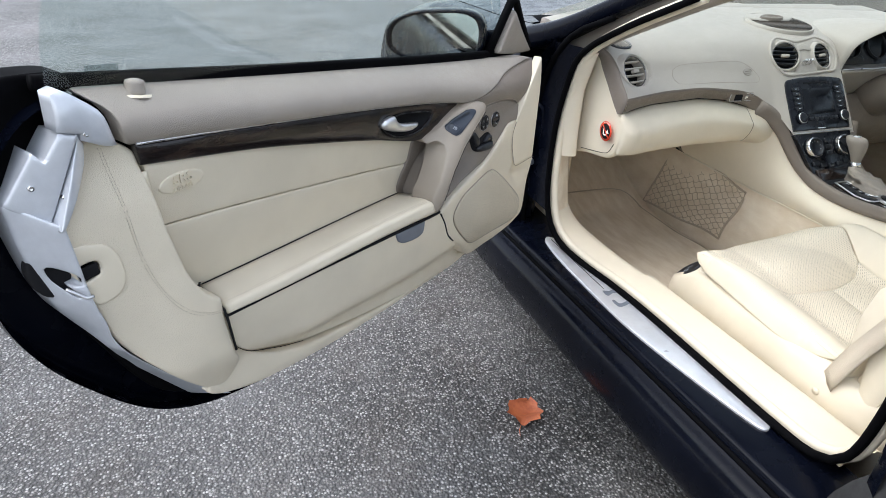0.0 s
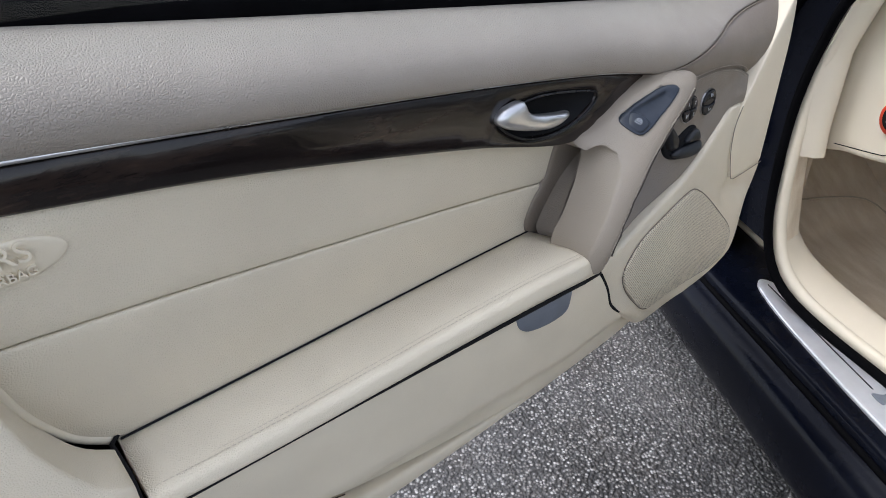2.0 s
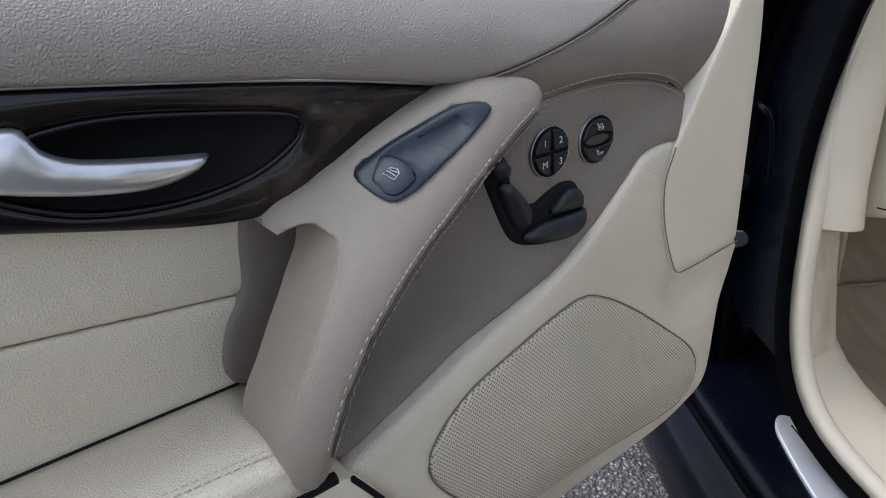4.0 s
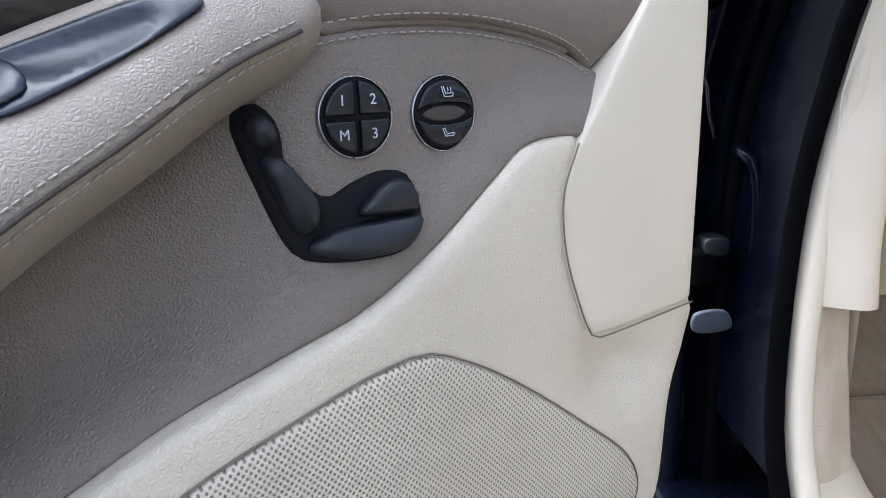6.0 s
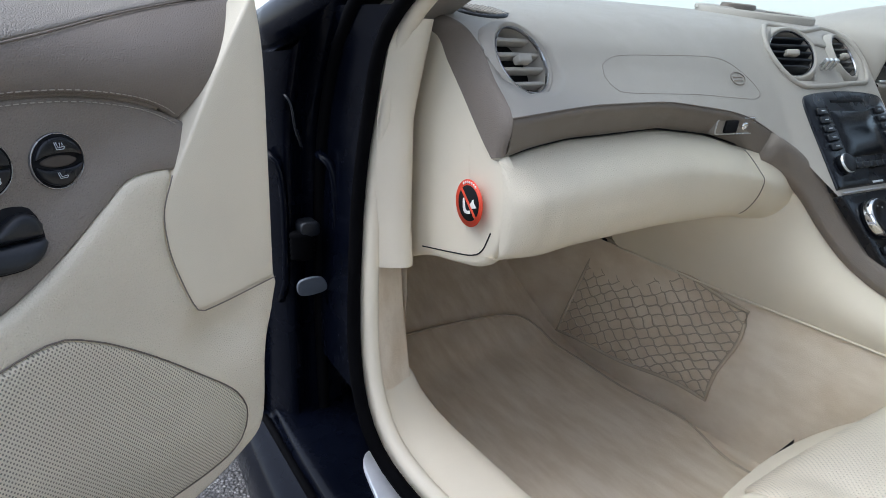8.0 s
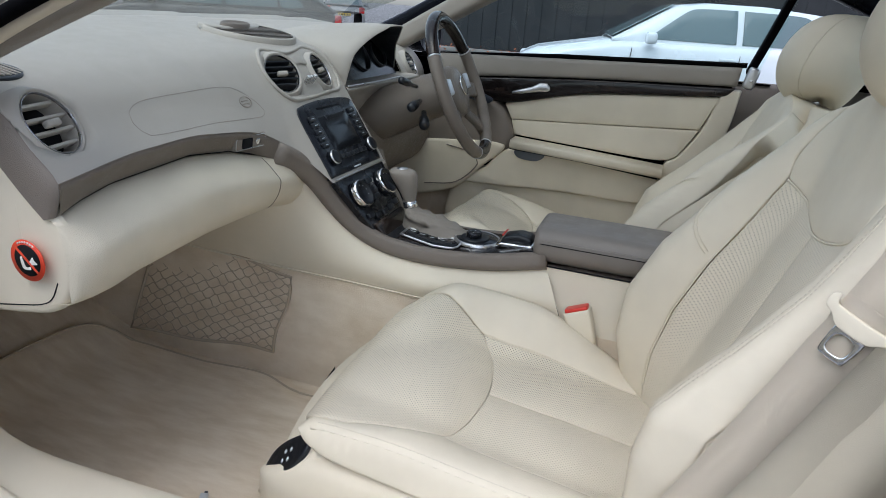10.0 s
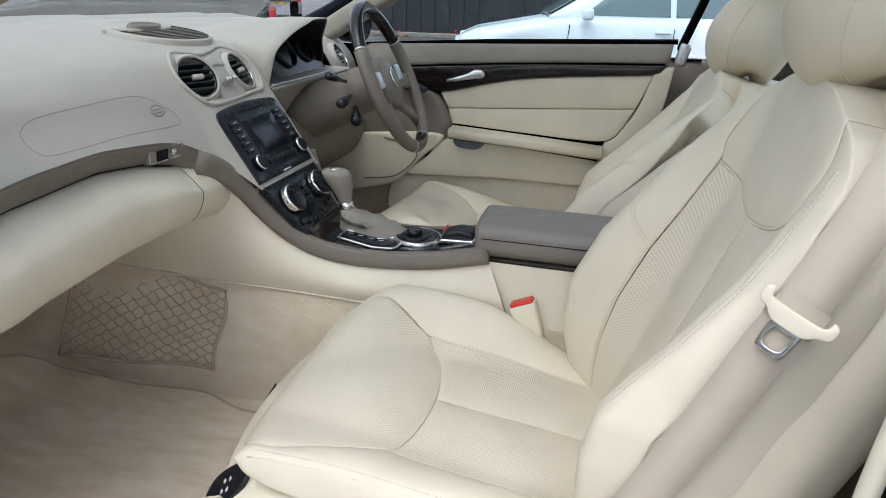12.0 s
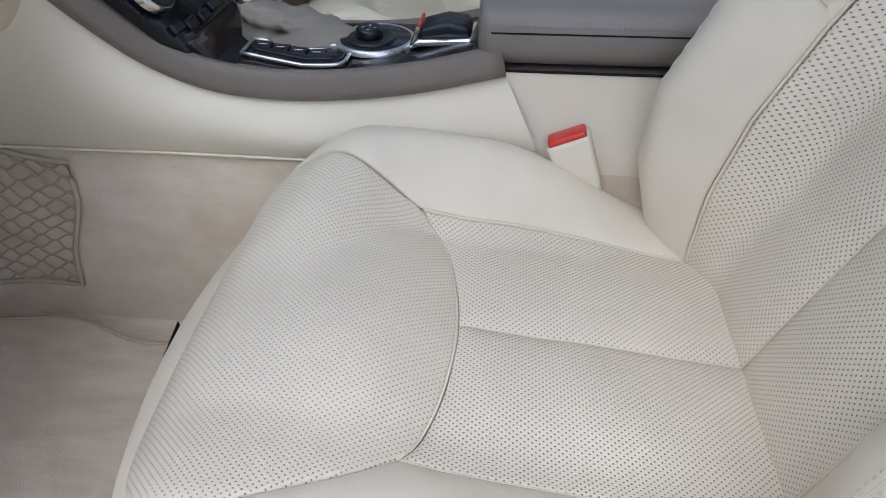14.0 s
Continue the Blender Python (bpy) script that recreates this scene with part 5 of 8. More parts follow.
def build_dash():
    dash = thing("dashboard", (0.0, 0.2, 0.70), "greige and cream dashboard with round air vents", "dashboard")
    xs = np.concatenate([np.linspace(-0.732, -0.25, 46), np.linspace(-0.24, 0.128, 44)])
    skin = loft([dash_row(float(x)) for x in xs], False)
    for c, n, r in VENTS:
        c, n = Vector(c), Vector(n).normalized()
        for v in skin.verts:
            d = v.co - c
            if (d - n * d.dot(n)).length < r * 1.08 and abs(d.dot(n)) < 0.05:
                v.co -= n * (0.06 + d.dot(n))
    part("dash_top", skin, dash_skin, dash, "grained greige dashboard skin")
    band = []
    for x in np.linspace(-0.732, -0.20, 38):
        c = along(DASH, x)[:2]
        l = along(BAND_LOW, x)
        band.append([(x, y, z) for y, z in curve([(c[0] + 0.001, c[1] + 0.001), (c[0] - 0.0015, c[1] - 0.006), ((c[0] + l[0]) / 2 - 0.004, (c[1] + l[1]) / 2), (l[0], l[1]), (l[0] + 0.03, l[1] - 0.006)], 4)])
    part("dash_band", loft(band, False), taupe, dash, "taupe leather band")
    rim_line = [along(BAND_LOW, -0.732)] + list(along(DASH, -0.732).reshape(-1, 2))
    goal = [(-0.124, 0.818), (-0.098, 0.842), (-0.058, 0.884), (-0.022, 0.920), (0.008, 0.950), (0.10, 0.968), (0.36, 0.985)]
    rows = []
    for k in np.linspace(0, 1, 7):
        x = -0.732 - 0.012 * math.sin(k * math.pi / 2)
        rows.append([(x, y, z) for y, z in curve([np.array(p) * (1 - k * k) + np.array(q) * k * k for p, q in zip(rim_line, goal)], 4)])
    part("dash_end", loft(rows, False), taupe, dash, "taupe leather dashboard end")
    part("dash_seam", tube(curve([(float(x), along(DASH, x)[0] - 0.0012, along(DASH, x)[1] + 0.0005) for x in np.linspace(-0.732, -0.19, 12)], 0.02), 0.0010, 6), taupe, dash)

    # glove box
    def glove(x):
        l = along(BAND_LOW, min(x, -0.25))
        f = float(np.interp(x, [-0.739, -0.737, -0.733, -0.726, -0.715, -0.70, -0.66, -0.60, -0.30, -0.247], [0.20, 0.32, 0.45, 0.58, 0.72, 0.84, 0.96, 1.0, 1.0, 0.86]))
        low = 0.698 - 0.006 * ease(-x, 0.4, 0.7) + 0.010 * ease(-x, 0.66, 0.748)
        mid = (l[1] + low) / 2
        ring = curve([(l[0] + 0.02, l[1] - 0.003), (l[0] - 0.010 * f, l[1] - 0.008), (l[0] - 0.048 * f, l[1] - 0.036), (l[0] - 0.059 * f, mid + 0.004), (l[0] - 0.046 * f, low + 0.026), (l[0] - 0.012 * f, low), (l[0] + 0.12, low - 0.008)], 5)
        return [(x, y, z) for y, z in ring]
    part("glove_box", loft([glove(float(x)) for x in -0.739 + 0.492 * np.linspace(0, 1, 64) ** 1.7], False), cream, dash, "cream leather glove box door")
    edge = [Vector(p) for p in glove(-0.2465)]
    flank = [Vector(p) for p in curve([(-0.205, -0.112, 0.800), (-0.168, -0.126, 0.776), (-0.145, -0.132, 0.740), (-0.136, -0.120, 0.700), (-0.134, -0.08, 0.668), (-0.142, 0.02, 0.655), (-0.155, 0.12, 0.65)], 5)]
    part("glove_fillet", loft([[a.lerp(b, float(k)) + Vector((-0.002, -0.003, 0.0)) * math.sin(math.pi * k) for a, b in zip(edge, flank)] for k in np.linspace(0, 1, 9)], False), cream_vinyl, dash, "cream panel beside the glove box")
    part("glove_seam", tube([p + Vector((0, -0.0002, 0)) for p in edge[5:-6]], 0.0009, 6), taupe, dash)
    part("glove_gap", tube([Vector(glove(float(x))[3]) + Vector((0, 0, 0.003)) for x in np.linspace(-0.735, -0.25, 24)], 0.0014, 6), gap_black, dash)
    part("glove_bay", loft([[(x, y, z) for y, z in curve([(-0.075, 0.83), (-0.075, 0.76), (-0.06, 0.70), (0.1, 0.69)], 4)] for x in np.linspace(-0.74, -0.16, 8)], False), cream_vinyl, dash, "cream panel behind the glove box")
    # out of view; carpet colour added to reflect light into the footwell
    part("knee_cover", loft([[(x, y, z) for x in np.linspace(-0.74, -0.16, 6)] for y, z in ((-0.06, 0.70), (0.1, 0.69), (0.4, 0.66), (0.68, 0.62))], False), carpet, dash, "unseen underside, coloured beige to bounce light into the footwell")

    # end panel with sticker
    end = panel("end_panel", [(0.10, 0.958), (0.0, 0.954), (-0.019, 0.934), (-0.067, 0.884), (-0.115, 0.835), (-0.140, 0.810), (-0.150, 0.786), (-0.151, 0.768), (-0.147, 0.736), (-0.133, 0.704), (-0.102, 0.681), (-0.05, 0.671), (0.02, 0.660), (0.12, 0.622)], lambda y, z, h: (-0.738 - h - 0.01 * ease(y, -0.14, 0.1), y, z), cream_vinyl, dash, "cream dashboard end cover", r=0.008, thick=0.006, step=0.016, sharp=(0, 13))
    part("end_gap", tube([(-0.7384 - 0.01 * ease(y, -0.14, 0.1), y, z) for y, z in curve([(0.022, 0.6735), (-0.05, 0.685), (-0.09, 0.693), (-0.110, 0.705), (-0.124, 0.730)], 0.008)], 0.0009, 6), gap_black, dash)

    # airbag lid
    lid = [(-0.540, 0.920), (-0.546, 0.907), (-0.532, 0.889), (-0.37, 0.884), (-0.222, 0.876), (-0.207, 0.887), (-0.232, 0.914), (-0.282, 0.934), (-0.41, 0.935), (-0.508, 0.932)]

    def on_dash(x, z, h):
        row = np.array(dash_row(x))[:, 1:]
        y = float(np.interp(z, row[:22, 1], row[:22, 0]))
        y2 = float(np.interp(z + 0.004, row[:22, 1], row[:22, 0]))
        n = Vector((0, -0.004, y2 - y)).normalized()
        return Vector((x, y, z)) + n * h
    part("airbag_lid_line", tube([on_dash(x, z, -0.0002) for x, z in curve(lid, 0.012, True)], 0.0007, 6, True), taupe_light, dash, "airbag cover outline")
    mark = [(-0.249 + 0.017 * math.cos(a), 0.905 + 0.009 * math.sin(a)) for a in np.linspace(0, 2 * math.pi, 18, endpoint=False)]
    part("airbag_mark", tube([on_dash(x, z, 0.0008) for x, z in mark], 0.0009, 6, True), taupe_light, dash)
    part("airbag_mark", join(*[tube([on_dash(-0.260, z, 0.0006), on_dash(-0.239, z, 0.0006)], 0.0009, 6) for z in (0.902, 0.907)]), taupe_light, dash)

    # round vents
    def vent(c, n, r, ring, name="air_vent"):
        c, n = Vector(c), Vector(n).normalized()
        side = n.cross(UP).normalized()
        top = side.cross(n)
        rim = part(name, turned(c, n, [(-0.03, r * 0.98), (-0.004, r), (0.004, r * 1.03), (0.007, r * 1.1), (0.006, r * 1.14), (0.002, r * 1.22), (-0.006, r * 1.34), (-0.022, r * 1.40)], 40, True), ring, dash, "round air vent")
        part("vent_ring", turned(c, n, [(0.001, r * 0.985), (0.0052, r * 0.99), (0.0056, r * 1.0), (0.004, r * 1.015)], 40, True), rim_metal, rim, "thin dull chrome ring")
        part("vent_throat", turned(c - n * 0.028, n, [(0.0, r), (0.001, r), (0.001, 0.0)], 30), gap_black, rim)
        for k in (-0.62, -0.31, 0.0, 0.31, 0.62) if c.x > -0.5 else (-0.66, -0.22, 0.22, 0.66):
            w = r * math.sqrt(1 - k * k) * 0.97
            m = Matrix.Translation(c + top * (k * r) - n * 0.006) @ Matrix((( side.x, n.x, top.x, 0), (side.y, n.y, top.y, 0), (side.z, n.z, top.z, 0), (0, 0, 0, 1))) @ pose(0, 0, 0, 18 if c.x > -0.5 else 6)
            part("vent_slat", block(m, (2 * w, 0.020, 0.0042) if c.x > -0.5 else (2 * w, 0.012, 0.0050), 0.0018), black_soft if c.x > -0.5 else dash_skin, rim)
        part("vent_tab", block(Matrix.Translation(c + n * 0.004) @ Matrix((( side.x, n.x, top.x, 0), (side.y, n.y, top.y, 0), (side.z, n.z, top.z, 0), (0, 0, 0, 1))), (0.024, 0.012, 0.010), 0.003), dash_skin, rim)
        return rim
    for c, n, r in VENTS:
        vent(c, n, r, dash_skin)
    vent((0.665, -0.034, 0.925), (0.1, -0.86, 0.5), 0.036, dash_skin)
    hood = curve([(-0.150, 0.940), (-0.138, 0.975), (-0.10, 0.990), (-0.04, 0.982), (0.0, 0.985), (0.065, 0.990), (0.10, 0.975), (0.115, 0.94), (0.10, 0.905), (0.05, 0.900), (-0.05, 0.895), (-0.12, 0.900)], 0.012, True)
    part("vent_panel", tube([on_dash(x, z, 0.0005) for x, z in hood], 0.0045, 8, True), dash_skin, dash, "raised surround of the middle vents")
    for i in range(3):
        p = on_dash(-0.032 + i * 0.014, 0.925, 0.004)
        part("vent_key", block(Matrix.Translation(p) @ pose(0, 0, 0, 35), (0.009, 0.008, 0.030), 0.002), silver, dash, "small silver vent key")
    panel("hazard_button", [(-0.045, 0.968), (-0.015, 0.977), (0.018, 0.968), (0.012, 0.957), (-0.015, 0.960), (-0.040, 0.957)], lambda x, z, h: on_dash(x, z, 0.004 + h), dash_skin, dash, r=0.003, thick=0.004, step=0.01)

    # dash-top grille and demister slots
    c = Vector((0.022, 0.108, 1.016))
    tilt = Vector((0, -0.14, 1)).normalized()

    def flat(a, r, h):
        return c + Vector((0.108 * r * math.cos(a), 0.098 * r * math.sin(a), 0.14 * 0.098 * r * math.sin(a))) + tilt * h
    turn = [k * math.pi / 22 for k in range(44)]
    part("centre_grille", loft([[flat(a, r, h) for a in turn] for r, h in ((1.03, -0.01), (1.02, 0.004), (0.99, 0.006), (0.96, 0.003), (0.5, 0.003), (0.01, 0.003))], True, False), gap_black, dash, "round grille on the dashboard top")
    part("grille_edge", loft([[flat(a, r, h) for a in turn] for r, h in ((1.06, -0.01), (1.05, 0.004), (1.02, 0.0075), (0.985, 0.006), (0.98, 0.0))], True, False), dash_skin, dash)
    for k in range(-7, 3):
        w = 0.105 * math.sqrt(max(0.0, 1 - (k * 0.0125 / 0.095) ** 2))
        part("grille_slat", block(pose(c.x, c.y + k * 0.0125, c.z + 0.0042 + 0.14 * k * 0.0125, 8), (2 * w, 0.0034, 0.0022), 0.0007), taupe, dash)
    pod = [[c + tilt * h + Vector((0.100 * g * math.cos(a), 0.052 + 0.040 * g * math.sin(a), 0.0075 + 0.0056 * g * math.sin(a))) for a in np.linspace(0, 2 * math.pi, 28, endpoint=False)] for h, g in ((0.0, 1.0), (0.006, 0.98), (0.008, 0.9), (0.007, 0.3), (0.007, 0.02))]
    part("grille_cover", loft(pod, True, False), dash_skin, dash, "plain rear of the grille")
    pod = [[c + tilt * h + Vector((-0.005 + 0.046 * g * math.cos(a), 0.034 + 0.022 * g * math.sin(a), 0.005 + 0.003 * g * math.sin(a))) for a in np.linspace(0, 2 * math.pi, 28, endpoint=False)] for h, g in ((0.004, 1.08), (0.013, 1.0), (0.015, 0.9), (0.012, 0.8), (0.010, 0.3), (0.010, 0.01))]
    part("sensor_pod", loft(pod, True, False), taupe, dash, "oval sensor cover")
    slot = part("demister", turned((-0.668, 0.02, 0.978), (-0.05, -0.25, 1), [(0.0, 0.034), (0.004, 0.033), (0.0045, 0.028), (0.002, 0.0)], 24), black_soft, dash, "small side demister grille")
    for k in range(-3, 4):
        part("demister_slat", block(pose(-0.668 + k * 0.0085, 0.02, 0.983, 14, 0, 12), (0.003, 0.052 * math.sqrt(1 - (k / 4) ** 2), 0.003), 0.0008), dash_skin, slot)

    # glove box catch
    m = pose(-0.283, -0.097, 0.839, 8, 0, -4)
    catch = part("glove_catch", block(m, (0.088, 0.014, 0.028), 0.005, 3), boot_leather, dash, "taupe glove box catch in a silver frame")
    part("catch_frame", tube([m @ Vector((x, -0.0066, z)) for x, z in soft_box(0.082, 0.0235, 0.005)], 0.0013, 6, True), silver, catch, "thin silver frame")
    part("catch_button", block(m @ pose(-0.012, -0.008, 0), (0.026, 0.006, 0.019), 0.002), gap_black, catch)
    part("catch_lock", turned(m @ Vector((0.018, -0.007, 0.0)), m.to_3x3() @ Vector((0, -1, 0)), [(0.0, 0.006), (0.003, 0.006), (0.003, 0.002), (0.001, 0.0)], 16), chrome, catch)

    # driver side
    drv = [(0.02, 0.70), (-0.03, 0.80), (-0.05, 0.87), (-0.03, 0.93), (0.02, 0.972), (0.13, 1.008), (0.40, 1.035)]
    part("driver_dash", loft([[(x, y, z) for y, z in curve(drv, 4)] for x in np.linspace(0.58, 0.765, 6)], False), dash_skin, dash, "greige dashboard skin")
    part("lower_fascia", loft([[(x, y, z) for y, z in curve([(0.02, 0.70), (-0.03, 0.80), (-0.07, 0.87), (-0.092, 0.894), (-0.085, 0.901), (0.03, 0.905)], 4)] for x in np.linspace(0.128, 0.605, 8)], False), dash_skin, dash, "greige lower fascia")
    part("upper_fascia", loft([[(x, y, z) for y, z in ((0.02, 0.992), (0.13, 1.010), (0.41, 1.040))] for x in np.linspace(0.128, 0.605, 8)], False), dash_skin, dash, "greige dashboard skin")
    part("stack_cheek", loft([[(0.131, y, z) for y, z in curve(along(DASH, 0.128).reshape(-1, 2)[:3], 6)], [(0.131, 0.05, z) for y, z in curve(along(DASH, 0.128).reshape(-1, 2)[:3], 6)]], False), taupe, dash)
    part("knee_panel", loft([[(x, y, z) for y, z in curve([(-0.05, 0.81), (-0.09, 0.76), (-0.10, 0.70), (-0.05, 0.62), (0.1, 0.56), (0.4, 0.5)], 4)] for x in np.linspace(0.12, 0.765, 8)], False), taupe, dash, "taupe knee panel")
    brow = curve([(0.130, -0.080, 0.902), (0.131, -0.092, 0.945), (0.142, -0.102, 0.983), (0.19, -0.122, 1.020), (0.25, -0.142, 1.046), (0.295, -0.112, 1.046), (0.33, -0.085, 1.042), (0.385, -0.118, 1.047), (0.43, -0.098, 1.028), (0.50, -0.055, 0.988), (0.555, -0.03, 0.945), (0.57, -0.02, 0.902)], 5)
    foot = curve([(0.131, 0.0, 0.902), (0.131, 0.03, 0.965), (0.150, 0.06, 1.0), (0.19, 0.12, 1.011), (0.255, 0.17, 1.015), (0.32, 0.19, 1.017), (0.36, 0.19, 1.017), (0.405, 0.19, 1.017), (0.46, 0.17, 1.015), (0.53, 0.10, 1.006), (0.575, 0.05, 0.96), (0.585, 0.0, 0.902)], 5)
    heart = Vector((0.37, -0.02, 0.93))
    rows = []
    for k in np.linspace(0, 1, 7):
        rows.append([Vector(f).lerp(Vector(b), float(k)) + Vector((0, 0, 0.010 * math.sin(math.pi * k))) for f, b in zip(foot, brow)])
    rows.append([Vector(b) + (heart - Vector(b)).normalized() * 0.004 + Vector((0, -0.003, 0)) for b in brow])
    part("binnacle_hood", loft(rows, False), dash_skin, dash, "greige double-humped instrument hood")
    part("hood_lining", loft([[Vector(b) + (heart - Vector(b)) * (0.035 + 0.06 * k) + Vector((0, 0.14 * k, 0)) for b in brow] for k in np.linspace(0, 1, 5)], False), black_soft, dash, "black lining under the hood")
    part("instrument_face", loft([[(x, y, z) for x in np.linspace(a, b, 8)] for a, b, y, z in ((0.138, 0.565, -0.035, 0.900), (0.15, 0.555, 0.0, 0.955), (0.20, 0.47, 0.012, 1.0), (0.26, 0.41, 0.016, 1.028))], False), screen_mat, dash, "dark instrument face")
    part("hood_foot", loft([[(x, y, z) for y, z in ((-0.02, 0.972), (0.03, 0.994), (0.08, 1.008), (0.16, 1.0185))] for x in np.linspace(0.115, 0.165, 4)], False), dash_skin, dash)
    for x, r in ((0.25, 0.040), (0.37, 0.046), (0.49, 0.040)):
        part("instrument_ring", turned((x, 0.0, 0.958), (0, -0.85, 0.5), [(0.0, r), (0.008, r), (0.008, r - 0.003), (0.0, r - 0.003)], 28, True), black_soft, dash, "black instrument ring")
    part("hood_edge", tube(curve([(0.135, -0.090, 0.904), (0.30, -0.096, 0.905), (0.44, -0.096, 0.906)], 0.03), 0.0025), silver, dash)
    return dash


build_dash()


def build_sticker():
    ob = thing("warning_sticker", (-0.749, -0.080, 0.76), "round red and black child seat warning sticker on cream panel", "sticker")
    n = Vector((-1, 0, 0))
    c = Vector((-0.7490, -0.092, 0.760))
    def disc(name, r, lift, mat, label=""):
        return part(name, turned(c + n * lift, n, [(0.0, r), (0.0006, r), (0.0006, 0.0)], 36), mat, ob, label)
    disc("red_ring", 0.0285, 0.0, sticker_red, "red printed ring")
    disc("black_field", 0.0215, 0.0007, gap_black, "black printed field")
    def on(y, z, h):
        return c + n * (0.0016 + h) + Vector((0, -y, z))
    panel("red_bar", [(-0.0175, 0.0135), (-0.0145, 0.0165), (0.0175, -0.0135), (0.0145, -0.0165)], on, sticker_red, ob, "red printed bar", r=0.0003, thick=0.0003, step=0.01, sharp=(0, 1, 2, 3))
    panel("seat_print", [(-0.012, 0.004), (-0.009, 0.005), (-0.004, -0.009), (0.004, -0.008), (0.005, -0.012), (-0.009, -0.012)], on, white_print, ob, "white printed seat shape", r=0.0003, thick=0.0003, step=0.01)
    panel("bag_print", [(0.004, 0.0), (0.010, 0.007), (0.012, 0.002), (0.017, -0.002), (0.011, -0.004), (0.004, -0.005), (0.0, -0.002)], on, white_print, ob, "white printed bag shape", r=0.0003, thick=0.0003, step=0.01)
    for k in range(7):
        a = radians(60 + k * 10)
        part("ring_print", block(Matrix.Translation(c + n * 0.0009 + Vector((0, -0.025 * math.cos(a), 0.025 * math.sin(a)))) @ pose(0, 0, 0, 60 - k * 10 + 30), (0.0006, 0.0026, 0.0026), 0), white_print, ob)


build_sticker()

# ---- centre console ----
RIM = [(-0.215, -0.110, 0.806), (-0.172, -0.122, 0.785), (-0.128, -0.150, 0.742), (-0.102, -0.186, 0.682), (-0.088, -0.230, 0.635), (-0.078, -0.297, 0.602), (-0.067, -0.40, 0.589), (-0.058, -0.53, 0.598), (-0.052, -0.650, 0.623)]
MID = 0.022  # the console stands a little to the driver's side


def build_console():
    con = thing("centre_console", (0.0, -0.4, 0.26), "cream and taupe centre console with dark wood and silver switches", "console")
    seam = [(-0.165, 0.20, 0.545), (-0.150, 0.10, 0.535), (-0.138, 0.0, 0.526), (-0.128, -0.12, 0.52), (-0.118, -0.23, 0.515), (-0.108, -0.35, 0.508), (-0.100, -0.45, 0.502), (-0.094, -0.58, 0.498), (-0.09, -0.70, 0.494)]
    top = curve(RIM[:1] + RIM, 6)
    low = curve([(-0.19, 0.22, 0.60)] + seam[:-1] + [(-0.0905, -0.704, 0.498)], 6)
    n = 48
    a = [Vector(top[int(i * (len(top) - 1) / n)]) for i in range(n + 1)]
    b = [Vector(low[int(i * (len(low) - 1) / n)]) for i in range(n + 1)]
    side = []
    for p, q in zip(a, b):
        row = []
        for k in np.linspace(0, 1, 9):
            bulge = Vector((-0.020, -0.006, 0.0)) * math.sin(math.pi * k)
            row.append(p.lerp(q, float(k)) + bulge + Vector((0, 0, -0.012 * (1 - k))))
        side.append(row)
    part("side_panel", loft(side, False), cream_vinyl, con, "cream console side panel")
    part("rear_side_panel", loft([[(x, y - (0.608 - z) * 0.5 * k, z) for x, z in ((-0.0575, 0.612), (-0.068, 0.56), (-0.090, 0.50), (-0.105, 0.42), (-0.12, 0.27))] for y, k in ((-0.650, 1.0), (-0.72, 0.6), (-0.85, 0.0), (-1.12, 0.0))], False), cream_vinyl, con, "cream rear console side")
    part("side_gap", tube([(-0.0535, -0.650, 0.612), (-0.071, -0.672, 0.56), (-0.0935, -0.704, 0.50), (-0.108, -0.735, 0.43)], 0.0022, 6), gap_black, con)
    part("tunnel_carpet", loft([[Vector(p).lerp(Vector((-0.178 - 0.0 * p[1], p[1], 0.255)), k) + Vector((-0.006 * math.sin(math.pi * k), 0, 0)) for k in np.linspace(0, 1, 6)] for p in curve([(-0.19, 0.70, 0.58), (-0.175, 0.35, 0.555)] + seam + [(-0.10, -1.1, 0.49)], 0.05)], False), carpet, con, "carpeted tunnel side")
    part("tunnel_seam", tube(curve([(x - 0.004, y, z) for x, y, z in seam], 0.03), 0.0022, 6), cream_vinyl, con)
    def rim(s, path):
        return sweep([(MID + s * (MID - x) if s > 0 else x, y, z) for x, y, z in curve(path, 0.02)], soft_box(0.029, 0.038, 0.012, 5), (0.35 * s * -1, -0.35, 1), scale=lambda k: 1.25 - 0.25 * ease(k, 0.12, 0.42))
    part("console_rim", rim(-1, RIM), taupe, con, "taupe leather console rim")
    part("console_rim", rim(1, RIM[2:]), taupe, con, "taupe leather console rim")
    part("driver_side_panel", loft([[(MID * 2 - p[0] + (0.0 if k < 0.5 else 0.03), p[1], p[2] * (1 - k) + 0.26 * k) for k in np.linspace(0, 1, 4)] for p in curve(RIM[2:] + [(-0.05, -1.1, 0.62)], 0.04)], False), cream_vinyl, con, "cream console side panel")
    # deck between the rims
    deck = curve(RIM[3:], 6)
    part("console_deck", loft([[(float(x), p[1], p[2] + 0.012) for x in np.linspace(p[0], 2 * MID - p[0], 7)] for p in deck], False), black_soft, con, "black console deck")
    # armrest lid
    def arm(y, k):
        return [(MID + x, y, z) for x, z in [(a * 1.0, 0.651 + b) for a, b in soft_box(0.170 * k, 0.074 * k, 0.032 * k, 6)]]
    part("armrest_lid", loft([arm(y, k) for y, k in ((-0.618, 0.80), (-0.622, 0.93), (-0.632, 1.0), (-0.80, 1.0), (-1.0, 0.98), (-1.10, 0.9))]), lid_leather, con, "padded taupe armrest lid")
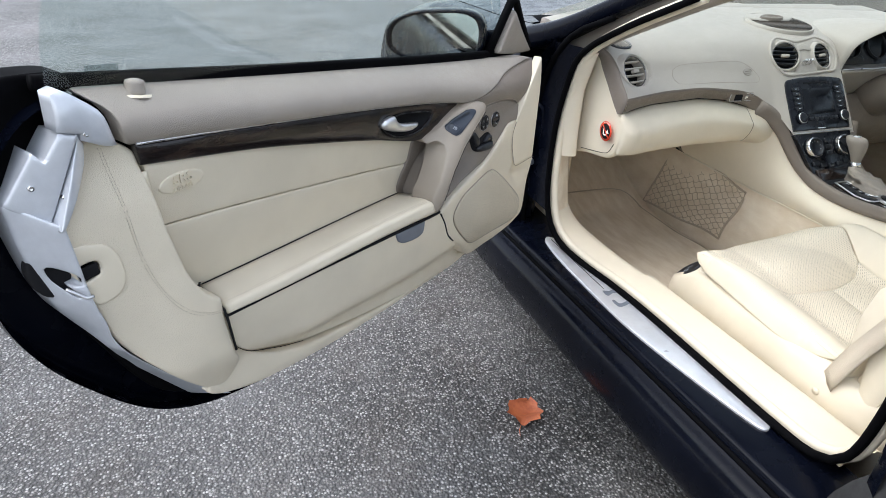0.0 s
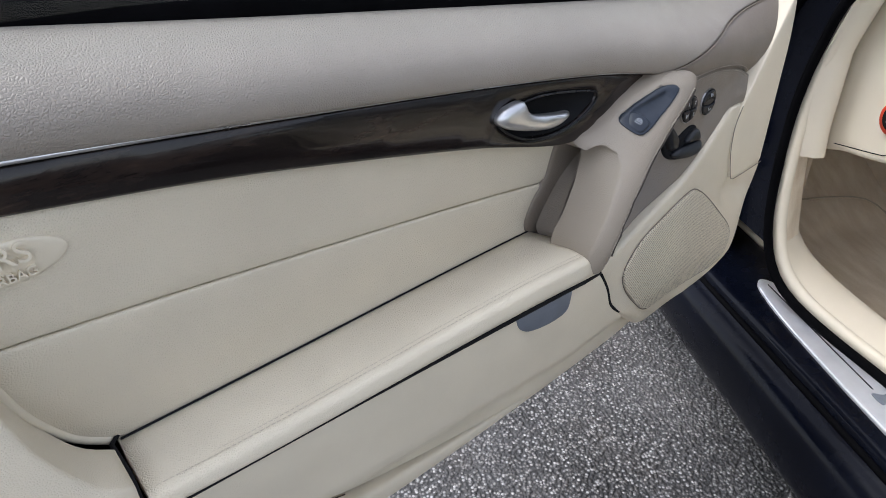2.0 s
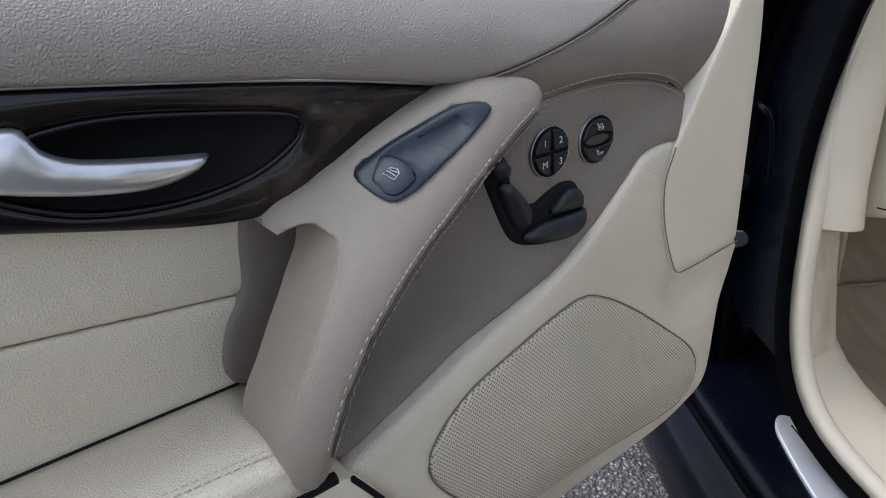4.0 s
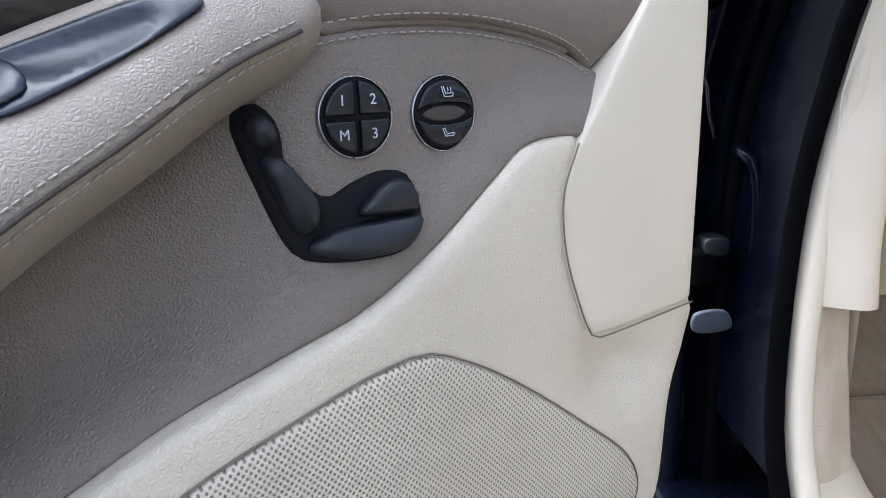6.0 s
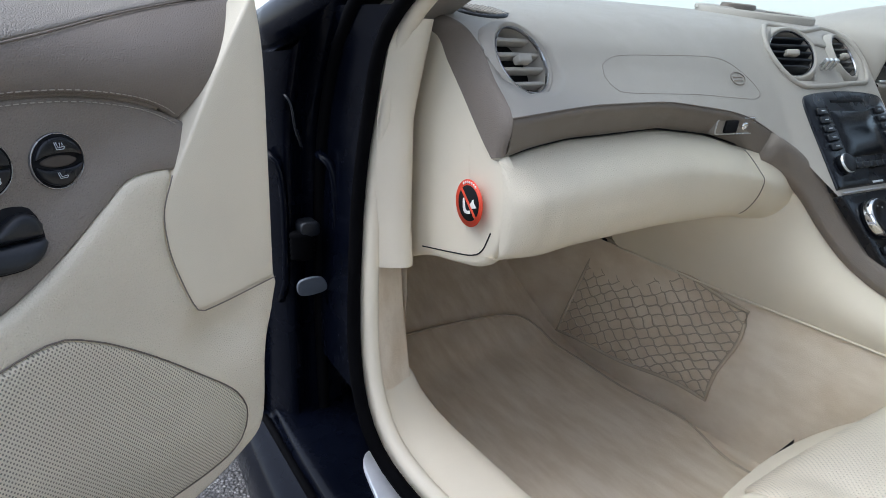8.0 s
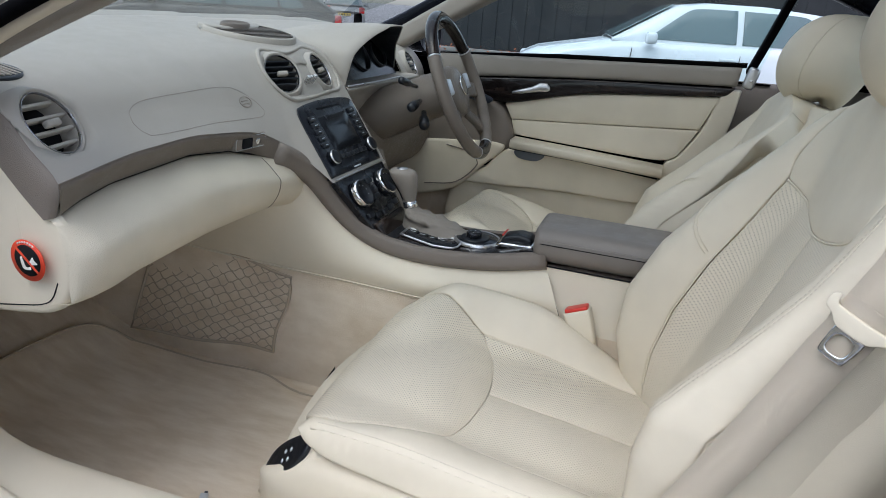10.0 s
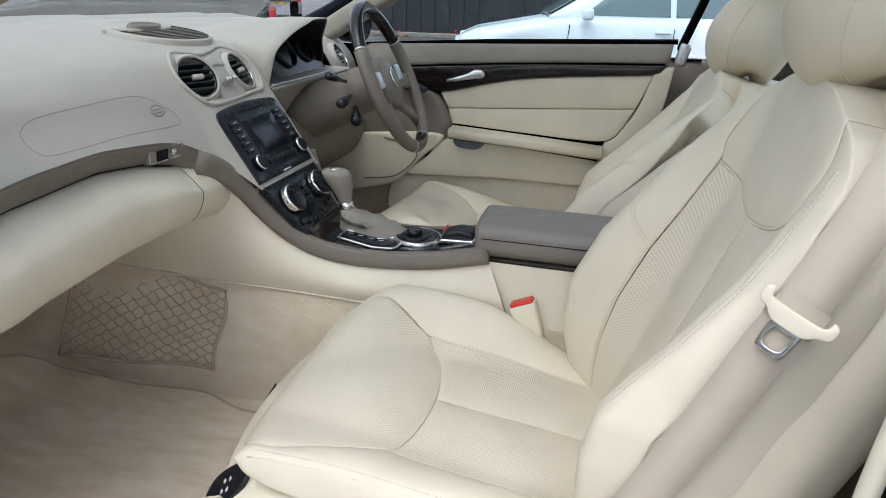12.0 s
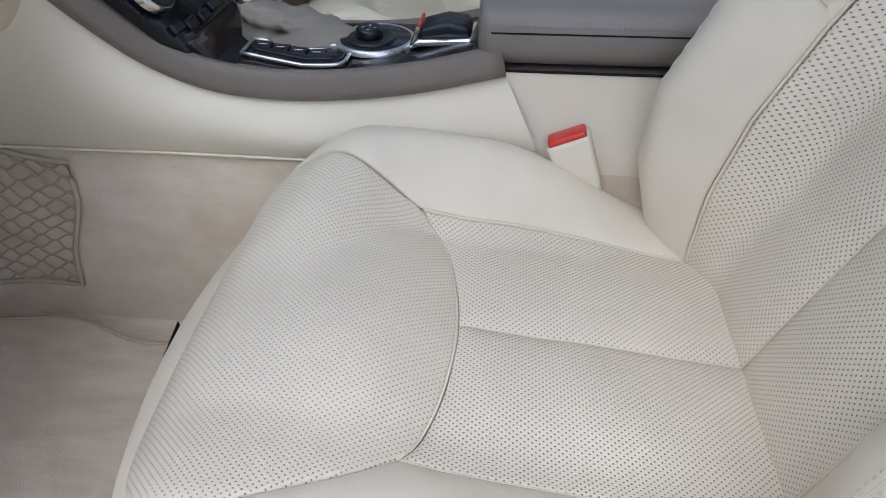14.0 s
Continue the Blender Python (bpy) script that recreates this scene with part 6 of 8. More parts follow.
    part("lid_seam", stitches([(MID - 0.0852, float(y), 0.668) for y in np.linspace(-0.64, -1.0, 6)], (-1, 0, 0)), taupe_light, con)
    part("lid_crease", tube([(MID - 0.0848, float(y), 0.660) for y in np.linspace(-0.634, -1.0, 8)], 0.0010, 6), gap_black, con)
    part("armrest_base", block(pose(MID, -0.87, 0.55), (0.15, 0.46, 0.12), 0.01), taupe, con, "taupe armrest base")
    part("armrest_gap", tube([(-0.046, -0.632, 0.650), (-0.052, -0.640, 0.625), (-0.0575, -0.652, 0.6125), (-0.059, -0.8, 0.6125), (-0.06, -1.0, 0.6135)], 0.0017, 6), gap_black, con)
    return con


build_console()

STACK = Matrix(((1, 0, 0, 0.0), (0, 0.561, -0.828, -0.108), (0, 0.828, 0.561, 0.868), (0, 0, 0, 1)))  # x across, y up the slope, z out of it


def stack(x, y, z=0.0):
    return STACK @ Vector((x, y, z))


def on_stack(x, y, h):
    return STACK @ Vector((x, y, 0.003 + h))


def build_radio():
    radio = thing("car_radio", stack(0, -0.09), "black car radio with a dark screen and rows of buttons", "car radio")
    face = [(-0.126, -0.004), (-0.110, 0.016), (0.0, 0.024), (0.108, 0.016), (0.122, -0.004), (0.114, -0.148), (-0.128, -0.148)]
    panel("fascia", face, on_stack, piano, radio, "glossy black fascia", r=0.004, thick=0.012, step=0.02, sharp=(5, 6))
    panel("screen", [(-0.062, -0.014), (0.064, -0.014), (0.064, -0.098), (-0.066, -0.098)], lambda x, y, h: stack(x, y, 0.0045 + h), screen_mat, radio, "dark unlit screen", r=0.002, thick=0.003, step=0.03, sharp=(0, 1, 2, 3))
    panel("disc_slot", [(-0.05, 0.006), (0.052, 0.006), (0.052, 0.001), (-0.05, 0.001)], lambda x, y, h: stack(x, y, 0.0040 + h), gap_black, radio, r=0.001, thick=0.002, step=0.03, sharp=(0, 1, 2, 3))
    for i in range(5):
        for s in (-1, 1):
            part("radio_button", block(STACK @ pose(s * 0.088 - (0.003 if s < 0 else 0), -0.016 - i * 0.0155, 0.005), (0.026, 0.0115, 0.006), 0.002), black_soft, radio)
            part("button_print", block(STACK @ pose(s * 0.088 - 0.003, -0.016 - i * 0.0155, 0.0083), (0.010, 0.0016, 0.0004), 0), legend, radio)
    for i in range(6):
        part("radio_button", block(STACK @ pose(-0.048 + i * 0.0205, -0.113, 0.005), (0.017, 0.0105, 0.006), 0.002), black_soft, radio)
    for x in (-0.089, 0.090):
        knob = part("radio_knob", turned(stack(x, -0.109, 0.002), STACK.to_3x3() @ Vector((0, 0, 1)), [(0, 0.0165), (0.012, 0.0155), (0.014, 0.013), (0.0135, 0.0)], 28), black_soft, radio, "round black radio knob")
        part("knob_ring", turned(stack(x, -0.109, 0.010), STACK.to_3x3() @ Vector((0, 0, 1)), [(0, 0.0168), (0.0025, 0.0166), (0.004, 0.0145)], 28, True), silver, knob)
    part("silver_strip", block(STACK @ pose(-0.006, -0.155, 0.004), (0.236, 0.003, 0.006), 0.001), silver, radio, "thin silver strip")
    part("strip_print", block(STACK @ pose(-0.01, -0.1435, 0.0042), (0.032, 0.0035, 0.0008), 0), legend, radio)


def build_climate():
    cl = thing("climate_panel", stack(0, -0.21), "black climate panel with two silver ringed dials", "climate control")
    panel("panel", [(-0.127, -0.1575), (0.111, -0.1575), (0.085, -0.288), (-0.084, -0.288)], on_stack, piano, cl, "glossy black panel", r=0.003, thick=0.012, step=0.02, sharp=(0, 1, 2, 3))
    axis = STACK.to_3x3() @ Vector((0, 0, 1))
    for x in (-0.068, 0.058):
        dial = part("dial", turned(stack(x, -0.205, 0.002), axis, [(0, 0.032), (0.016, 0.031), (0.020, 0.029), (0.0195, 0.024), (0.014, 0.0235), (0.014, 0.0)], 36), black_soft, cl, "large temperature dial")
        part("dial_ring", turned(stack(x, -0.205, 0.008), axis, [(0, 0.0325), (0.008, 0.0322), (0.0125, 0.030), (0.013, 0.026), (0.010, 0.0242)], 40, True), chrome, dial, "bright silver ring")
        for k in range(7):
            a = radians(-20 + k * 37)
            part("dial_print", block(Matrix.Translation(stack(x + 0.019 * math.cos(a), -0.205 + 0.019 * math.sin(a), 0.0165)) @ STACK.to_3x3().to_4x4(), (0.0025, 0.0025, 0.0004), 0), legend, dial)
    for i, (x, y) in enumerate(((-0.005, -0.185), (-0.005, -0.205), (-0.005, -0.225), (-0.07, -0.256), (-0.04, -0.262), (-0.005, -0.265), (0.03, -0.262), (0.06, -0.256))):
        part("climate_button", block(STACK @ pose(x, y, 0.006), (0.024, 0.014, 0.008), 0.003), black_soft, cl)
    panel("ashtray_lid", [(-0.074, -0.275), (0.078, -0.275), (0.075, -0.335), (-0.066, -0.335)], lambda x, y, h: stack(x, y, 0.010 + h), wood, cl, "dark burl wood ashtray lid", r=0.004, thick=0.012, step=0.02, sharp=(0, 1, 2, 3))


build_radio()
build_climate()


def build_gear():
    gear = thing("gear_lever", (0.03, -0.33, 0.60), "taupe leather gear lever with a silver collar and boot", "gear lever")
    boot = [[(0.040 - 0.010 * ease(z, 0.62, 0.66) + rx * math.cos(a), y + ry * math.sin(a), z + fold * math.sin(5 * a + 2 * k) + 0.3 * fold * math.sin(11 * a + k)) for a in np.linspace(0, 2 * math.pi, 60, endpoint=False)] for k, (rx, ry, y, z, fold) in enumerate(curve([(0.042, 0.086, -0.374, 0.608, 0.0), (0.041, 0.084, -0.372, 0.614, 0.001), (0.037, 0.070, -0.362, 0.628, 0.003), (0.035, 0.050, -0.345, 0.643, 0.004), (0.024, 0.030, -0.325, 0.651, 0.003), (0.016, 0.018, -0.312, 0.662, 0.001)], 3))]
    part("boot", loft(boot), boot_leather, gear, "soft creased taupe leather boot")
    part("boot_frame", tube([(0.040 + 0.044 * math.cos(a), -0.374 + 0.088 * math.sin(a), 0.609) for a in np.linspace(0, 2 * math.pi, 40, endpoint=False)], 0.003, 6, True), rim_metal, gear, "thin frame round the boot")
    part("collar", turned((0.03, -0.311, 0.658), (0, 0.20, 1), [(0, 0.0155), (0.006, 0.0165), (0.016, 0.0165), (0.019, 0.013)], 24), chrome, gear, "chrome collar")
    knob = [[(0.03 + rx * math.cos(a), y + ry * math.sin(a), z) for a in np.linspace(0, 2 * math.pi, 24, endpoint=False)] for rx, ry, y, z in curve([(0.012, 0.013, -0.307, 0.674), (0.016, 0.018, -0.304, 0.690), (0.022, 0.026, -0.298, 0.712), (0.0265, 0.032, -0.291, 0.730), (0.0255, 0.032, -0.287, 0.742), (0.016, 0.022, -0.286, 0.7485), (0.001, 0.001, -0.286, 0.749)], 3)]
    part("knob", loft(knob), boot_leather, gear, "taupe leather knob")
    part("knob_cap", turned((0.03, -0.285, 0.7475), (0, 0.1, 1), [(0, 0.013), (0.003, 0.012), (0.0042, 0.0)], 20), silver, gear, "silver knob cap")
    # black strip stands in for the shadowed slot before the lever
    part("gate_dark_strip", loft([[(0.03 + x, y, z) for x in np.linspace(-0.016, 0.016, 5)] for y, z in curve([(-0.235, 0.728), (-0.262, 0.718), (-0.283, 0.700), (-0.295, 0.678)], 4)], False), gap_black, gear, "black strip drawn for the shadowed gap before the lever")


build_gear()


def deck_z(y):
    return float(np.interp(-y, [0.29, 0.40, 0.53, 0.65], [0.618, 0.606, 0.613, 0.634]))


def build_switches():
    sw = thing("console_switch_panel", (0.02, -0.47, 0.60), "glossy dark wood console panel with silver framed switches", "switch panel")
    def on(x, y, h):
        return Vector((x, y, deck_z(y) + h))
    def lift(k):
        return lambda x, y, h: on(x, y, k + h)
    panel("tray", [(-0.066, -0.315), (-0.066, -0.42), (-0.062, -0.53), (-0.052, -0.628), (0.096, -0.628), (0.106, -0.53), (0.110, -0.42), (0.110, -0.315)], on, wood, sw, "glossy dark burl wood tray", r=0.003, thick=0.02, step=0.02, sharp=(0, 3, 4, 7))
    bar = [(-0.040, -0.322), (-0.050, -0.40), (-0.050, -0.440), (-0.028, -0.446), (0.004, -0.440), (0.002, -0.322)]
    panel("key_bar", bar, lift(0.004), piano, sw, "glossy black key bar", r=0.002, thick=0.008, step=0.02, sharp=(0, 2, 4, 5))
    for i in range(4):
        part("key", block(pose(-0.012 - i * 0.002, -0.336 - i * 0.024, deck_z(-0.336 - i * 0.024) + 0.0045), (0.020, 0.021, 0.003), 0.001), black_soft, sw)
        part("key_print", block(pose(-0.012 - i * 0.002, -0.336 - i * 0.024, deck_z(-0.336 - i * 0.024) + 0.0064), (0.003, 0.011, 0.0004), 0), legend, sw)
    panel("blank_key", [(-0.030, -0.330), (-0.040, -0.40), (-0.040, -0.432), (-0.026, -0.434), (-0.026, -0.40), (-0.019, -0.330)], lift(0.0065), black_soft, sw, r=0.001, thick=0.004, step=0.02, sharp=(0, 2, 3, 5))
    part("key_trim", tube([on(x, y, 0.004) for x, y in curve([(-0.043, -0.318), (-0.0545, -0.40), (-0.054, -0.446), (-0.028, -0.452), (0.006, -0.446), (0.005, -0.318)], 0.012, True, (0, 5))], 0.0027, 8, True), silver, sw, "silver frame round the keys")
    c = on(0.024, -0.478, 0.0)
    dial = part("controller", turned(c, (0, 0, 1), [(0, 0.050), (0.006, 0.049), (0.008, 0.046), (0.008, 0.0)], 40), piano, sw, "round black controller base")
    part("controller_ring", turned(c + Vector((0, 0, 0.001)), (0, 0, 1), [(0, 0.0535), (0.006, 0.053), (0.008, 0.050), (0.007, 0.0475)], 40, True), silver, dial, "silver controller ring")
    part("controller_step", turned(c + Vector((-0.006, 0.004, 0.006)), (0, 0, 1), [(0, 0.033), (0.005, 0.032), (0.006, 0.030), (0.006, 0.0)], 36), black_soft, dial)
    knob = part("controller_knob", turned(c + Vector((-0.008, 0.006, 0.010)), (0, 0, 1), [(0, 0.0185), (0.012, 0.0175), (0.015, 0.015), (0.014, 0.012), (0.0135, 0.0)], 28), piano, dial, "black rotary knob")
    for a in range(4):
        part("knob_print", block(Matrix.Translation(c + Vector((-0.008 + 0.008 * math.cos(a * 1.571), 0.006 + 0.008 * math.sin(a * 1.571), 0.0238))), (0.003, 0.003, 0.0004), 0), legend, dial)
    z = deck_z(-0.575)
    roof = part("roof_switch", loft([[(0.026 + a, y, z + h + b * k) for a, b in soft_box(0.048, 0.020, 0.006, 3)] for y, h, k in ((-0.538, 0.006, 0.5), (-0.545, 0.010, 0.9), (-0.575, 0.017, 1.0), (-0.60, 0.013, 1.0), (-0.606, 0.010, 0.6))]), black_soft, sw, "black roof lever in a silver cradle")
    part("cradle", loft([[(0.026 + a, y, z + h + b) for a, b in soft_box(0.064, 0.010, 0.004)] for y, h in ((-0.528, -0.004), (-0.54, 0.001), (-0.60, 0.004), (-0.616, 0.006))]), chrome, roof, "silver cradle")
    part("warning_line", block(pose(0.026, -0.5405, z + 0.021, -14), (0.044, 0.004, 0.003), 0.001), red, roof)


build_switches()


def build_wheel():
    c = Vector((0.380, -0.300, 0.905))
    n = Vector((0.08, -0.91, 0.40)).normalized()
    side = Vector((0.91, 0.08, 0)).normalized()
    top = n.cross(side)
    if top.z < 0:
        top = -top
    wh = thing("steering_wheel", c, "two-tone wood and taupe leather steering wheel", "steering wheel")
    R = 0.185
    def arc(a0, a1, r):
        return tube([c + side * (R * math.cos(radians(a))) + top * (R * math.sin(radians(a))) for a in np.linspace(a0, a1, 26)], r, 14)
    part("wood_rim", arc(28, 152, 0.0165), wood, wh, "glossy dark wood rim")
    part("rim_highlight", arc(118, 152, 0.0168), wood, wh)
    part("leather_rim", arc(152, 250, 0.0165), taupe, wh, "taupe leather rim")
    part("leather_rim", arc(-70, 28, 0.0165), taupe, wh, "taupe leather rim")
    part("wood_foot", arc(250, 290, 0.0165), wood, wh, "glossy dark wood rim")
    for a in (28, 152, 250, 290):
        p = c + side * (R * math.cos(radians(a))) + top * (R * math.sin(radians(a)))
        d = -side * math.sin(radians(a)) + top * math.cos(radians(a))
        part("rim_band", turned(p - d * 0.002, d, [(0, 0.0172), (0.004, 0.0172)], 16), silver, wh)
    hub = [[c - n * 0.03 + n * d + side * (w * k * math.cos(a)) + top * (h * k * math.sin(a) - 0.008) for a in np.linspace(0, 2 * math.pi, 28, endpoint=False)] for d, k, w, h in ((-0.02, 0.95, 0.075, 0.068), (0.01, 1.0, 0.078, 0.07), (0.026, 0.9, 0.078, 0.07), (0.034, 0.6, 0.078, 0.07), (0.037, 0.02, 0.078, 0.07))]
    boss = part("airbag_cover", loft(hub), taupe, wh, "taupe airbag cover")
    part("emblem", turned(c + n * 0.006, n, [(0, 0.026), (0.003, 0.026), (0.003, 0.023), (0.0015, 0.0)], 28), chrome, boss, "round chrome emblem")
    for a in (-8, 188, 232, 308):
        d = side * math.cos(radians(a)) + top * math.sin(radians(a))
        w = n.cross(d)
        part("spoke", loft([[c + d * r - n * (0.022 - 0.012 * (r > 0.1)) + w * (x * 1.0) + n * y for x, y in soft_box(0.042 if abs(a) < 20 or a == 188 else 0.03, 0.018, 0.007)] for r in (0.055, 0.10, 0.14, 0.178)]), taupe, wh, "taupe spoke")
    for s in (-1, 1):
        part("thumb_keys", block(Matrix.Translation(c + side * (s * 0.098) - n * 0.004 + top * 0.008) @ pose(0, 0, 0, -24), (0.032, 0.01, 0.042), 0.006), silver_paint, wh, "silver thumb keys")
    part("column", turned(c - n * 0.03, -n, [(0.0, 0.055), (0.02, 0.058), (0.10, 0.062), (0.22, 0.07), (0.30, 0.07)], 24), taupe, wh, "taupe column shroud")
    for p, q, r in (((0.30, -0.215, 0.865), (0.19, -0.235, 0.862), 0.009), ((0.31, -0.225, 0.835), (0.225, -0.26, 0.815), 0.010), ((0.31, -0.20, 0.90), (0.20, -0.20, 0.925), 0.007)):
        p, q = Vector(p), Vector(q)
        part("stalk", turned(p, q - p, [(0.0, r * 0.7), ((q - p).length * 0.45, r * 0.8), ((q - p).length * 0.55, r * 1.3), ((q - p).length * 0.95, r * 1.35), ((q - p).length, r * 0.8)], 14), black_soft, wh, "black column stalk")


build_wheel()


# ---- seats ----
SEAT_X = -0.347


def cushion_z(x, y):
    X = x - SEAT_X
    z = 0.452 + 0.026 * ease(y, -0.80, -0.50) - 0.06 * ease(y, -0.42, -0.32) ** 2 - 0.018 * ease(-y, 0.74, 0.92)
    inner = 0.084 * ease(X, -0.02 + 0.14 * ease(-y, 0.42, 0.57), 0.222) * ease(-y, 0.33, 0.50) * (1 - 0.80 * ease(-y, 0.64, 0.86))
    outer = 0.040 * ease(-X, 0.13, 0.24) * ease(-y, 0.34, 0.44)
    fall = 0.075 * ease(X, 0.222, 0.255) ** 2 + 0.05 * ease(-X, 0.25, 0.282) ** 2
    crown = 0.006 * math.cos(min(1.0, abs(abs(X) - 0.075) / 0.08) * math.pi / 2) * ease(-y, 0.60, 0.64)
    dome = 0.028 * math.cos(min(1.0, abs(X - 0.01) / 0.22) * math.pi / 2) * math.sin(math.pi * min(1.0, max(0.0, (-y - 0.33) / 0.29)))
    return z + inner + outer - fall + crown + dome


INNER_WING = [(-0.06, 0.01), (0.035, 0.080), (0.12, 0.126), (0.215, 0.150), (0.32, 0.141), (0.39, 0.113), (0.46, 0.088), (0.55, 0.038), (0.64, -0.012)]
OUTER_WING = [(-0.02, 0.02), (0.10, 0.068), (0.18, 0.096), (0.25, 0.106), (0.30, 0.090), (0.36, 0.066), (0.43, 0.043), (0.50, 0.020), (0.57, 0.0)]


def back_face(x, s):
    """Height s up the backrest from its foot; the face leans back and its wings stand forward."""
    X = x - SEAT_X
    if X > 0:
        wing = along(INNER_WING, s) * ease(X, 0.10, 0.205) - 0.055 * ease(X, 0.222, 0.256) ** 2
    else:
        wing = along(OUTER_WING, s) * ease(-X, 0.12, 0.235) - 0.055 * ease(-X, 0.252, 0.285) ** 2
    y = float(np.interp(s, [0.0, 0.1, 0.2, 0.32, 0.44, 0.55, 0.66], [-0.905, -0.935, -0.968, -1.008, -1.045, -1.072, -1.090]))
    crown = 0.006 * math.cos(min(1.0, abs(abs(X) - 0.07) / 0.075) * math.pi / 2) * (1 - ease(s, 0.38, 0.45))
    return y + wing + crown


def build_seat():
    seat = thing("bucket_seat", (SEAT_X, -0.65, 0.262), "cream perforated leather sports seat with smooth bolsters", "car seat", "front seats")
    cx = SEAT_X

    def on(x, y, h):
        d = 0.004
        n = Vector(((cushion_z(x - d, y) - cushion_z(x + d, y)) / (2 * d), (cushion_z(x, y - d) - cushion_z(x, y + d)) / (2 * d), 1.0)).normalized()
        return Vector((x, y, cushion_z(x, y))) + n * h

    oval = [(cx + x, y) for x, y in ((0.149, -0.565), (0.11, -0.597), (0.045, -0.615), (-0.02, -0.621), (-0.09, -0.615), (-0.14, -0.602), (-0.167, -0.588), (-0.195, -0.550), (-0.222, -0.495), (-0.240, -0.448), (-0.230, -0.400), (-0.18, -0.362), (-0.10, -0.338), (0.0, -0.330), (0.11, -0.336), (0.168, -0.350), (0.198, -0.384), (0.201, -0.42), (0.190, -0.446), (0.165, -0.50), (0.155, -0.54))]
    panel("thigh_cushion", oval, on, perf_thigh, seat, "perforated cream leather thigh pad", r=0.0035, thick=0.05, step=0.011, bulge=0.012, wide=0.10)
    mids = {1: [(0.1565, -0.915), (0.1555, -0.80), (0.1525, -0.66), (0.1490, -0.5675), (0.11, -0.599), (0.045, -0.617)], -1: [(0.1695, -0.915), (0.1755, -0.80), (0.1715, -0.66), (0.167, -0.5905), (0.14, -0.604), (0.09, -0.617), (0.03, -0.6225)]}
    bols = {1: [(0.1505, -0.566), (0.1565, -0.541), (0.1665, -0.501), (0.1915, -0.447), (0.2025, -0.421), (0.200, -0.386), (0.222, -0.405), (0.249, -0.50), (0.252, -0.64), (0.246, -0.76), (0.228, -0.86), (0.20, -0.915), (0.158, -0.915), (0.157, -0.80), (0.154, -0.66)],
            -1: [(0.1685, -0.589), (0.1965, -0.551), (0.2235, -0.496), (0.2415, -0.449), (0.2320, -0.401), (0.255, -0.392), (0.272, -0.42), (0.279, -0.50), (0.281, -0.64), (0.278, -0.76), (0.262, -0.86), (0.23, -0.915), (0.171, -0.915), (0.177, -0.80), (0.173, -0.66)]}
    for s in (1, -1):
        mid = [(cx + s * x, y) for x, y in [(0.0008, -0.6225), (0.0008, -0.75), (0.0008, -0.915)] + mids[s]]
        panel("seat_centre", mid, on, perf_cushion, seat, "perforated cream leather seat centre", r=0.003, thick=0.05, step=0.012, bulge=0.004, wide=0.05, sharp=(0, 2, 3, 6))
        panel("side_bolster", [(cx + s * x, y) for x, y in bols[s]], on, cream_soft, seat, "smooth cream leather bolster", r=0.003, thick=0.08, step=0.010, bulge=0.004, wide=0.03, sharp=(0, 5, 12) if s > 0 else (0, 4, 12))
    # seams that catch the shade
    part("piping", tube([on(x, y, -0.0022) for x, y in curve(oval[:7], 0.01)], 0.0016, 6), cream_vinyl, seat)
    for s in (1, -1):
        part("piping", tube([on(cx + s * (x + 0.0008), y, -0.0018) for x, y in curve(mids[s][:4], 0.01)], 0.0016, 6), cream_vinyl, seat)
    part("bolster_seam", tube([on(cx - 0.262, y, 0.0012) for y in np.linspace(-0.42, -0.87, 18)], 0.0014, 6), cream_vinyl, seat)
    part("stitching", stitches([on(cx - 0.256, y, 0.0035) for y in np.linspace(-0.43, -0.86, 16)], UP, 0.0030, 0.0030, 0.0004, 0.0004), seat_thread, seat)

    # plinth, with its rounded front and the outer side cover
    def plinth(z, grow):
        pts = [(0.215, -0.345), (0.0, -0.312), (-0.215, -0.345), (-0.248, -0.42), (-0.255, -0.70), (-0.25, -0.95), (0.24, -0.95), (0.24, -0.42)]
        return [(cx + x * grow, -0.62 + (y + 0.62) * grow, z - max(0.0, z - 0.36) * 0.6 * ease(-y, 0.48, 0.62)) for x, y in curve(pts, 5, True)]
    part("seat_base", loft([plinth(z, g) for z, g in ((0.263, 0.92), (0.30, 0.97), (0.38, 1.0), (0.42, 1.0), (0.440, 0.97), (0.448, 0.85))]), cream_soft, seat, "cream moulded seat base")
    cover = loft([[(cx - 0.242 - w, y, z) for w, z in [(a, 0.27 + (b - 0.27) * (1 - 1.15 * max(0.0, y + 0.415) / 0.19 * 0.30 * 2.2)) for a, b in curve([(0.0, 0.27), (0.035 * k, 0.29), (0.045 * k, 0.36), (0.042 * k, 0.42), (0.030 * k, 0.452), (-0.004, 0.464), (-0.05, 0.462)], 4)]] for y, k in ((-0.315, 0.05), (-0.33, 0.5), (-0.36, 0.85), (-0.42, 1.0), (-0.70, 1.0), (-0.80, 1.25), (-0.90, 1.35), (-1.0, 1.2), (-1.03, 0.4))], False)
    part("side_cover", cover, cream_soft, seat, "cream moulded side cover")
    part("cover_plug", turned((cx - 0.300, -0.86, 0.40), (-1, 0, 0.1), [(0, 0.009), (0.002, 0.0085), (0.0025, 0.0)], 20), cream_vinyl, seat)
    nrm = Vector((-0.5, 0.62, 0.6)).normalized()
    hub = Vector((-0.588, -0.376, 0.426))
    ax = Vector((0.62, 0.5, 0.0)).normalized()
    ay = nrm.cross(ax)
    if ay.z < 0:
        ay = -ay
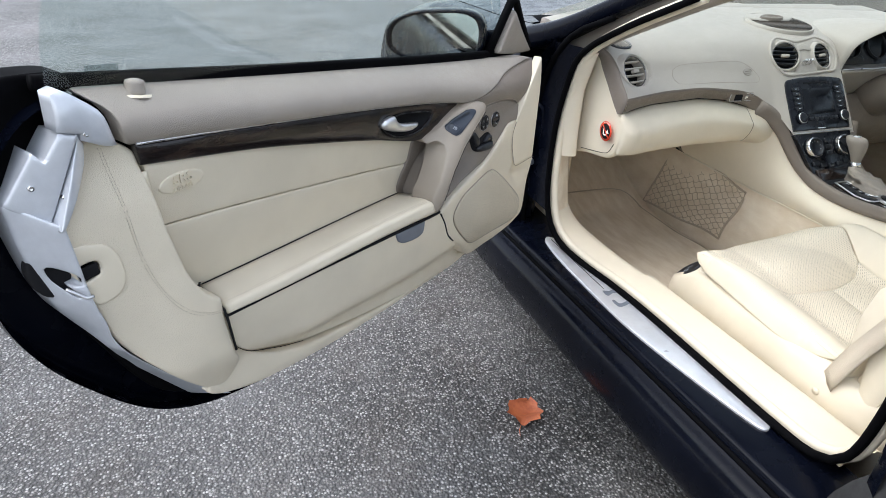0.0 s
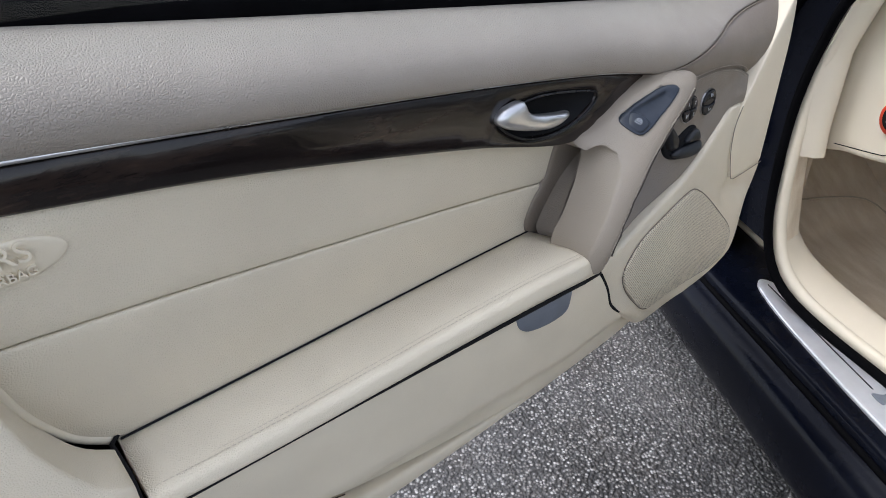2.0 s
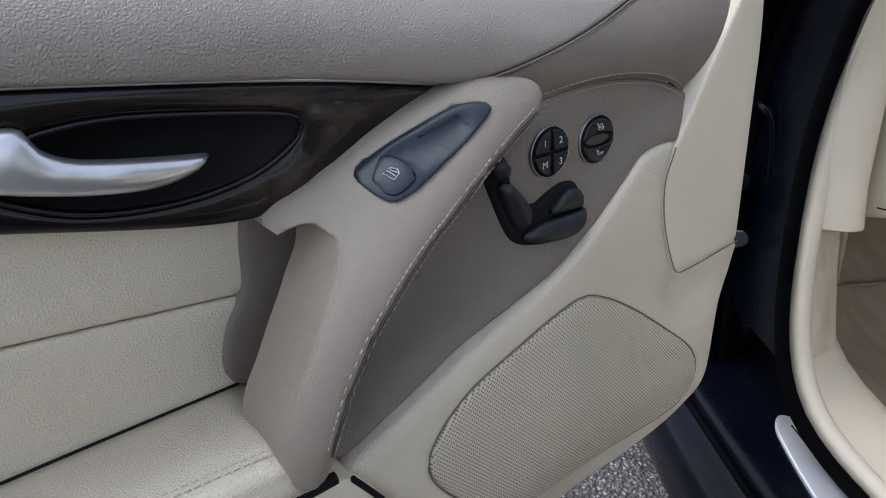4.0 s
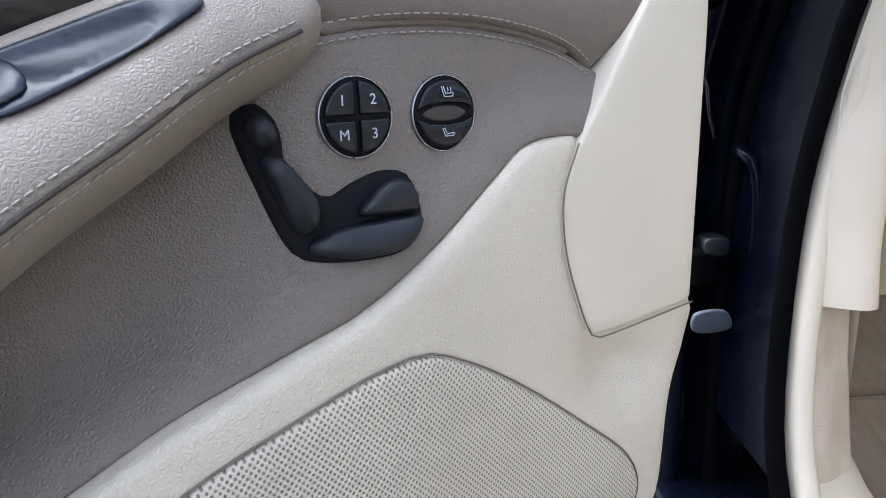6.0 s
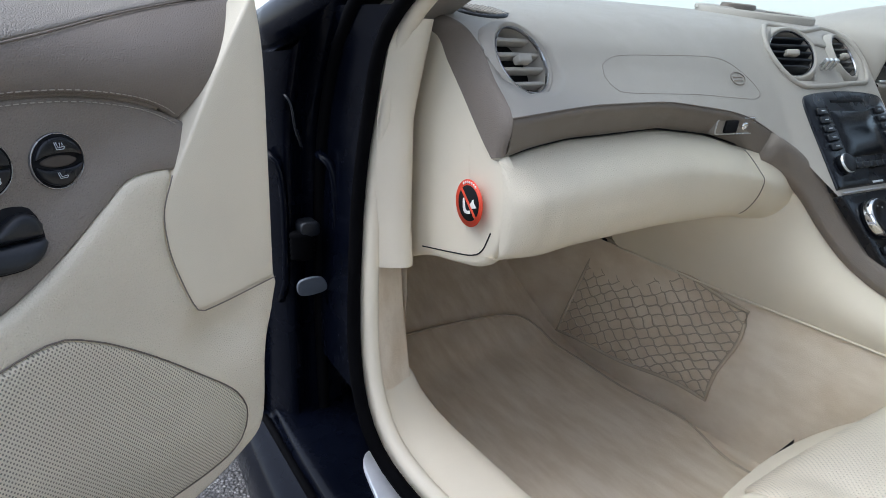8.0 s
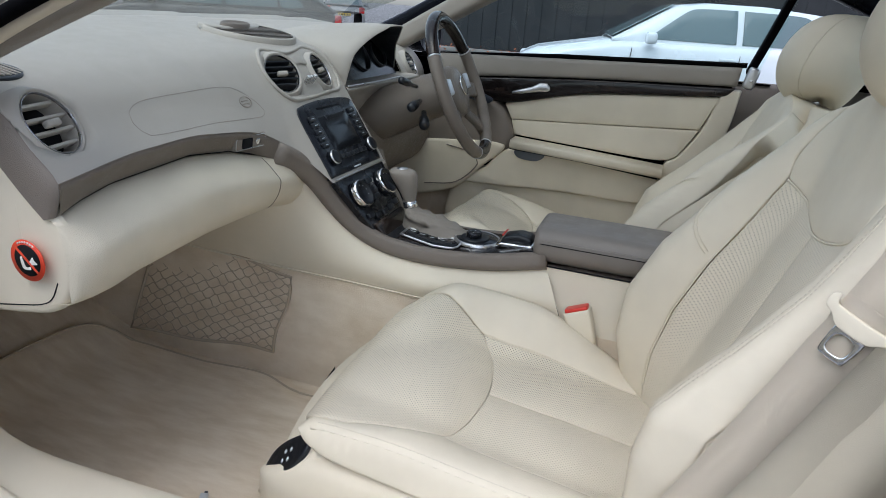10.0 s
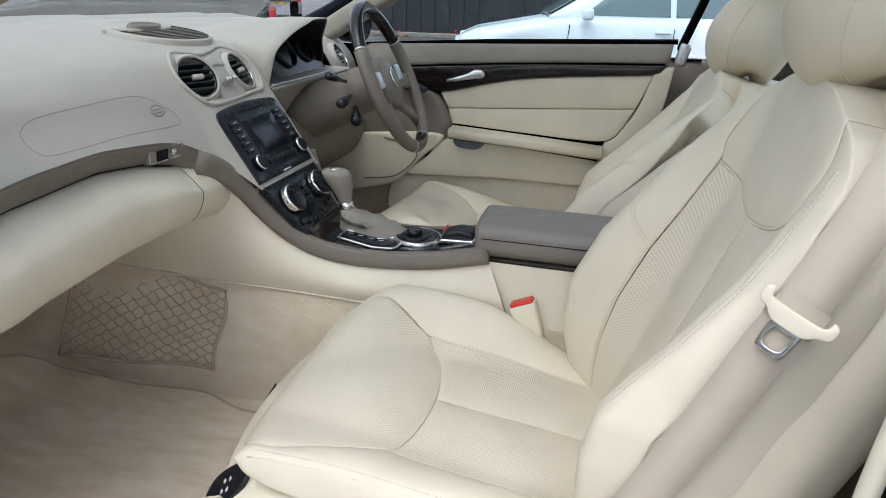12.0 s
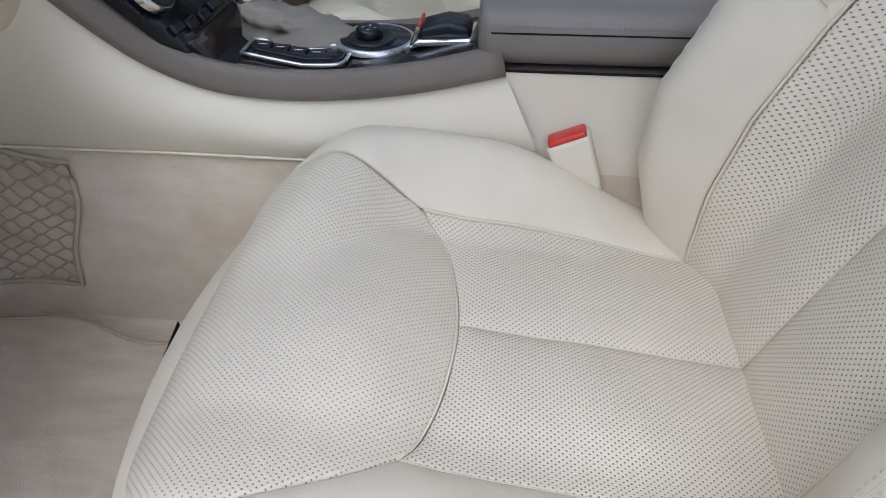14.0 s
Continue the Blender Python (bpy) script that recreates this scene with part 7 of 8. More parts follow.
    face = [(Vector(p) - hub) for p in ((-0.600, -0.336, 0.376), (-0.570, -0.332, 0.398), (-0.562, -0.358, 0.430), (-0.576, -0.405, 0.468), (-0.600, -0.416, 0.458), (-0.612, -0.392, 0.423))]
    def on_pod(a, b, h):
        return hub + ax * a + ay * b + nrm * (0.012 + h)
    sw = panel("cushion_switch", [(p.dot(ax), p.dot(ay)) for p in face], on_pod, black_soft, seat, "black lumbar switch panel", r=0.003, thick=0.02, step=0.01)
    for a, b in ((0.0, 0.012), (0.0, -0.012), (0.009, 0.0), (-0.009, 0.0)):
        part("arrow_print", block(Matrix.Translation(on_pod(a, b, 0.0006)) @ nrm.to_track_quat("Z", "Y").to_matrix().to_4x4(), (0.006, 0.006, 0.0006), 0), legend, sw)
    def shoulder(k):
        return [hub + ax * (a * k) + ay * (b * k) - nrm * (0.014 * (1 - k) - 0.006) for a, b in [(p.dot(ax) * 1.25, p.dot(ay) * 1.2) for p in face]]
    part("switch_housing", loft([[q - nrm * 0.05 for q in shoulder(1.3)], [q - nrm * 0.01 for q in shoulder(1.2)], shoulder(1.0), shoulder(0.9)]), cream_soft, seat, "cream switch housing")

    for x in (-0.2, 0.2):
        part("seat_rail", block(pose(cx + x, -0.62, 0.235), (0.03, 0.62, 0.09), 0.005), black_soft, seat, "black steel seat rail")
    panel("cushion_tag", [(0.0, 0.0), (0.0, 0.012), (0.045, 0.020), (0.045, 0.008)], lambda a, b, h: Vector((cx - 0.04 + a, -0.317 + 0.03 * a + h * 0.2, 0.420 + b)), gap_black, seat, r=0.0006, thick=0.001, step=0.02, sharp=(0, 1, 2, 3))
    # backrest
    def back(x, s, h):
        d = 0.004
        y = back_face(x, s)
        ts = Vector((0, (back_face(x, s + d) - back_face(x, s - d)) / (2 * d), 0.93))
        tx = Vector((1, (back_face(x + d, s) - back_face(x - d, s)) / (2 * d), 0))
        n = ts.cross(tx).normalized()
        if n.y < 0:
            n = -n
        return Vector((x, y, 0.43 + 0.93 * s)) + n * h

    for s in (1, -1):
        flute = [(cx + s * x, q) for x, q in ((0.0008, 0.0), (0.0008, 0.2), (0.0008, 0.443), (0.06, 0.452), (0.11, 0.467), (0.1485, 0.488), (0.1500, 0.30), (0.1510, 0.15), (0.152, 0.0))]
        panel("back_flute", flute, back, perf_back, seat, "perforated cream leather backrest panel", r=0.003, thick=0.05, step=0.013, bulge=0.004, wide=0.05, sharp=(0, 2, 5, 8))
        part("piping", tube([back(cx + s * (0.1520 - 0.003 * q), q, -0.0004) for q in np.linspace(0.0, 0.48, 30)], 0.0018, 6), cream_vinyl, seat)
        w = 0.0 if s > 0 else 0.030
        bol = [(cx + s * x, q) for x, q in ((0.1535, 0.0), (0.1525, 0.15), (0.1515, 0.30), (0.1500, 0.488), (0.166, 0.53), (0.172, 0.575), (0.160, 0.618), (0.205, 0.598), (0.236 + w * 0.6, 0.535), (0.249 + w, 0.44), (0.253 + w, 0.30), (0.253 + w, 0.15), (0.238 + w, 0.0))]
        panel("back_bolster", bol, back, cream_soft, seat, "smooth cream leather backrest bolster", r=0.003, thick=0.10, step=0.012, bulge=0.004, wide=0.05, sharp=(0, 6, 12))
    for sd, rim_x, wall_x in ((1, 0.2525, 0.2615), (-1, -0.2825, -0.2850)):
        rows = []
        for q in np.linspace(0.0, 0.50, 22):
            a = back(cx + rim_x, float(q), -0.003)
            y0 = float(np.interp(q, [0.0, 0.2, 0.44, 0.66], [-0.905, -0.968, -1.045, -1.090]))
            b = Vector((cx + wall_x, y0 - 0.065, 0.43 + 0.93 * q))
            rows.append([a.lerp(b, float(k)) + Vector((sd * 0.006 * math.sin(math.pi * k), 0, 0)) for k in np.linspace(0, 1, 6)])
        part("bolster_side", loft(rows, False), cream_soft, seat, "smooth cream leather bolster side")
    # double-stitched seam on the outer crest, short cross seam on the inner bolster
    crest = [(cx - 0.243 + 0.035 * ease(q, 0.42, 0.58), q) for q in np.linspace(0.04, 0.57, 26)]
    part("bolster_seam", tube([back(x, q, 0.0030) for x, q in crest], 0.0012, 6), cream_vinyl, seat)
    for k in (-0.0045, 0.0045):
        part("stitching", stitches([back(x + k, q, 0.0045) for x, q in crest], (0, 1, 0.3), 0.0030, 0.0030, 0.0004, 0.0004), seat_thread, seat)
    for k in (-0.003, 0.003):
        part("cross_seam", tube([back(cx + x, 0.335 + 1.2 * (x - 0.157) + k, 0.0042) for x in np.linspace(0.157, 0.236, 9)], 0.0008, 6), cream_vinyl, seat)
    yoke = [(cx + x, q) for x, q in ((0.1480, 0.4905), (0.11, 0.4695), (0.06, 0.4545), (0.0, 0.4455), (-0.06, 0.4545), (-0.11, 0.4695), (-0.1480, 0.4905), (-0.164, 0.53), (-0.170, 0.575), (-0.158, 0.618), (-0.08, 0.643), (0.0, 0.648), (0.08, 0.643), (0.158, 0.618), (0.170, 0.575), (0.164, 0.53))]
    panel("back_yoke", yoke, back, cream_soft, seat, "smooth cream leather shoulder panel", r=0.003, thick=0.08, step=0.014, bulge=0.004, wide=0.05, sharp=(0, 6, 9, 13))
    part("piping", tube([back(x, q - 0.0014, -0.0008) for x, q in curve(yoke[:7], 0.01)], 0.0018, 6), cream_vinyl, seat)
    def shell(s, g):
        y0 = float(np.interp(s, [0.0, 0.2, 0.44, 0.66], [-0.905, -0.968, -1.045, -1.090]))
        return [(cx + x * g * (1.09 if x < 0 else 1.0), y0 + y, 0.43 + 0.93 * s) for x, y in curve([(0.236, -0.035 + 0.05 * (1 - ease(s, 0.36, 0.6))), (0.262, -0.06), (0.262, -0.12), (0.21, -0.18), (0.0, -0.19), (-0.21, -0.18), (-0.262, -0.12), (-0.262, -0.06), (-0.236, -0.035 + 0.05 * (1 - ease(s, 0.36, 0.6))), (0.0, -0.07)], 5, True)]
    part("back_shell", loft([shell(s, g) for s, g in ((-0.02, 0.92), (0.1, 1.0), (0.3, 1.0), (0.45, 0.97), (0.53, 0.91), (0.60, 0.80), (0.635, 0.58))]), cream_soft, seat, "cream backrest shell")
    for sd in (1, -1):
        part("shell_seam", tube([(cx + (0.262 if sd > 0 else -0.2855), float(np.interp(q, [0.0, 0.2, 0.44, 0.66], [-0.905, -0.968, -1.045, -1.090])) - 0.045, 0.43 + 0.93 * q) for q in np.linspace(0.02, 0.44, 14)], 0.0012, 6), cream_vinyl, seat)
    skull = ((0.03, 0.02, 0.0, 1.010), (0.078, 0.056, 0.006, 1.018), (0.112, 0.082, 0.010, 1.043), (0.136, 0.097, 0.010, 1.080), (0.146, 0.103, 0.006, 1.116), (0.140, 0.098, -0.001, 1.156), (0.118, 0.083, -0.01, 1.190), (0.080, 0.056, -0.02, 1.211), (0.01, 0.006, -0.025, 1.219))
    head = [[(cx + 0.92 * w * math.cos(a), -1.152 + o + d * math.sin(a) * (0.8 if math.sin(a) < 0 else 1.0), z - 0.002 + 0.030 * math.cos(a) ** 2 * (1 - ease(z, 1.0, 1.09))) for a in np.linspace(0, 2 * math.pi, 30, endpoint=False)] for w, d, o, z in curve(skull, 3)]
    rest = part("headrest", loft(head), cream_soft, seat, "rounded cream leather headrest")
    for a in (2.45, 0.69):
        part("headrest_seam", tube([(cx + (0.92 * w + 0.0002) * math.cos(a), -1.152 + o + (d + 0.0002) * math.sin(a), z - 0.002 + 0.030 * math.cos(a) ** 2 * (1 - ease(z, 1.0, 1.09))) for w, d, o, z in curve(skull, 3)[2:-2]], 0.0011, 6), cream_vinyl, rest)
    return seat


passenger = build_seat()
driver = copy_thing(passenger, Matrix.Translation((0.375, -0.530, 0.280)) @ pose(0, 0, 0, 9) @ Matrix.Scale(-1, 4, (1, 0, 0)))


def build_buckle():
    bu = thing("belt_buckle", (-0.112, -0.78, 0.44), "cream seat belt buckle with a red release button", "belt buckle")
    m = look((-0.108, -0.735, 0.56), (-0.112, -0.70, 0.64)) @ pose(0, 0, 0)
    d = (Vector((-0.106, -0.728, 0.568)) - Vector((-0.116, -0.775, 0.46))).normalized()
    side = Vector((1, 0, 0.05)).normalized()
    w = d.cross(side).normalized()
    side = w.cross(d)
    def ring(p, a, b, r):
        return [Vector(p) + w * x + side * y for x, y in soft_box(a, b, r)]
    part("housing", loft([ring((-0.1170, -0.7680, 0.4660), 0.034, 0.023, 0.006), ring((-0.1120, -0.7550, 0.4980), 0.044, 0.028, 0.006), ring((-0.1060, -0.7330, 0.5480), 0.054, 0.036, 0.007), ring((-0.1055, -0.7315, 0.5515), 0.052, 0.033, 0.007)]), cream_vinyl, bu, "cream plastic housing")
    part("release_button", loft([ring((-0.1058, -0.7320, 0.5505), 0.047, 0.027, 0.004), ring((-0.1050, -0.7292, 0.5570), 0.046, 0.026, 0.004), ring((-0.1049, -0.7288, 0.5576), 0.041, 0.022, 0.003)]), red, bu, "red release button")
    part("stalk", loft([ring((-0.1250, -0.8030, 0.3880), 0.024, 0.008, 0.003), ring((-0.1170, -0.7680, 0.4680), 0.026, 0.012, 0.004)]), cream_vinyl, bu, "cream buckle stalk")


def build_belt():
    belt = thing("seat_belt", (-0.70, -0.9, 0.41), "beige seat belt hanging beside the seat back", "seat belt")
    def strap(path, w):
        p = curve(path, 0.03)
        rows = []
        for i in range(len(p)):
            t = Vector(p[min(i + 1, len(p) - 1)] - p[max(i - 1, 0)]).normalized()
            n = Vector((-0.93, 0.30, 0.20))
            s = t.cross(n).normalized()
            n = s.cross(t)
            rows.append([Vector(p[i]) + s * a + n * b for a, b in ((-w / 2, 0), (w / 2, 0), (w / 2, 0.0015), (-w / 2, 0.0015))])
        return loft(rows)
    part("webbing", strap([(-0.655, -1.029, 0.838), (-0.655, -1.039, 0.862), (-0.648, -1.066, 0.922), (-0.632, -1.092, 0.980), (-0.600, -1.118, 1.035), (-0.56, -1.14, 1.075)], 0.046), webbing, belt, "woven beige webbing")
    part("loose_webbing", strap([(-0.660, -1.041, 0.865), (-0.657, -1.033, 0.845), (-0.652, -1.020, 0.812), (-0.648, -0.985, 0.722), (-0.645, -0.945, 0.625), (-0.643, -0.900, 0.52), (-0.640, -0.870, 0.43)], 0.046), webbing, belt, "woven beige webbing")
    c, t = Vector((-0.659, -1.0345, 0.849)), Vector((0.0, -0.40, 0.92)).normalized()
    n = Vector((-0.93, 0.30, 0.20)).normalized()
    s = t.cross(n).normalized()
    n = s.cross(t)
    def on(a, b, h):
        return c + s * a + t * b + n * (0.005 + h)
    tab = panel("tongue_cover", [(-0.035, 0.010), (-0.028, 0.013), (-0.024, 0.004), (0.024, 0.004), (0.028, 0.013), (0.035, 0.010), (0.034, -0.002), (0.025, -0.006), (0.014, -0.014), (-0.014, -0.014), (-0.025, -0.006), (-0.034, -0.002)], on, cream_vinyl, belt, "cream plastic tongue cover", r=0.0015, thick=0.004, step=0.005)
    panel("tongue", [(-0.013, -0.008), (0.013, -0.008), (0.0135, -0.040), (0.011, -0.044), (-0.011, -0.044), (-0.0135, -0.040)], lambda a, b, h: on(a, b, h - 0.003), chrome, tab, "bright steel tongue", r=0.001, thick=0.002, step=0.008, holes=[[(-0.008, -0.020), (0.008, -0.020), (0.008, -0.037), (-0.008, -0.037)]])


build_buckle()
build_belt()


# ---- storage net on the tunnel, floor mat ----
def build_net():
    net = thing("storage_net", (-0.16, 0.13, 0.28), "beige knotted storage net stretched on the tunnel side", "storage net")
    def on(a, b, out=0.010):
        """a from the rear to the front edge, b from foot to top, both 0 to 1."""
        y0, y1 = -0.066 - 0.036 * b + 0.006 * math.sin(7 * b), 0.318 - 0.062 * b
        z = 0.322 + b * (0.188 + 0.044 * a) - 0.012 * a * (1 - b) + 0.004 * math.sin(9 * a + 4 * b)
        y = y0 + (y1 - y0) * a
        x = -0.178 + 0.055 * max(0.0, (z - 0.27)) / 0.25 - 0.03 * ease(y, 0.0, 0.35)
        return Vector((x - out - 0.010 * b - 0.006 * math.sin(math.pi * a) * math.sin(math.pi * b), y, z))
    part("border", tube([on(a, b) for a, b in [(t, 0) for t in np.linspace(0, 1, 14)] + [(1, t) for t in np.linspace(0, 1, 8)][1:] + [(t, 1) for t in np.linspace(1, 0, 14)][1:] + [(0, t) for t in np.linspace(1, 0, 8)][1:-1]], 0.0038, 6, True), cord, net, "thick beige edge cord")
    rows, cols = 17, 9
    for r in range(rows):
        pts = []
        for k in range(cols * 8 + 1):
            a = k / (cols * 8)
            w = math.sin(k * math.pi / 4 + (math.pi if r % 2 else 0) + 0.5 * math.sin(r * 1.3))
            b = (r + 0.5 + 0.52 * w + 0.08 * math.sin(k * 1.1 + r * 1.7) + 0.08 * math.sin(k * 0.35 + r)) / rows
            pts.append(on(a, min(1, max(0, b)), 0.010 + 0.0012 * math.cos(k * math.pi / 4)))
        part("cord", tube(pts, 0.0014, 5), cord, net)


def build_mat():
    panel_ob = thing("floor_mat", (-0.42, 0.0, 0.262), "brushed beige carpet mat in the footwell", "floor mat")
    panel("mat", [(-0.665, -0.42), (-0.665, 0.10), (-0.655, 0.36), (-0.62, 0.40), (-0.30, 0.40), (-0.235, 0.34), (-0.215, 0.10), (-0.20, -0.05), (-0.235, -0.17), (-0.245, -0.42)], lambda x, y, h: (x, y, 0.276 + h + float(np.interp(y, [0.1, 0.3, 0.48], [0.0, 0.014, 0.10]))), carpet, panel_ob, "beige pile", r=0.006, thick=0.008, step=0.03)
    part("binding", tube([(x, y, 0.273 + float(np.interp(y, [0.1, 0.3, 0.48], [0.0, 0.014, 0.10]))) for x, y in curve([(-0.665, -0.42), (-0.665, 0.10), (-0.655, 0.36), (-0.62, 0.40), (-0.30, 0.40), (-0.235, 0.34), (-0.215, 0.10), (-0.20, -0.05), (-0.235, -0.17), (-0.245, -0.42)], 0.03, True)], 0.004, 6, True), cord, panel_ob, "beige bound edge")


def build_tab():
    tab = thing("blue_grey_clip", (-0.598, -0.204, 0.284), "small blue grey plastic clip lying on the carpet mat", "clip")
    part("clip_body", block(pose(-0.598, -0.204, 0.290, 6, 0, 25), (0.022, 0.014, 0.012), 0.003), silver_paint, tab)
    part("clip_tail", block(pose(-0.585, -0.198, 0.287, 0, 8, 25), (0.016, 0.006, 0.005), 0.001), switch_blue, tab)


build_net()
build_mat()
build_tab()


# ---- the closed driver door ----
def build_far_door():
    door = thing("closed_car_door", (0.75, -0.5, 0.45), "closed driver door trimmed in cream leather and dark wood", "car door")
    def on(v=0.0):
        return lambda y, z, h: (0.715 - v - h + 0.10 * max(0.0, z - 0.93) + 0.06 * max(0.0, 0.85 - z) * (z > 0.74), y, z)
    panel("upper_pad", [(-0.10, 0.955), (-0.185, 0.966), (-0.6, 0.982), (-1.01, 0.998), (-1.005, 0.945), (-0.6, 0.928), (-0.229, 0.902), (-0.14, 0.89)], on(0.004), taupe_light, door, "taupe leather pad", r=0.012, thick=0.05, step=0.03, sharp=(3, 4))
    panel("wood_strip", [(-0.14, 0.888), (-0.229, 0.899), (-0.6, 0.925), (-1.003, 0.941), (-0.972, 0.916), (-0.6, 0.885), (-0.331, 0.832)], on(0.008), wood, door, "glossy dark wood strip", r=0.004, thick=0.02, step=0.03, sharp=(3,))
    panel("insert_upper", [(-0.345, 0.829), (-0.6, 0.882), (-0.969, 0.913), (-0.93, 0.815), (-0.6, 0.795), (-0.37, 0.782)], on(0.0), cream, door, "cream leather insert", r=0.004, thick=0.02, step=0.03, sharp=(0, 2, 3, 5))
    panel("insert_lower", [(-0.37, 0.780), (-0.6, 0.793), (-0.93, 0.813), (-0.88, 0.73), (-0.82, 0.712), (-0.6, 0.722), (-0.383, 0.735)], on(0.0), cream, door, "cream leather insert", r=0.004, thick=0.02, step=0.03, sharp=(0, 2, 6))
    part("armrest", loft([[(x, y, z) for x, z in [(0.70 - 0.02 + a, 0.717 - 0.03 * ease(-y, 0.4, 0.85) + b) for a, b in soft_box(0.085, 0.028, 0.010)]] for y in (-0.39, -0.6, -0.85)]), cream, door, "padded cream armrest")
    panel("bin_lid", [(-0.39, 0.694), (-0.6, 0.684), (-0.83, 0.662), (-0.82, 0.58), (-0.55, 0.575), (-0.24, 0.565), (-0.30, 0.62)], on(0.020), cream_soft, door, "cream storage bin lid", r=0.008, thick=0.05, step=0.03)
    part("bin_gap", tube([(0.668, y, z) for y, z in ((-0.385, 0.700), (-0.6, 0.689), (-0.84, 0.667))], 0.004, 6), gap_black, door)
    panel("bin_latch", [(-0.40, 0.691), (-0.41, 0.668), (-0.47, 0.664), (-0.49, 0.688)], on(0.027), catch_grey, door, "slate grey bin catch", r=0.003, step=0.02)
    panel("lower_skirt", [(-0.18, 0.515), (-0.24, 0.56), (-0.55, 0.572), (-0.84, 0.578), (-0.88, 0.5), (-0.8, 0.42), (-0.2, 0.40)], on(0.0), cream_soft, door, "cream lower skirt", r=0.008, thick=0.04, step=0.04)
    panel("rear_border", [(-0.972, 0.935), (-1.02, 0.935), (-1.0, 0.80), (-0.93, 0.60), (-0.86, 0.60), (-0.85, 0.70), (-0.885, 0.73), (-0.935, 0.815)], on(0.006), cream, door, "cream leather border", r=0.006, thick=0.04, step=0.03, sharp=(0, 1))
    panel("speaker_corner", [(-0.13, 0.88), (-0.32, 0.83), (-0.36, 0.79), (-0.385, 0.735), (-0.38, 0.70), (-0.29, 0.62), (-0.20, 0.55), (0.0, 0.52), (0.05, 0.85)], on(0.018), taupe, door, "taupe front corner with the grip", r=0.02, thick=0.04, step=0.03)
    panel("cream_corner", [(-0.20, 0.70), (-0.36, 0.70), (-0.29, 0.62), (-0.19, 0.53), (0.0, 0.50), (0.0, 0.66)], on(0.026), cream_soft, door, "cream speaker corner", r=0.01, thick=0.02, step=0.03)
    part("speaker_line", tube([(0.686, y, z) for y, z in curve([(-0.17, 0.68), (-0.25, 0.665), (-0.28, 0.63), (-0.21, 0.56), (-0.10, 0.54)], 0.02)], 0.002, 6), taupe, door)
    panel("window_switch", [(-0.24, 0.865), (-0.31, 0.845), (-0.30, 0.828), (-0.23, 0.84)], on(0.042), switch_blue, door, "slate window switches", r=0.003, step=0.02)
    lever = [(-0.37, 0.868, 0.004), (-0.40, 0.874, 0.007), (-0.43, 0.882, 0.009), (-0.455, 0.891, 0.014), (-0.475, 0.892, 0.013), (-0.485, 0.890, 0.006)]
    part("door_handle", loft([[(0.692 + 0.006 * math.cos(a), y, z + w * math.sin(a)) for a in np.linspace(0, 2 * math.pi, 12, endpoint=False)] for y, z, w in lever]), silver, door, "satin silver door handle")
    part("belt_seal", sweep([(0.735, y, z) for y, z in ((-0.05, 0.956), (-0.5, 0.984), (-1.02, 1.004))], soft_box(0.016, 0.014, 0.005)), rubber, door, "black window seal")
    part("pane_edge", sweep(curve([(0.735, -1.03, 0.985), (0.70, -1.07, 1.12), (0.655, -1.10, 1.24)], 0.04), soft_box(0.02, 0.045, 0.006), (1, 0, 0)), rubber, door, "black rear window seal")
    cap = part("corner_cap", block(pose(0.708, -1.035, 0.972, 12), (0.03, 0.03, 0.06), 0.008), silver, door, "satin silver corner cap")
    part("cap_screw", turned((0.692, -1.035, 0.965), (-1, 0, 0), [(0, 0.004), (0.002, 0.003), (0.002, 0)], 10), chrome, cap)
    pane = part("window_pane", loft([[(0.738 - 0.30 * (z - 0.97), y - 0.25 * (z - 0.97) * (y < -0.9), z) for z in np.linspace(0.96, 1.20, 5)] for y in (-0.12, -0.5, -1.05)], False), glass, door, "clear window glass")
    pane.visible_shadow = False
    hood = part("mirror_housing", loft([[(0.96 + 0.11 * g * math.cos(a), 0.02 + d, 1.01 + 0.065 * g * math.sin(a)) for a in np.linspace(0, 2 * math.pi, 20, endpoint=False)] for d, g in ((0.0, 0.9), (-0.012, 1.0), (0.04, 0.98), (0.09, 0.7), (0.11, 0.1))]), navy, door, "navy door mirror housing")


build_far_door()


# ---- outside: leaf, parked cars, fence ----
def build_leaf():
    lf = thing("dead_leaf", (-1.05, -0.343, 0.0), "curled orange dead leaf on the asphalt", "leaf")
    rows = []
    for i in range(9):
        t = i / 8
        w = 0.052 * math.sin(math.pi * (0.08 + 0.88 * t)) * (1 + 0.25 * math.cos(t * 22))
        rows.append([Vector((-1.05, -0.343, 0.008)) + Vector((math.cos(0.9), math.sin(0.9), 0)) * ((t - 0.5) * 0.11) + Vector((-math.sin(0.9), math.cos(0.9), 0)) * (w * s) + Vector((0, 0, 0.012 * abs(s) ** 2 + 0.006 * math.sin(t * 9 + s * 2))) for s in np.linspace(-1, 1, 9)])
    part("blade", loft(rows, False), leaf_mat, lf, "orange leaf blade")
    part("stem", tube([(-1.085, -0.386, 0.008), (-1.10, -0.405, 0.010), (-1.108, -0.425, 0.006)], 0.0012, 5), leaf_mat, lf)


build_leaf()


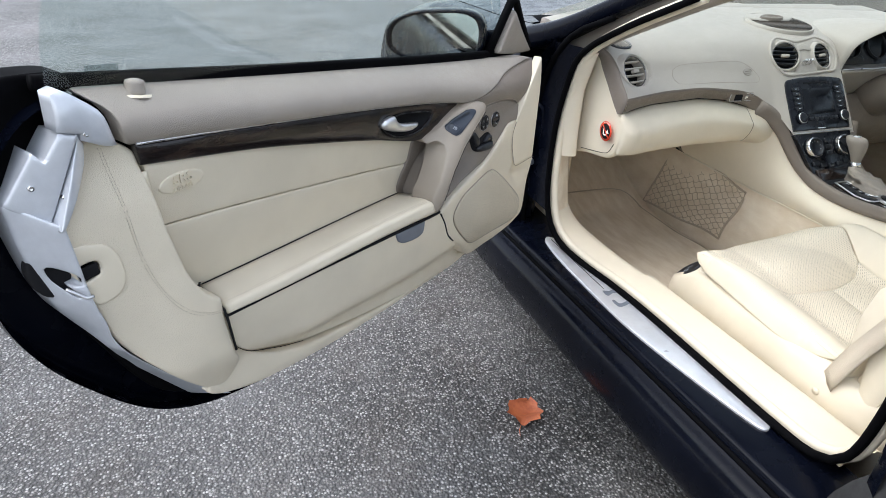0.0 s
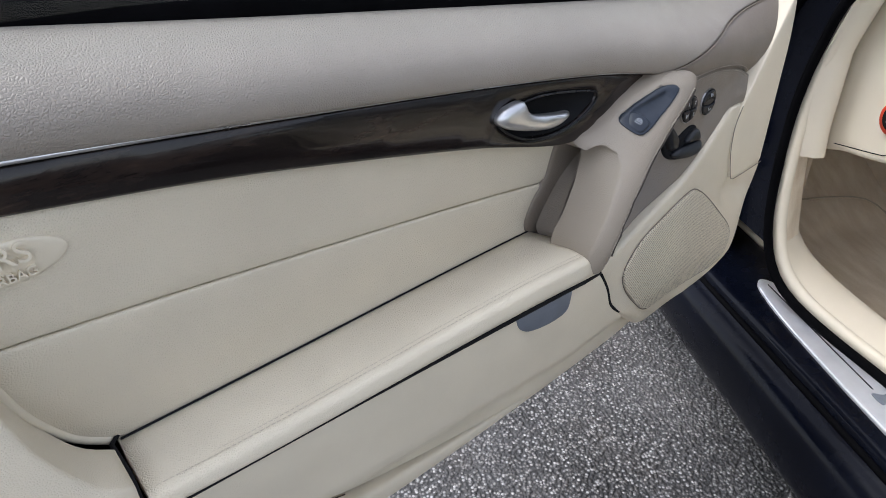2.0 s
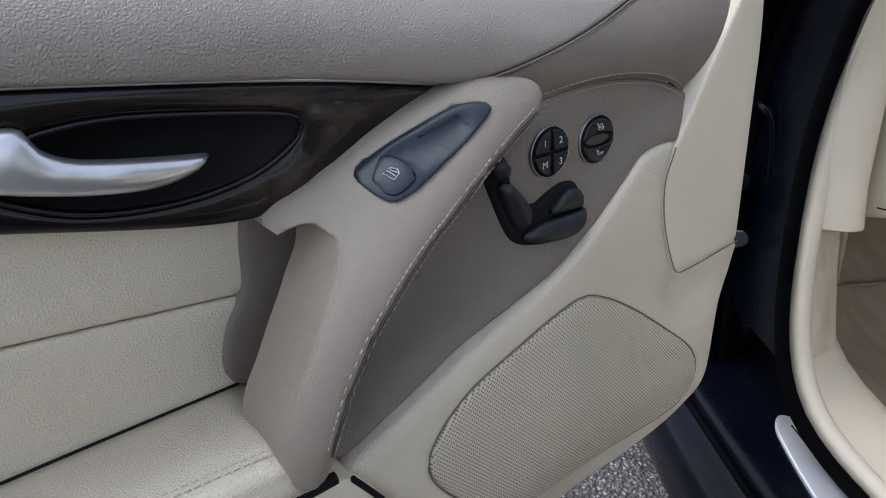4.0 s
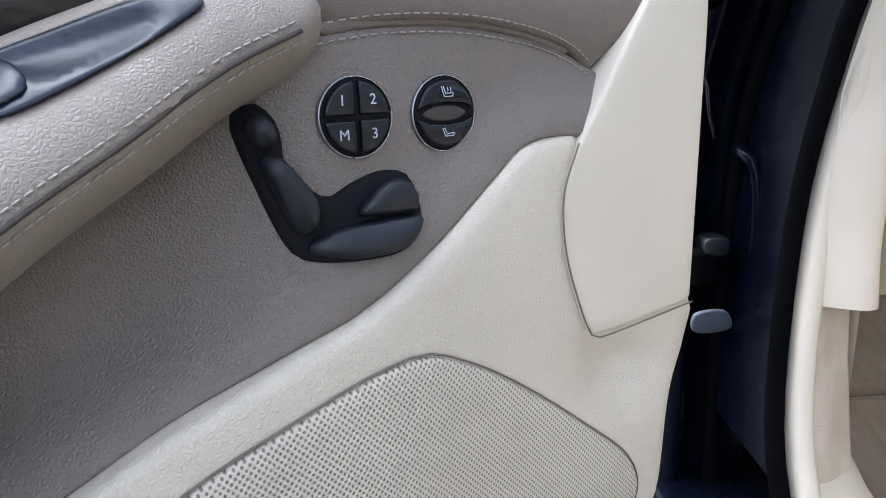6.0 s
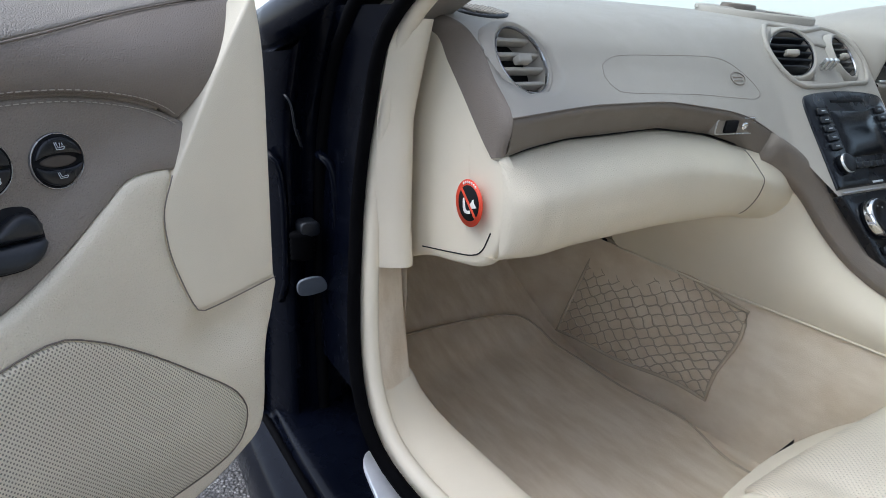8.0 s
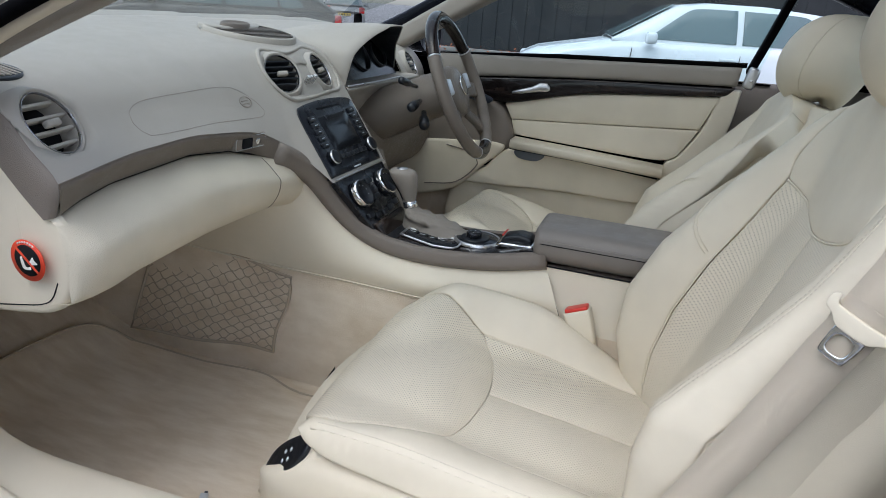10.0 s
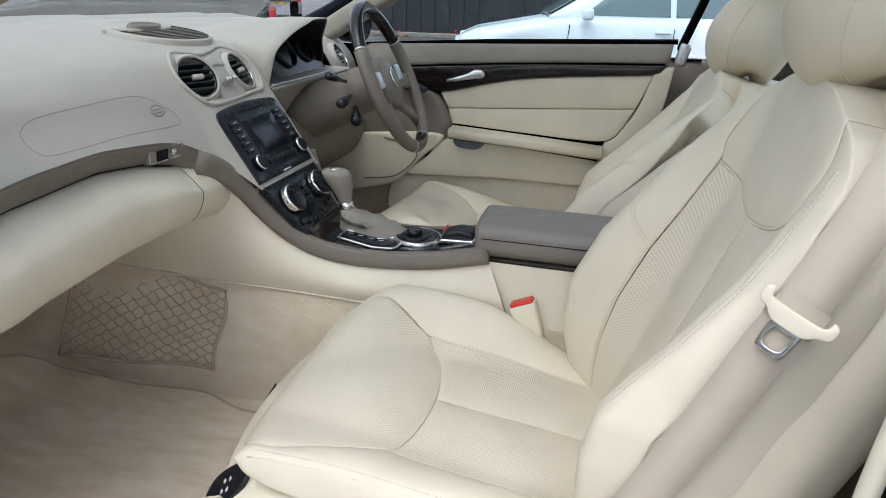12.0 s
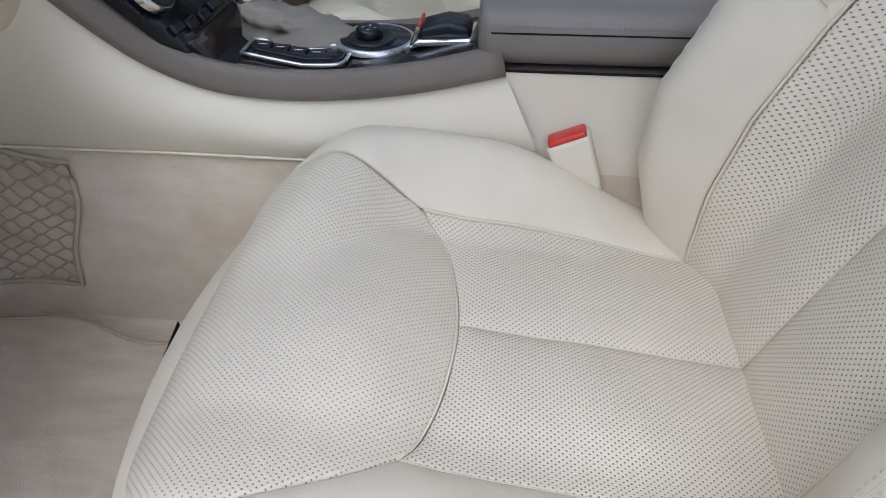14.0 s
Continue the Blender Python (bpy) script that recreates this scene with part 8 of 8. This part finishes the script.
def hatchback(name, base, turn, paint, label, plate):
    """A five-door hatchback, nose towards +y of its own frame, on the ground at base."""
    m = Matrix.Translation(base) @ pose(0, 0, 0, 0, 0, turn) @ Matrix.Diagonal((1, 1, 0.93, 1))
    car = thing(name, base, label, "car")
    rows = []
    for y in np.linspace(-2.04, 2.06, 46):
        top = float(np.interp(y, [-2.05, -1.98, -1.6, 0.95, 1.15, 1.8, 2.0, 2.08], [0.72, 0.94, 1.0, 0.97, 0.93, 0.80, 0.70, 0.55]))
        taper = 0.16 * ease(abs(y), 1.45, 2.06) ** 2
        low = 0.20
        for c in (1.28, -1.25):
            if abs(y - c) < 0.36:
                low = max(low, 0.30 + math.sqrt(max(0, 0.36**2 - (y - c) ** 2)))
        half = [(0.86 - taper, low), (0.875 - taper, low + (top - low) * 0.4), (0.865 - taper, low + (top - low) * 0.75), (0.82 - taper, top - 0.03), (0.74 - taper, top)]
        ring = [(x, z) for x, z in curve(half, 3)]
        rows.append([m @ Vector((x, y, z)) for x, z in ring] + [m @ Vector((-x, y, z)) for x, z in ring[::-1]])
    part("body", loft(rows, False), paint, car)
    def roof_row(y, inset=0.0, lift=0.0):
        z = float(np.interp(y, [-1.95, -1.75, -1.3, -0.6, 0.0, 0.35, 1.0], [1.0, 1.12, 1.36, 1.43, 1.43, 1.38, 0.97]))
        w = float(np.interp(z, [0.97, 1.43], [0.76, 0.60]))
        return z, w
    rows = []
    for y in np.linspace(-1.93, 0.98, 30):
        z, w = roof_row(float(y))
        zz = max(z, 0.985)
        rows.append([m @ Vector((x, y, q)) for x, q in curve([(0.775, 0.965), ((0.775 + w) / 2 + 0.015, (0.965 + zz) / 2), (w + 0.01, zz - 0.03), (w - 0.06, zz), (0, zz + 0.015), (0.06 - w, zz), (-w - 0.01, zz - 0.03), (-(0.775 + w) / 2 - 0.015, (0.965 + zz) / 2), (-0.775, 0.965)], 3)])
    part("roof", loft(rows, False), paint, car)
    for s in (1, -1):
        def on(y, z, h, s=s):
            zr, w = roof_row(-0.4)
            x = float(np.interp(z, [0.965, 1.40], [0.775, 0.625])) + 0.016 * math.sin(math.pi * min(1, max(0, (z - 0.965) / 0.44)))
            return m @ Vector((s * (x + 0.006 + h), y, z))
        for win in ([(0.62, 1.005), (0.22, 1.33), (0.05, 1.365), (-0.28, 1.37), (-0.30, 1.005)], [(-0.36, 1.005), (-0.35, 1.37), (-0.95, 1.345), (-1.06, 1.25), (-1.08, 1.01)]):
            panel("window", win, on, car_glass, car, "dark tinted glass", r=0.004, thick=0.004, step=0.08, sharp=(0, 3, 4) if win[0][0] > 0 else (0, 1, 4), edge=0.04)
        panel("window", [(-1.14, 1.02), (-1.12, 1.24), (-1.20, 1.25), (-1.42, 1.10), (-1.44, 1.03)], on, car_glass, car, "dark tinted glass", r=0.004, thick=0.004, step=0.08, edge=0.04)
        for y in (-0.33, 0.78):
            part("door_line", tube([m @ Vector((s * 0.876, y, z)) for z in (0.34, 0.5, 0.75)] + [m @ Vector((s * 0.86, y - 0.01, 0.86)), m @ Vector((s * 0.80, y - 0.02, 0.96))], 0.004, 6), gap_black, car)
        for y in (-0.22, -1.02):
            part("door_handle", block(m @ pose(s * 0.882, y, 0.84), (0.03, 0.17, 0.03), 0.01), paint, car, "body coloured handle")
        part("side_strip", block(m @ pose(s * 0.882, 0.0, 0.58), (0.018, 1.75, 0.05), 0.006), paint, car)
        mirror = part("door_mirror", block(m @ pose(s * 0.95, 0.60, 1.02), (0.20, 0.11, 0.13), 0.04, 3), paint, car, "body coloured door mirror")
        part("headlight", block(m @ pose(s * 0.62, 1.90, 0.66, 0, 0, -s * 18), (0.30, 0.16, 0.14), 0.05, 3), silver_paint, car, "clear headlight")
        part("side_repeater", block(m @ pose(s * 0.872, 0.95, 0.74), (0.012, 0.07, 0.03), 0.005), silver_paint, car)
        part("tail_lamp", block(m @ pose(s * 0.70, -1.98, 0.82, 0, 0, s * 14), (0.22, 0.10, 0.26), 0.03, 3), lamp_red, car, "red tail lamp")
        for y in (1.28, -1.25):
            wheel = part("wheel", turned(m @ Vector((s * 0.70, y, 0.30)), m.to_3x3() @ Vector((s, 0, 0)), [(0, 0.19), (0.0, 0.26), (0.02, 0.298), (0.15, 0.298), (0.17, 0.27), (0.165, 0.20), (0.14, 0.19)], 30), tyre_mat, car, "black tyre")
            part("rim", turned(m @ Vector((s * 0.80, y, 0.30)), m.to_3x3() @ Vector((s, 0, 0)), [(0, 0.20), (0.06, 0.198), (0.05, 0.15), (0.04, 0.05), (0.05, 0.0)], 24), silver, wheel, "silver rim")
            part("arch_liner", turned(m @ Vector((s * 0.45, y, 0.31)), m.to_3x3() @ Vector((s, 0, 0)), [(0, 0.35), (0.36, 0.352), (0.0, 0.0)], 24), gap_black, car)
    front = panel("windscreen", [(-0.66, 0.0), (-0.52, 1.0), (0.52, 1.0), (0.66, 0.0)], lambda x, k, h: m @ Vector((x, 0.97 - 0.62 * k + 0.012 + h, 0.985 + 0.385 * k + 0.03)), car_glass, car, "dark tinted windscreen", r=0.006, thick=0.004, step=0.15, sharp=(0, 1, 2, 3), edge=0.1)
    panel("rear_window", [(-0.60, 0.0), (-0.52, 1.0), (0.52, 1.0), (0.60, 0.0)], lambda x, k, h: m @ Vector((x, -1.86 + 0.46 * k - 0.03 - h, 1.03 + 0.28 * k + 0.02)), car_glass, car, "dark tinted rear window", r=0.006, thick=0.004, step=0.15, sharp=(0, 1, 2, 3), edge=0.1)
    part("bumper_plate", block(m @ pose(0, -2.055, 0.62), (0.52, 0.012, 0.11), 0.004), plate, car, "flat plate with dark bars")
    for k in range(7):
        if k != 4:
            part("plate_bar", block(m @ pose(-0.19 + k * 0.063, -2.064, 0.62), (0.03, 0.004, 0.07), 0), gap_black, car)
    return car


hatchback("parked_hatchback", (7.1, -0.98, 0.0), 10.0, white_paint, "white five-door hatchback parked beside a dark fence", white_print)
hatchback("grey_hatchback", (25.5, 13.2, 0.0), -62.0, grey_paint, "dark grey hatchback parked with its tail towards the lot", yellow)
hatchback("charcoal_hatchback", (7.3, 6.1, 0.0), 37.0, charcoal_paint, "glossy charcoal hatchback parked side on across the lot", white_print)


def build_fence():
    fence = thing("fence", (16.5, -6.0, 0.0), "tall dark painted timber fence round the car park", "fence")
    bm = bmesh.new()
    rng = random.Random(3)
    for i in range(120):
        y = -18 + i * 0.2
        bm2 = bmesh.ops.create_cube(bm, size=1.0, matrix=pose(16.5 + (0.02 if i % 2 else 0.0) + rng.uniform(-0.004, 0.004), y, 1.5) @ Matrix.Diagonal((0.025, 0.205, 3.0 + rng.uniform(-0.03, 0.03), 1)))
    part("board", bm, fence_mat, fence, "dark vertical boards", True)
    part("kerb", block(pose(16.1, -6.0, 0.06), (0.15, 24, 0.12), 0.02), plain("grey_kerb", (0.2, 0.19, 0.18), 0.9, scale=12.0).mat, fence, "grey concrete kerb")
    rng = random.Random(5)
    bm = bmesh.new()
    for i in range(900):
        p = Vector((16.2 + rng.gauss(0, 0.16), rng.uniform(-6, 6), 0.03 + abs(rng.gauss(0, 0.05))))
        q = Euler((rng.uniform(-1, 1), rng.uniform(-1, 1), rng.uniform(0, 6))).to_matrix()
        v = [bm.verts.new(p + q @ Vector(w)) for w in ((-0.05, 0, 0), (0, -0.03, 0.01), (0.05, 0, 0), (0, 0.03, 0.012))]
        bm.faces.new(v)
    tagged(part("leaf_litter", bm, leaf_mat, None), "drift of orange dead leaves along the fence foot", "leaves", kind="stuff")


build_fence()
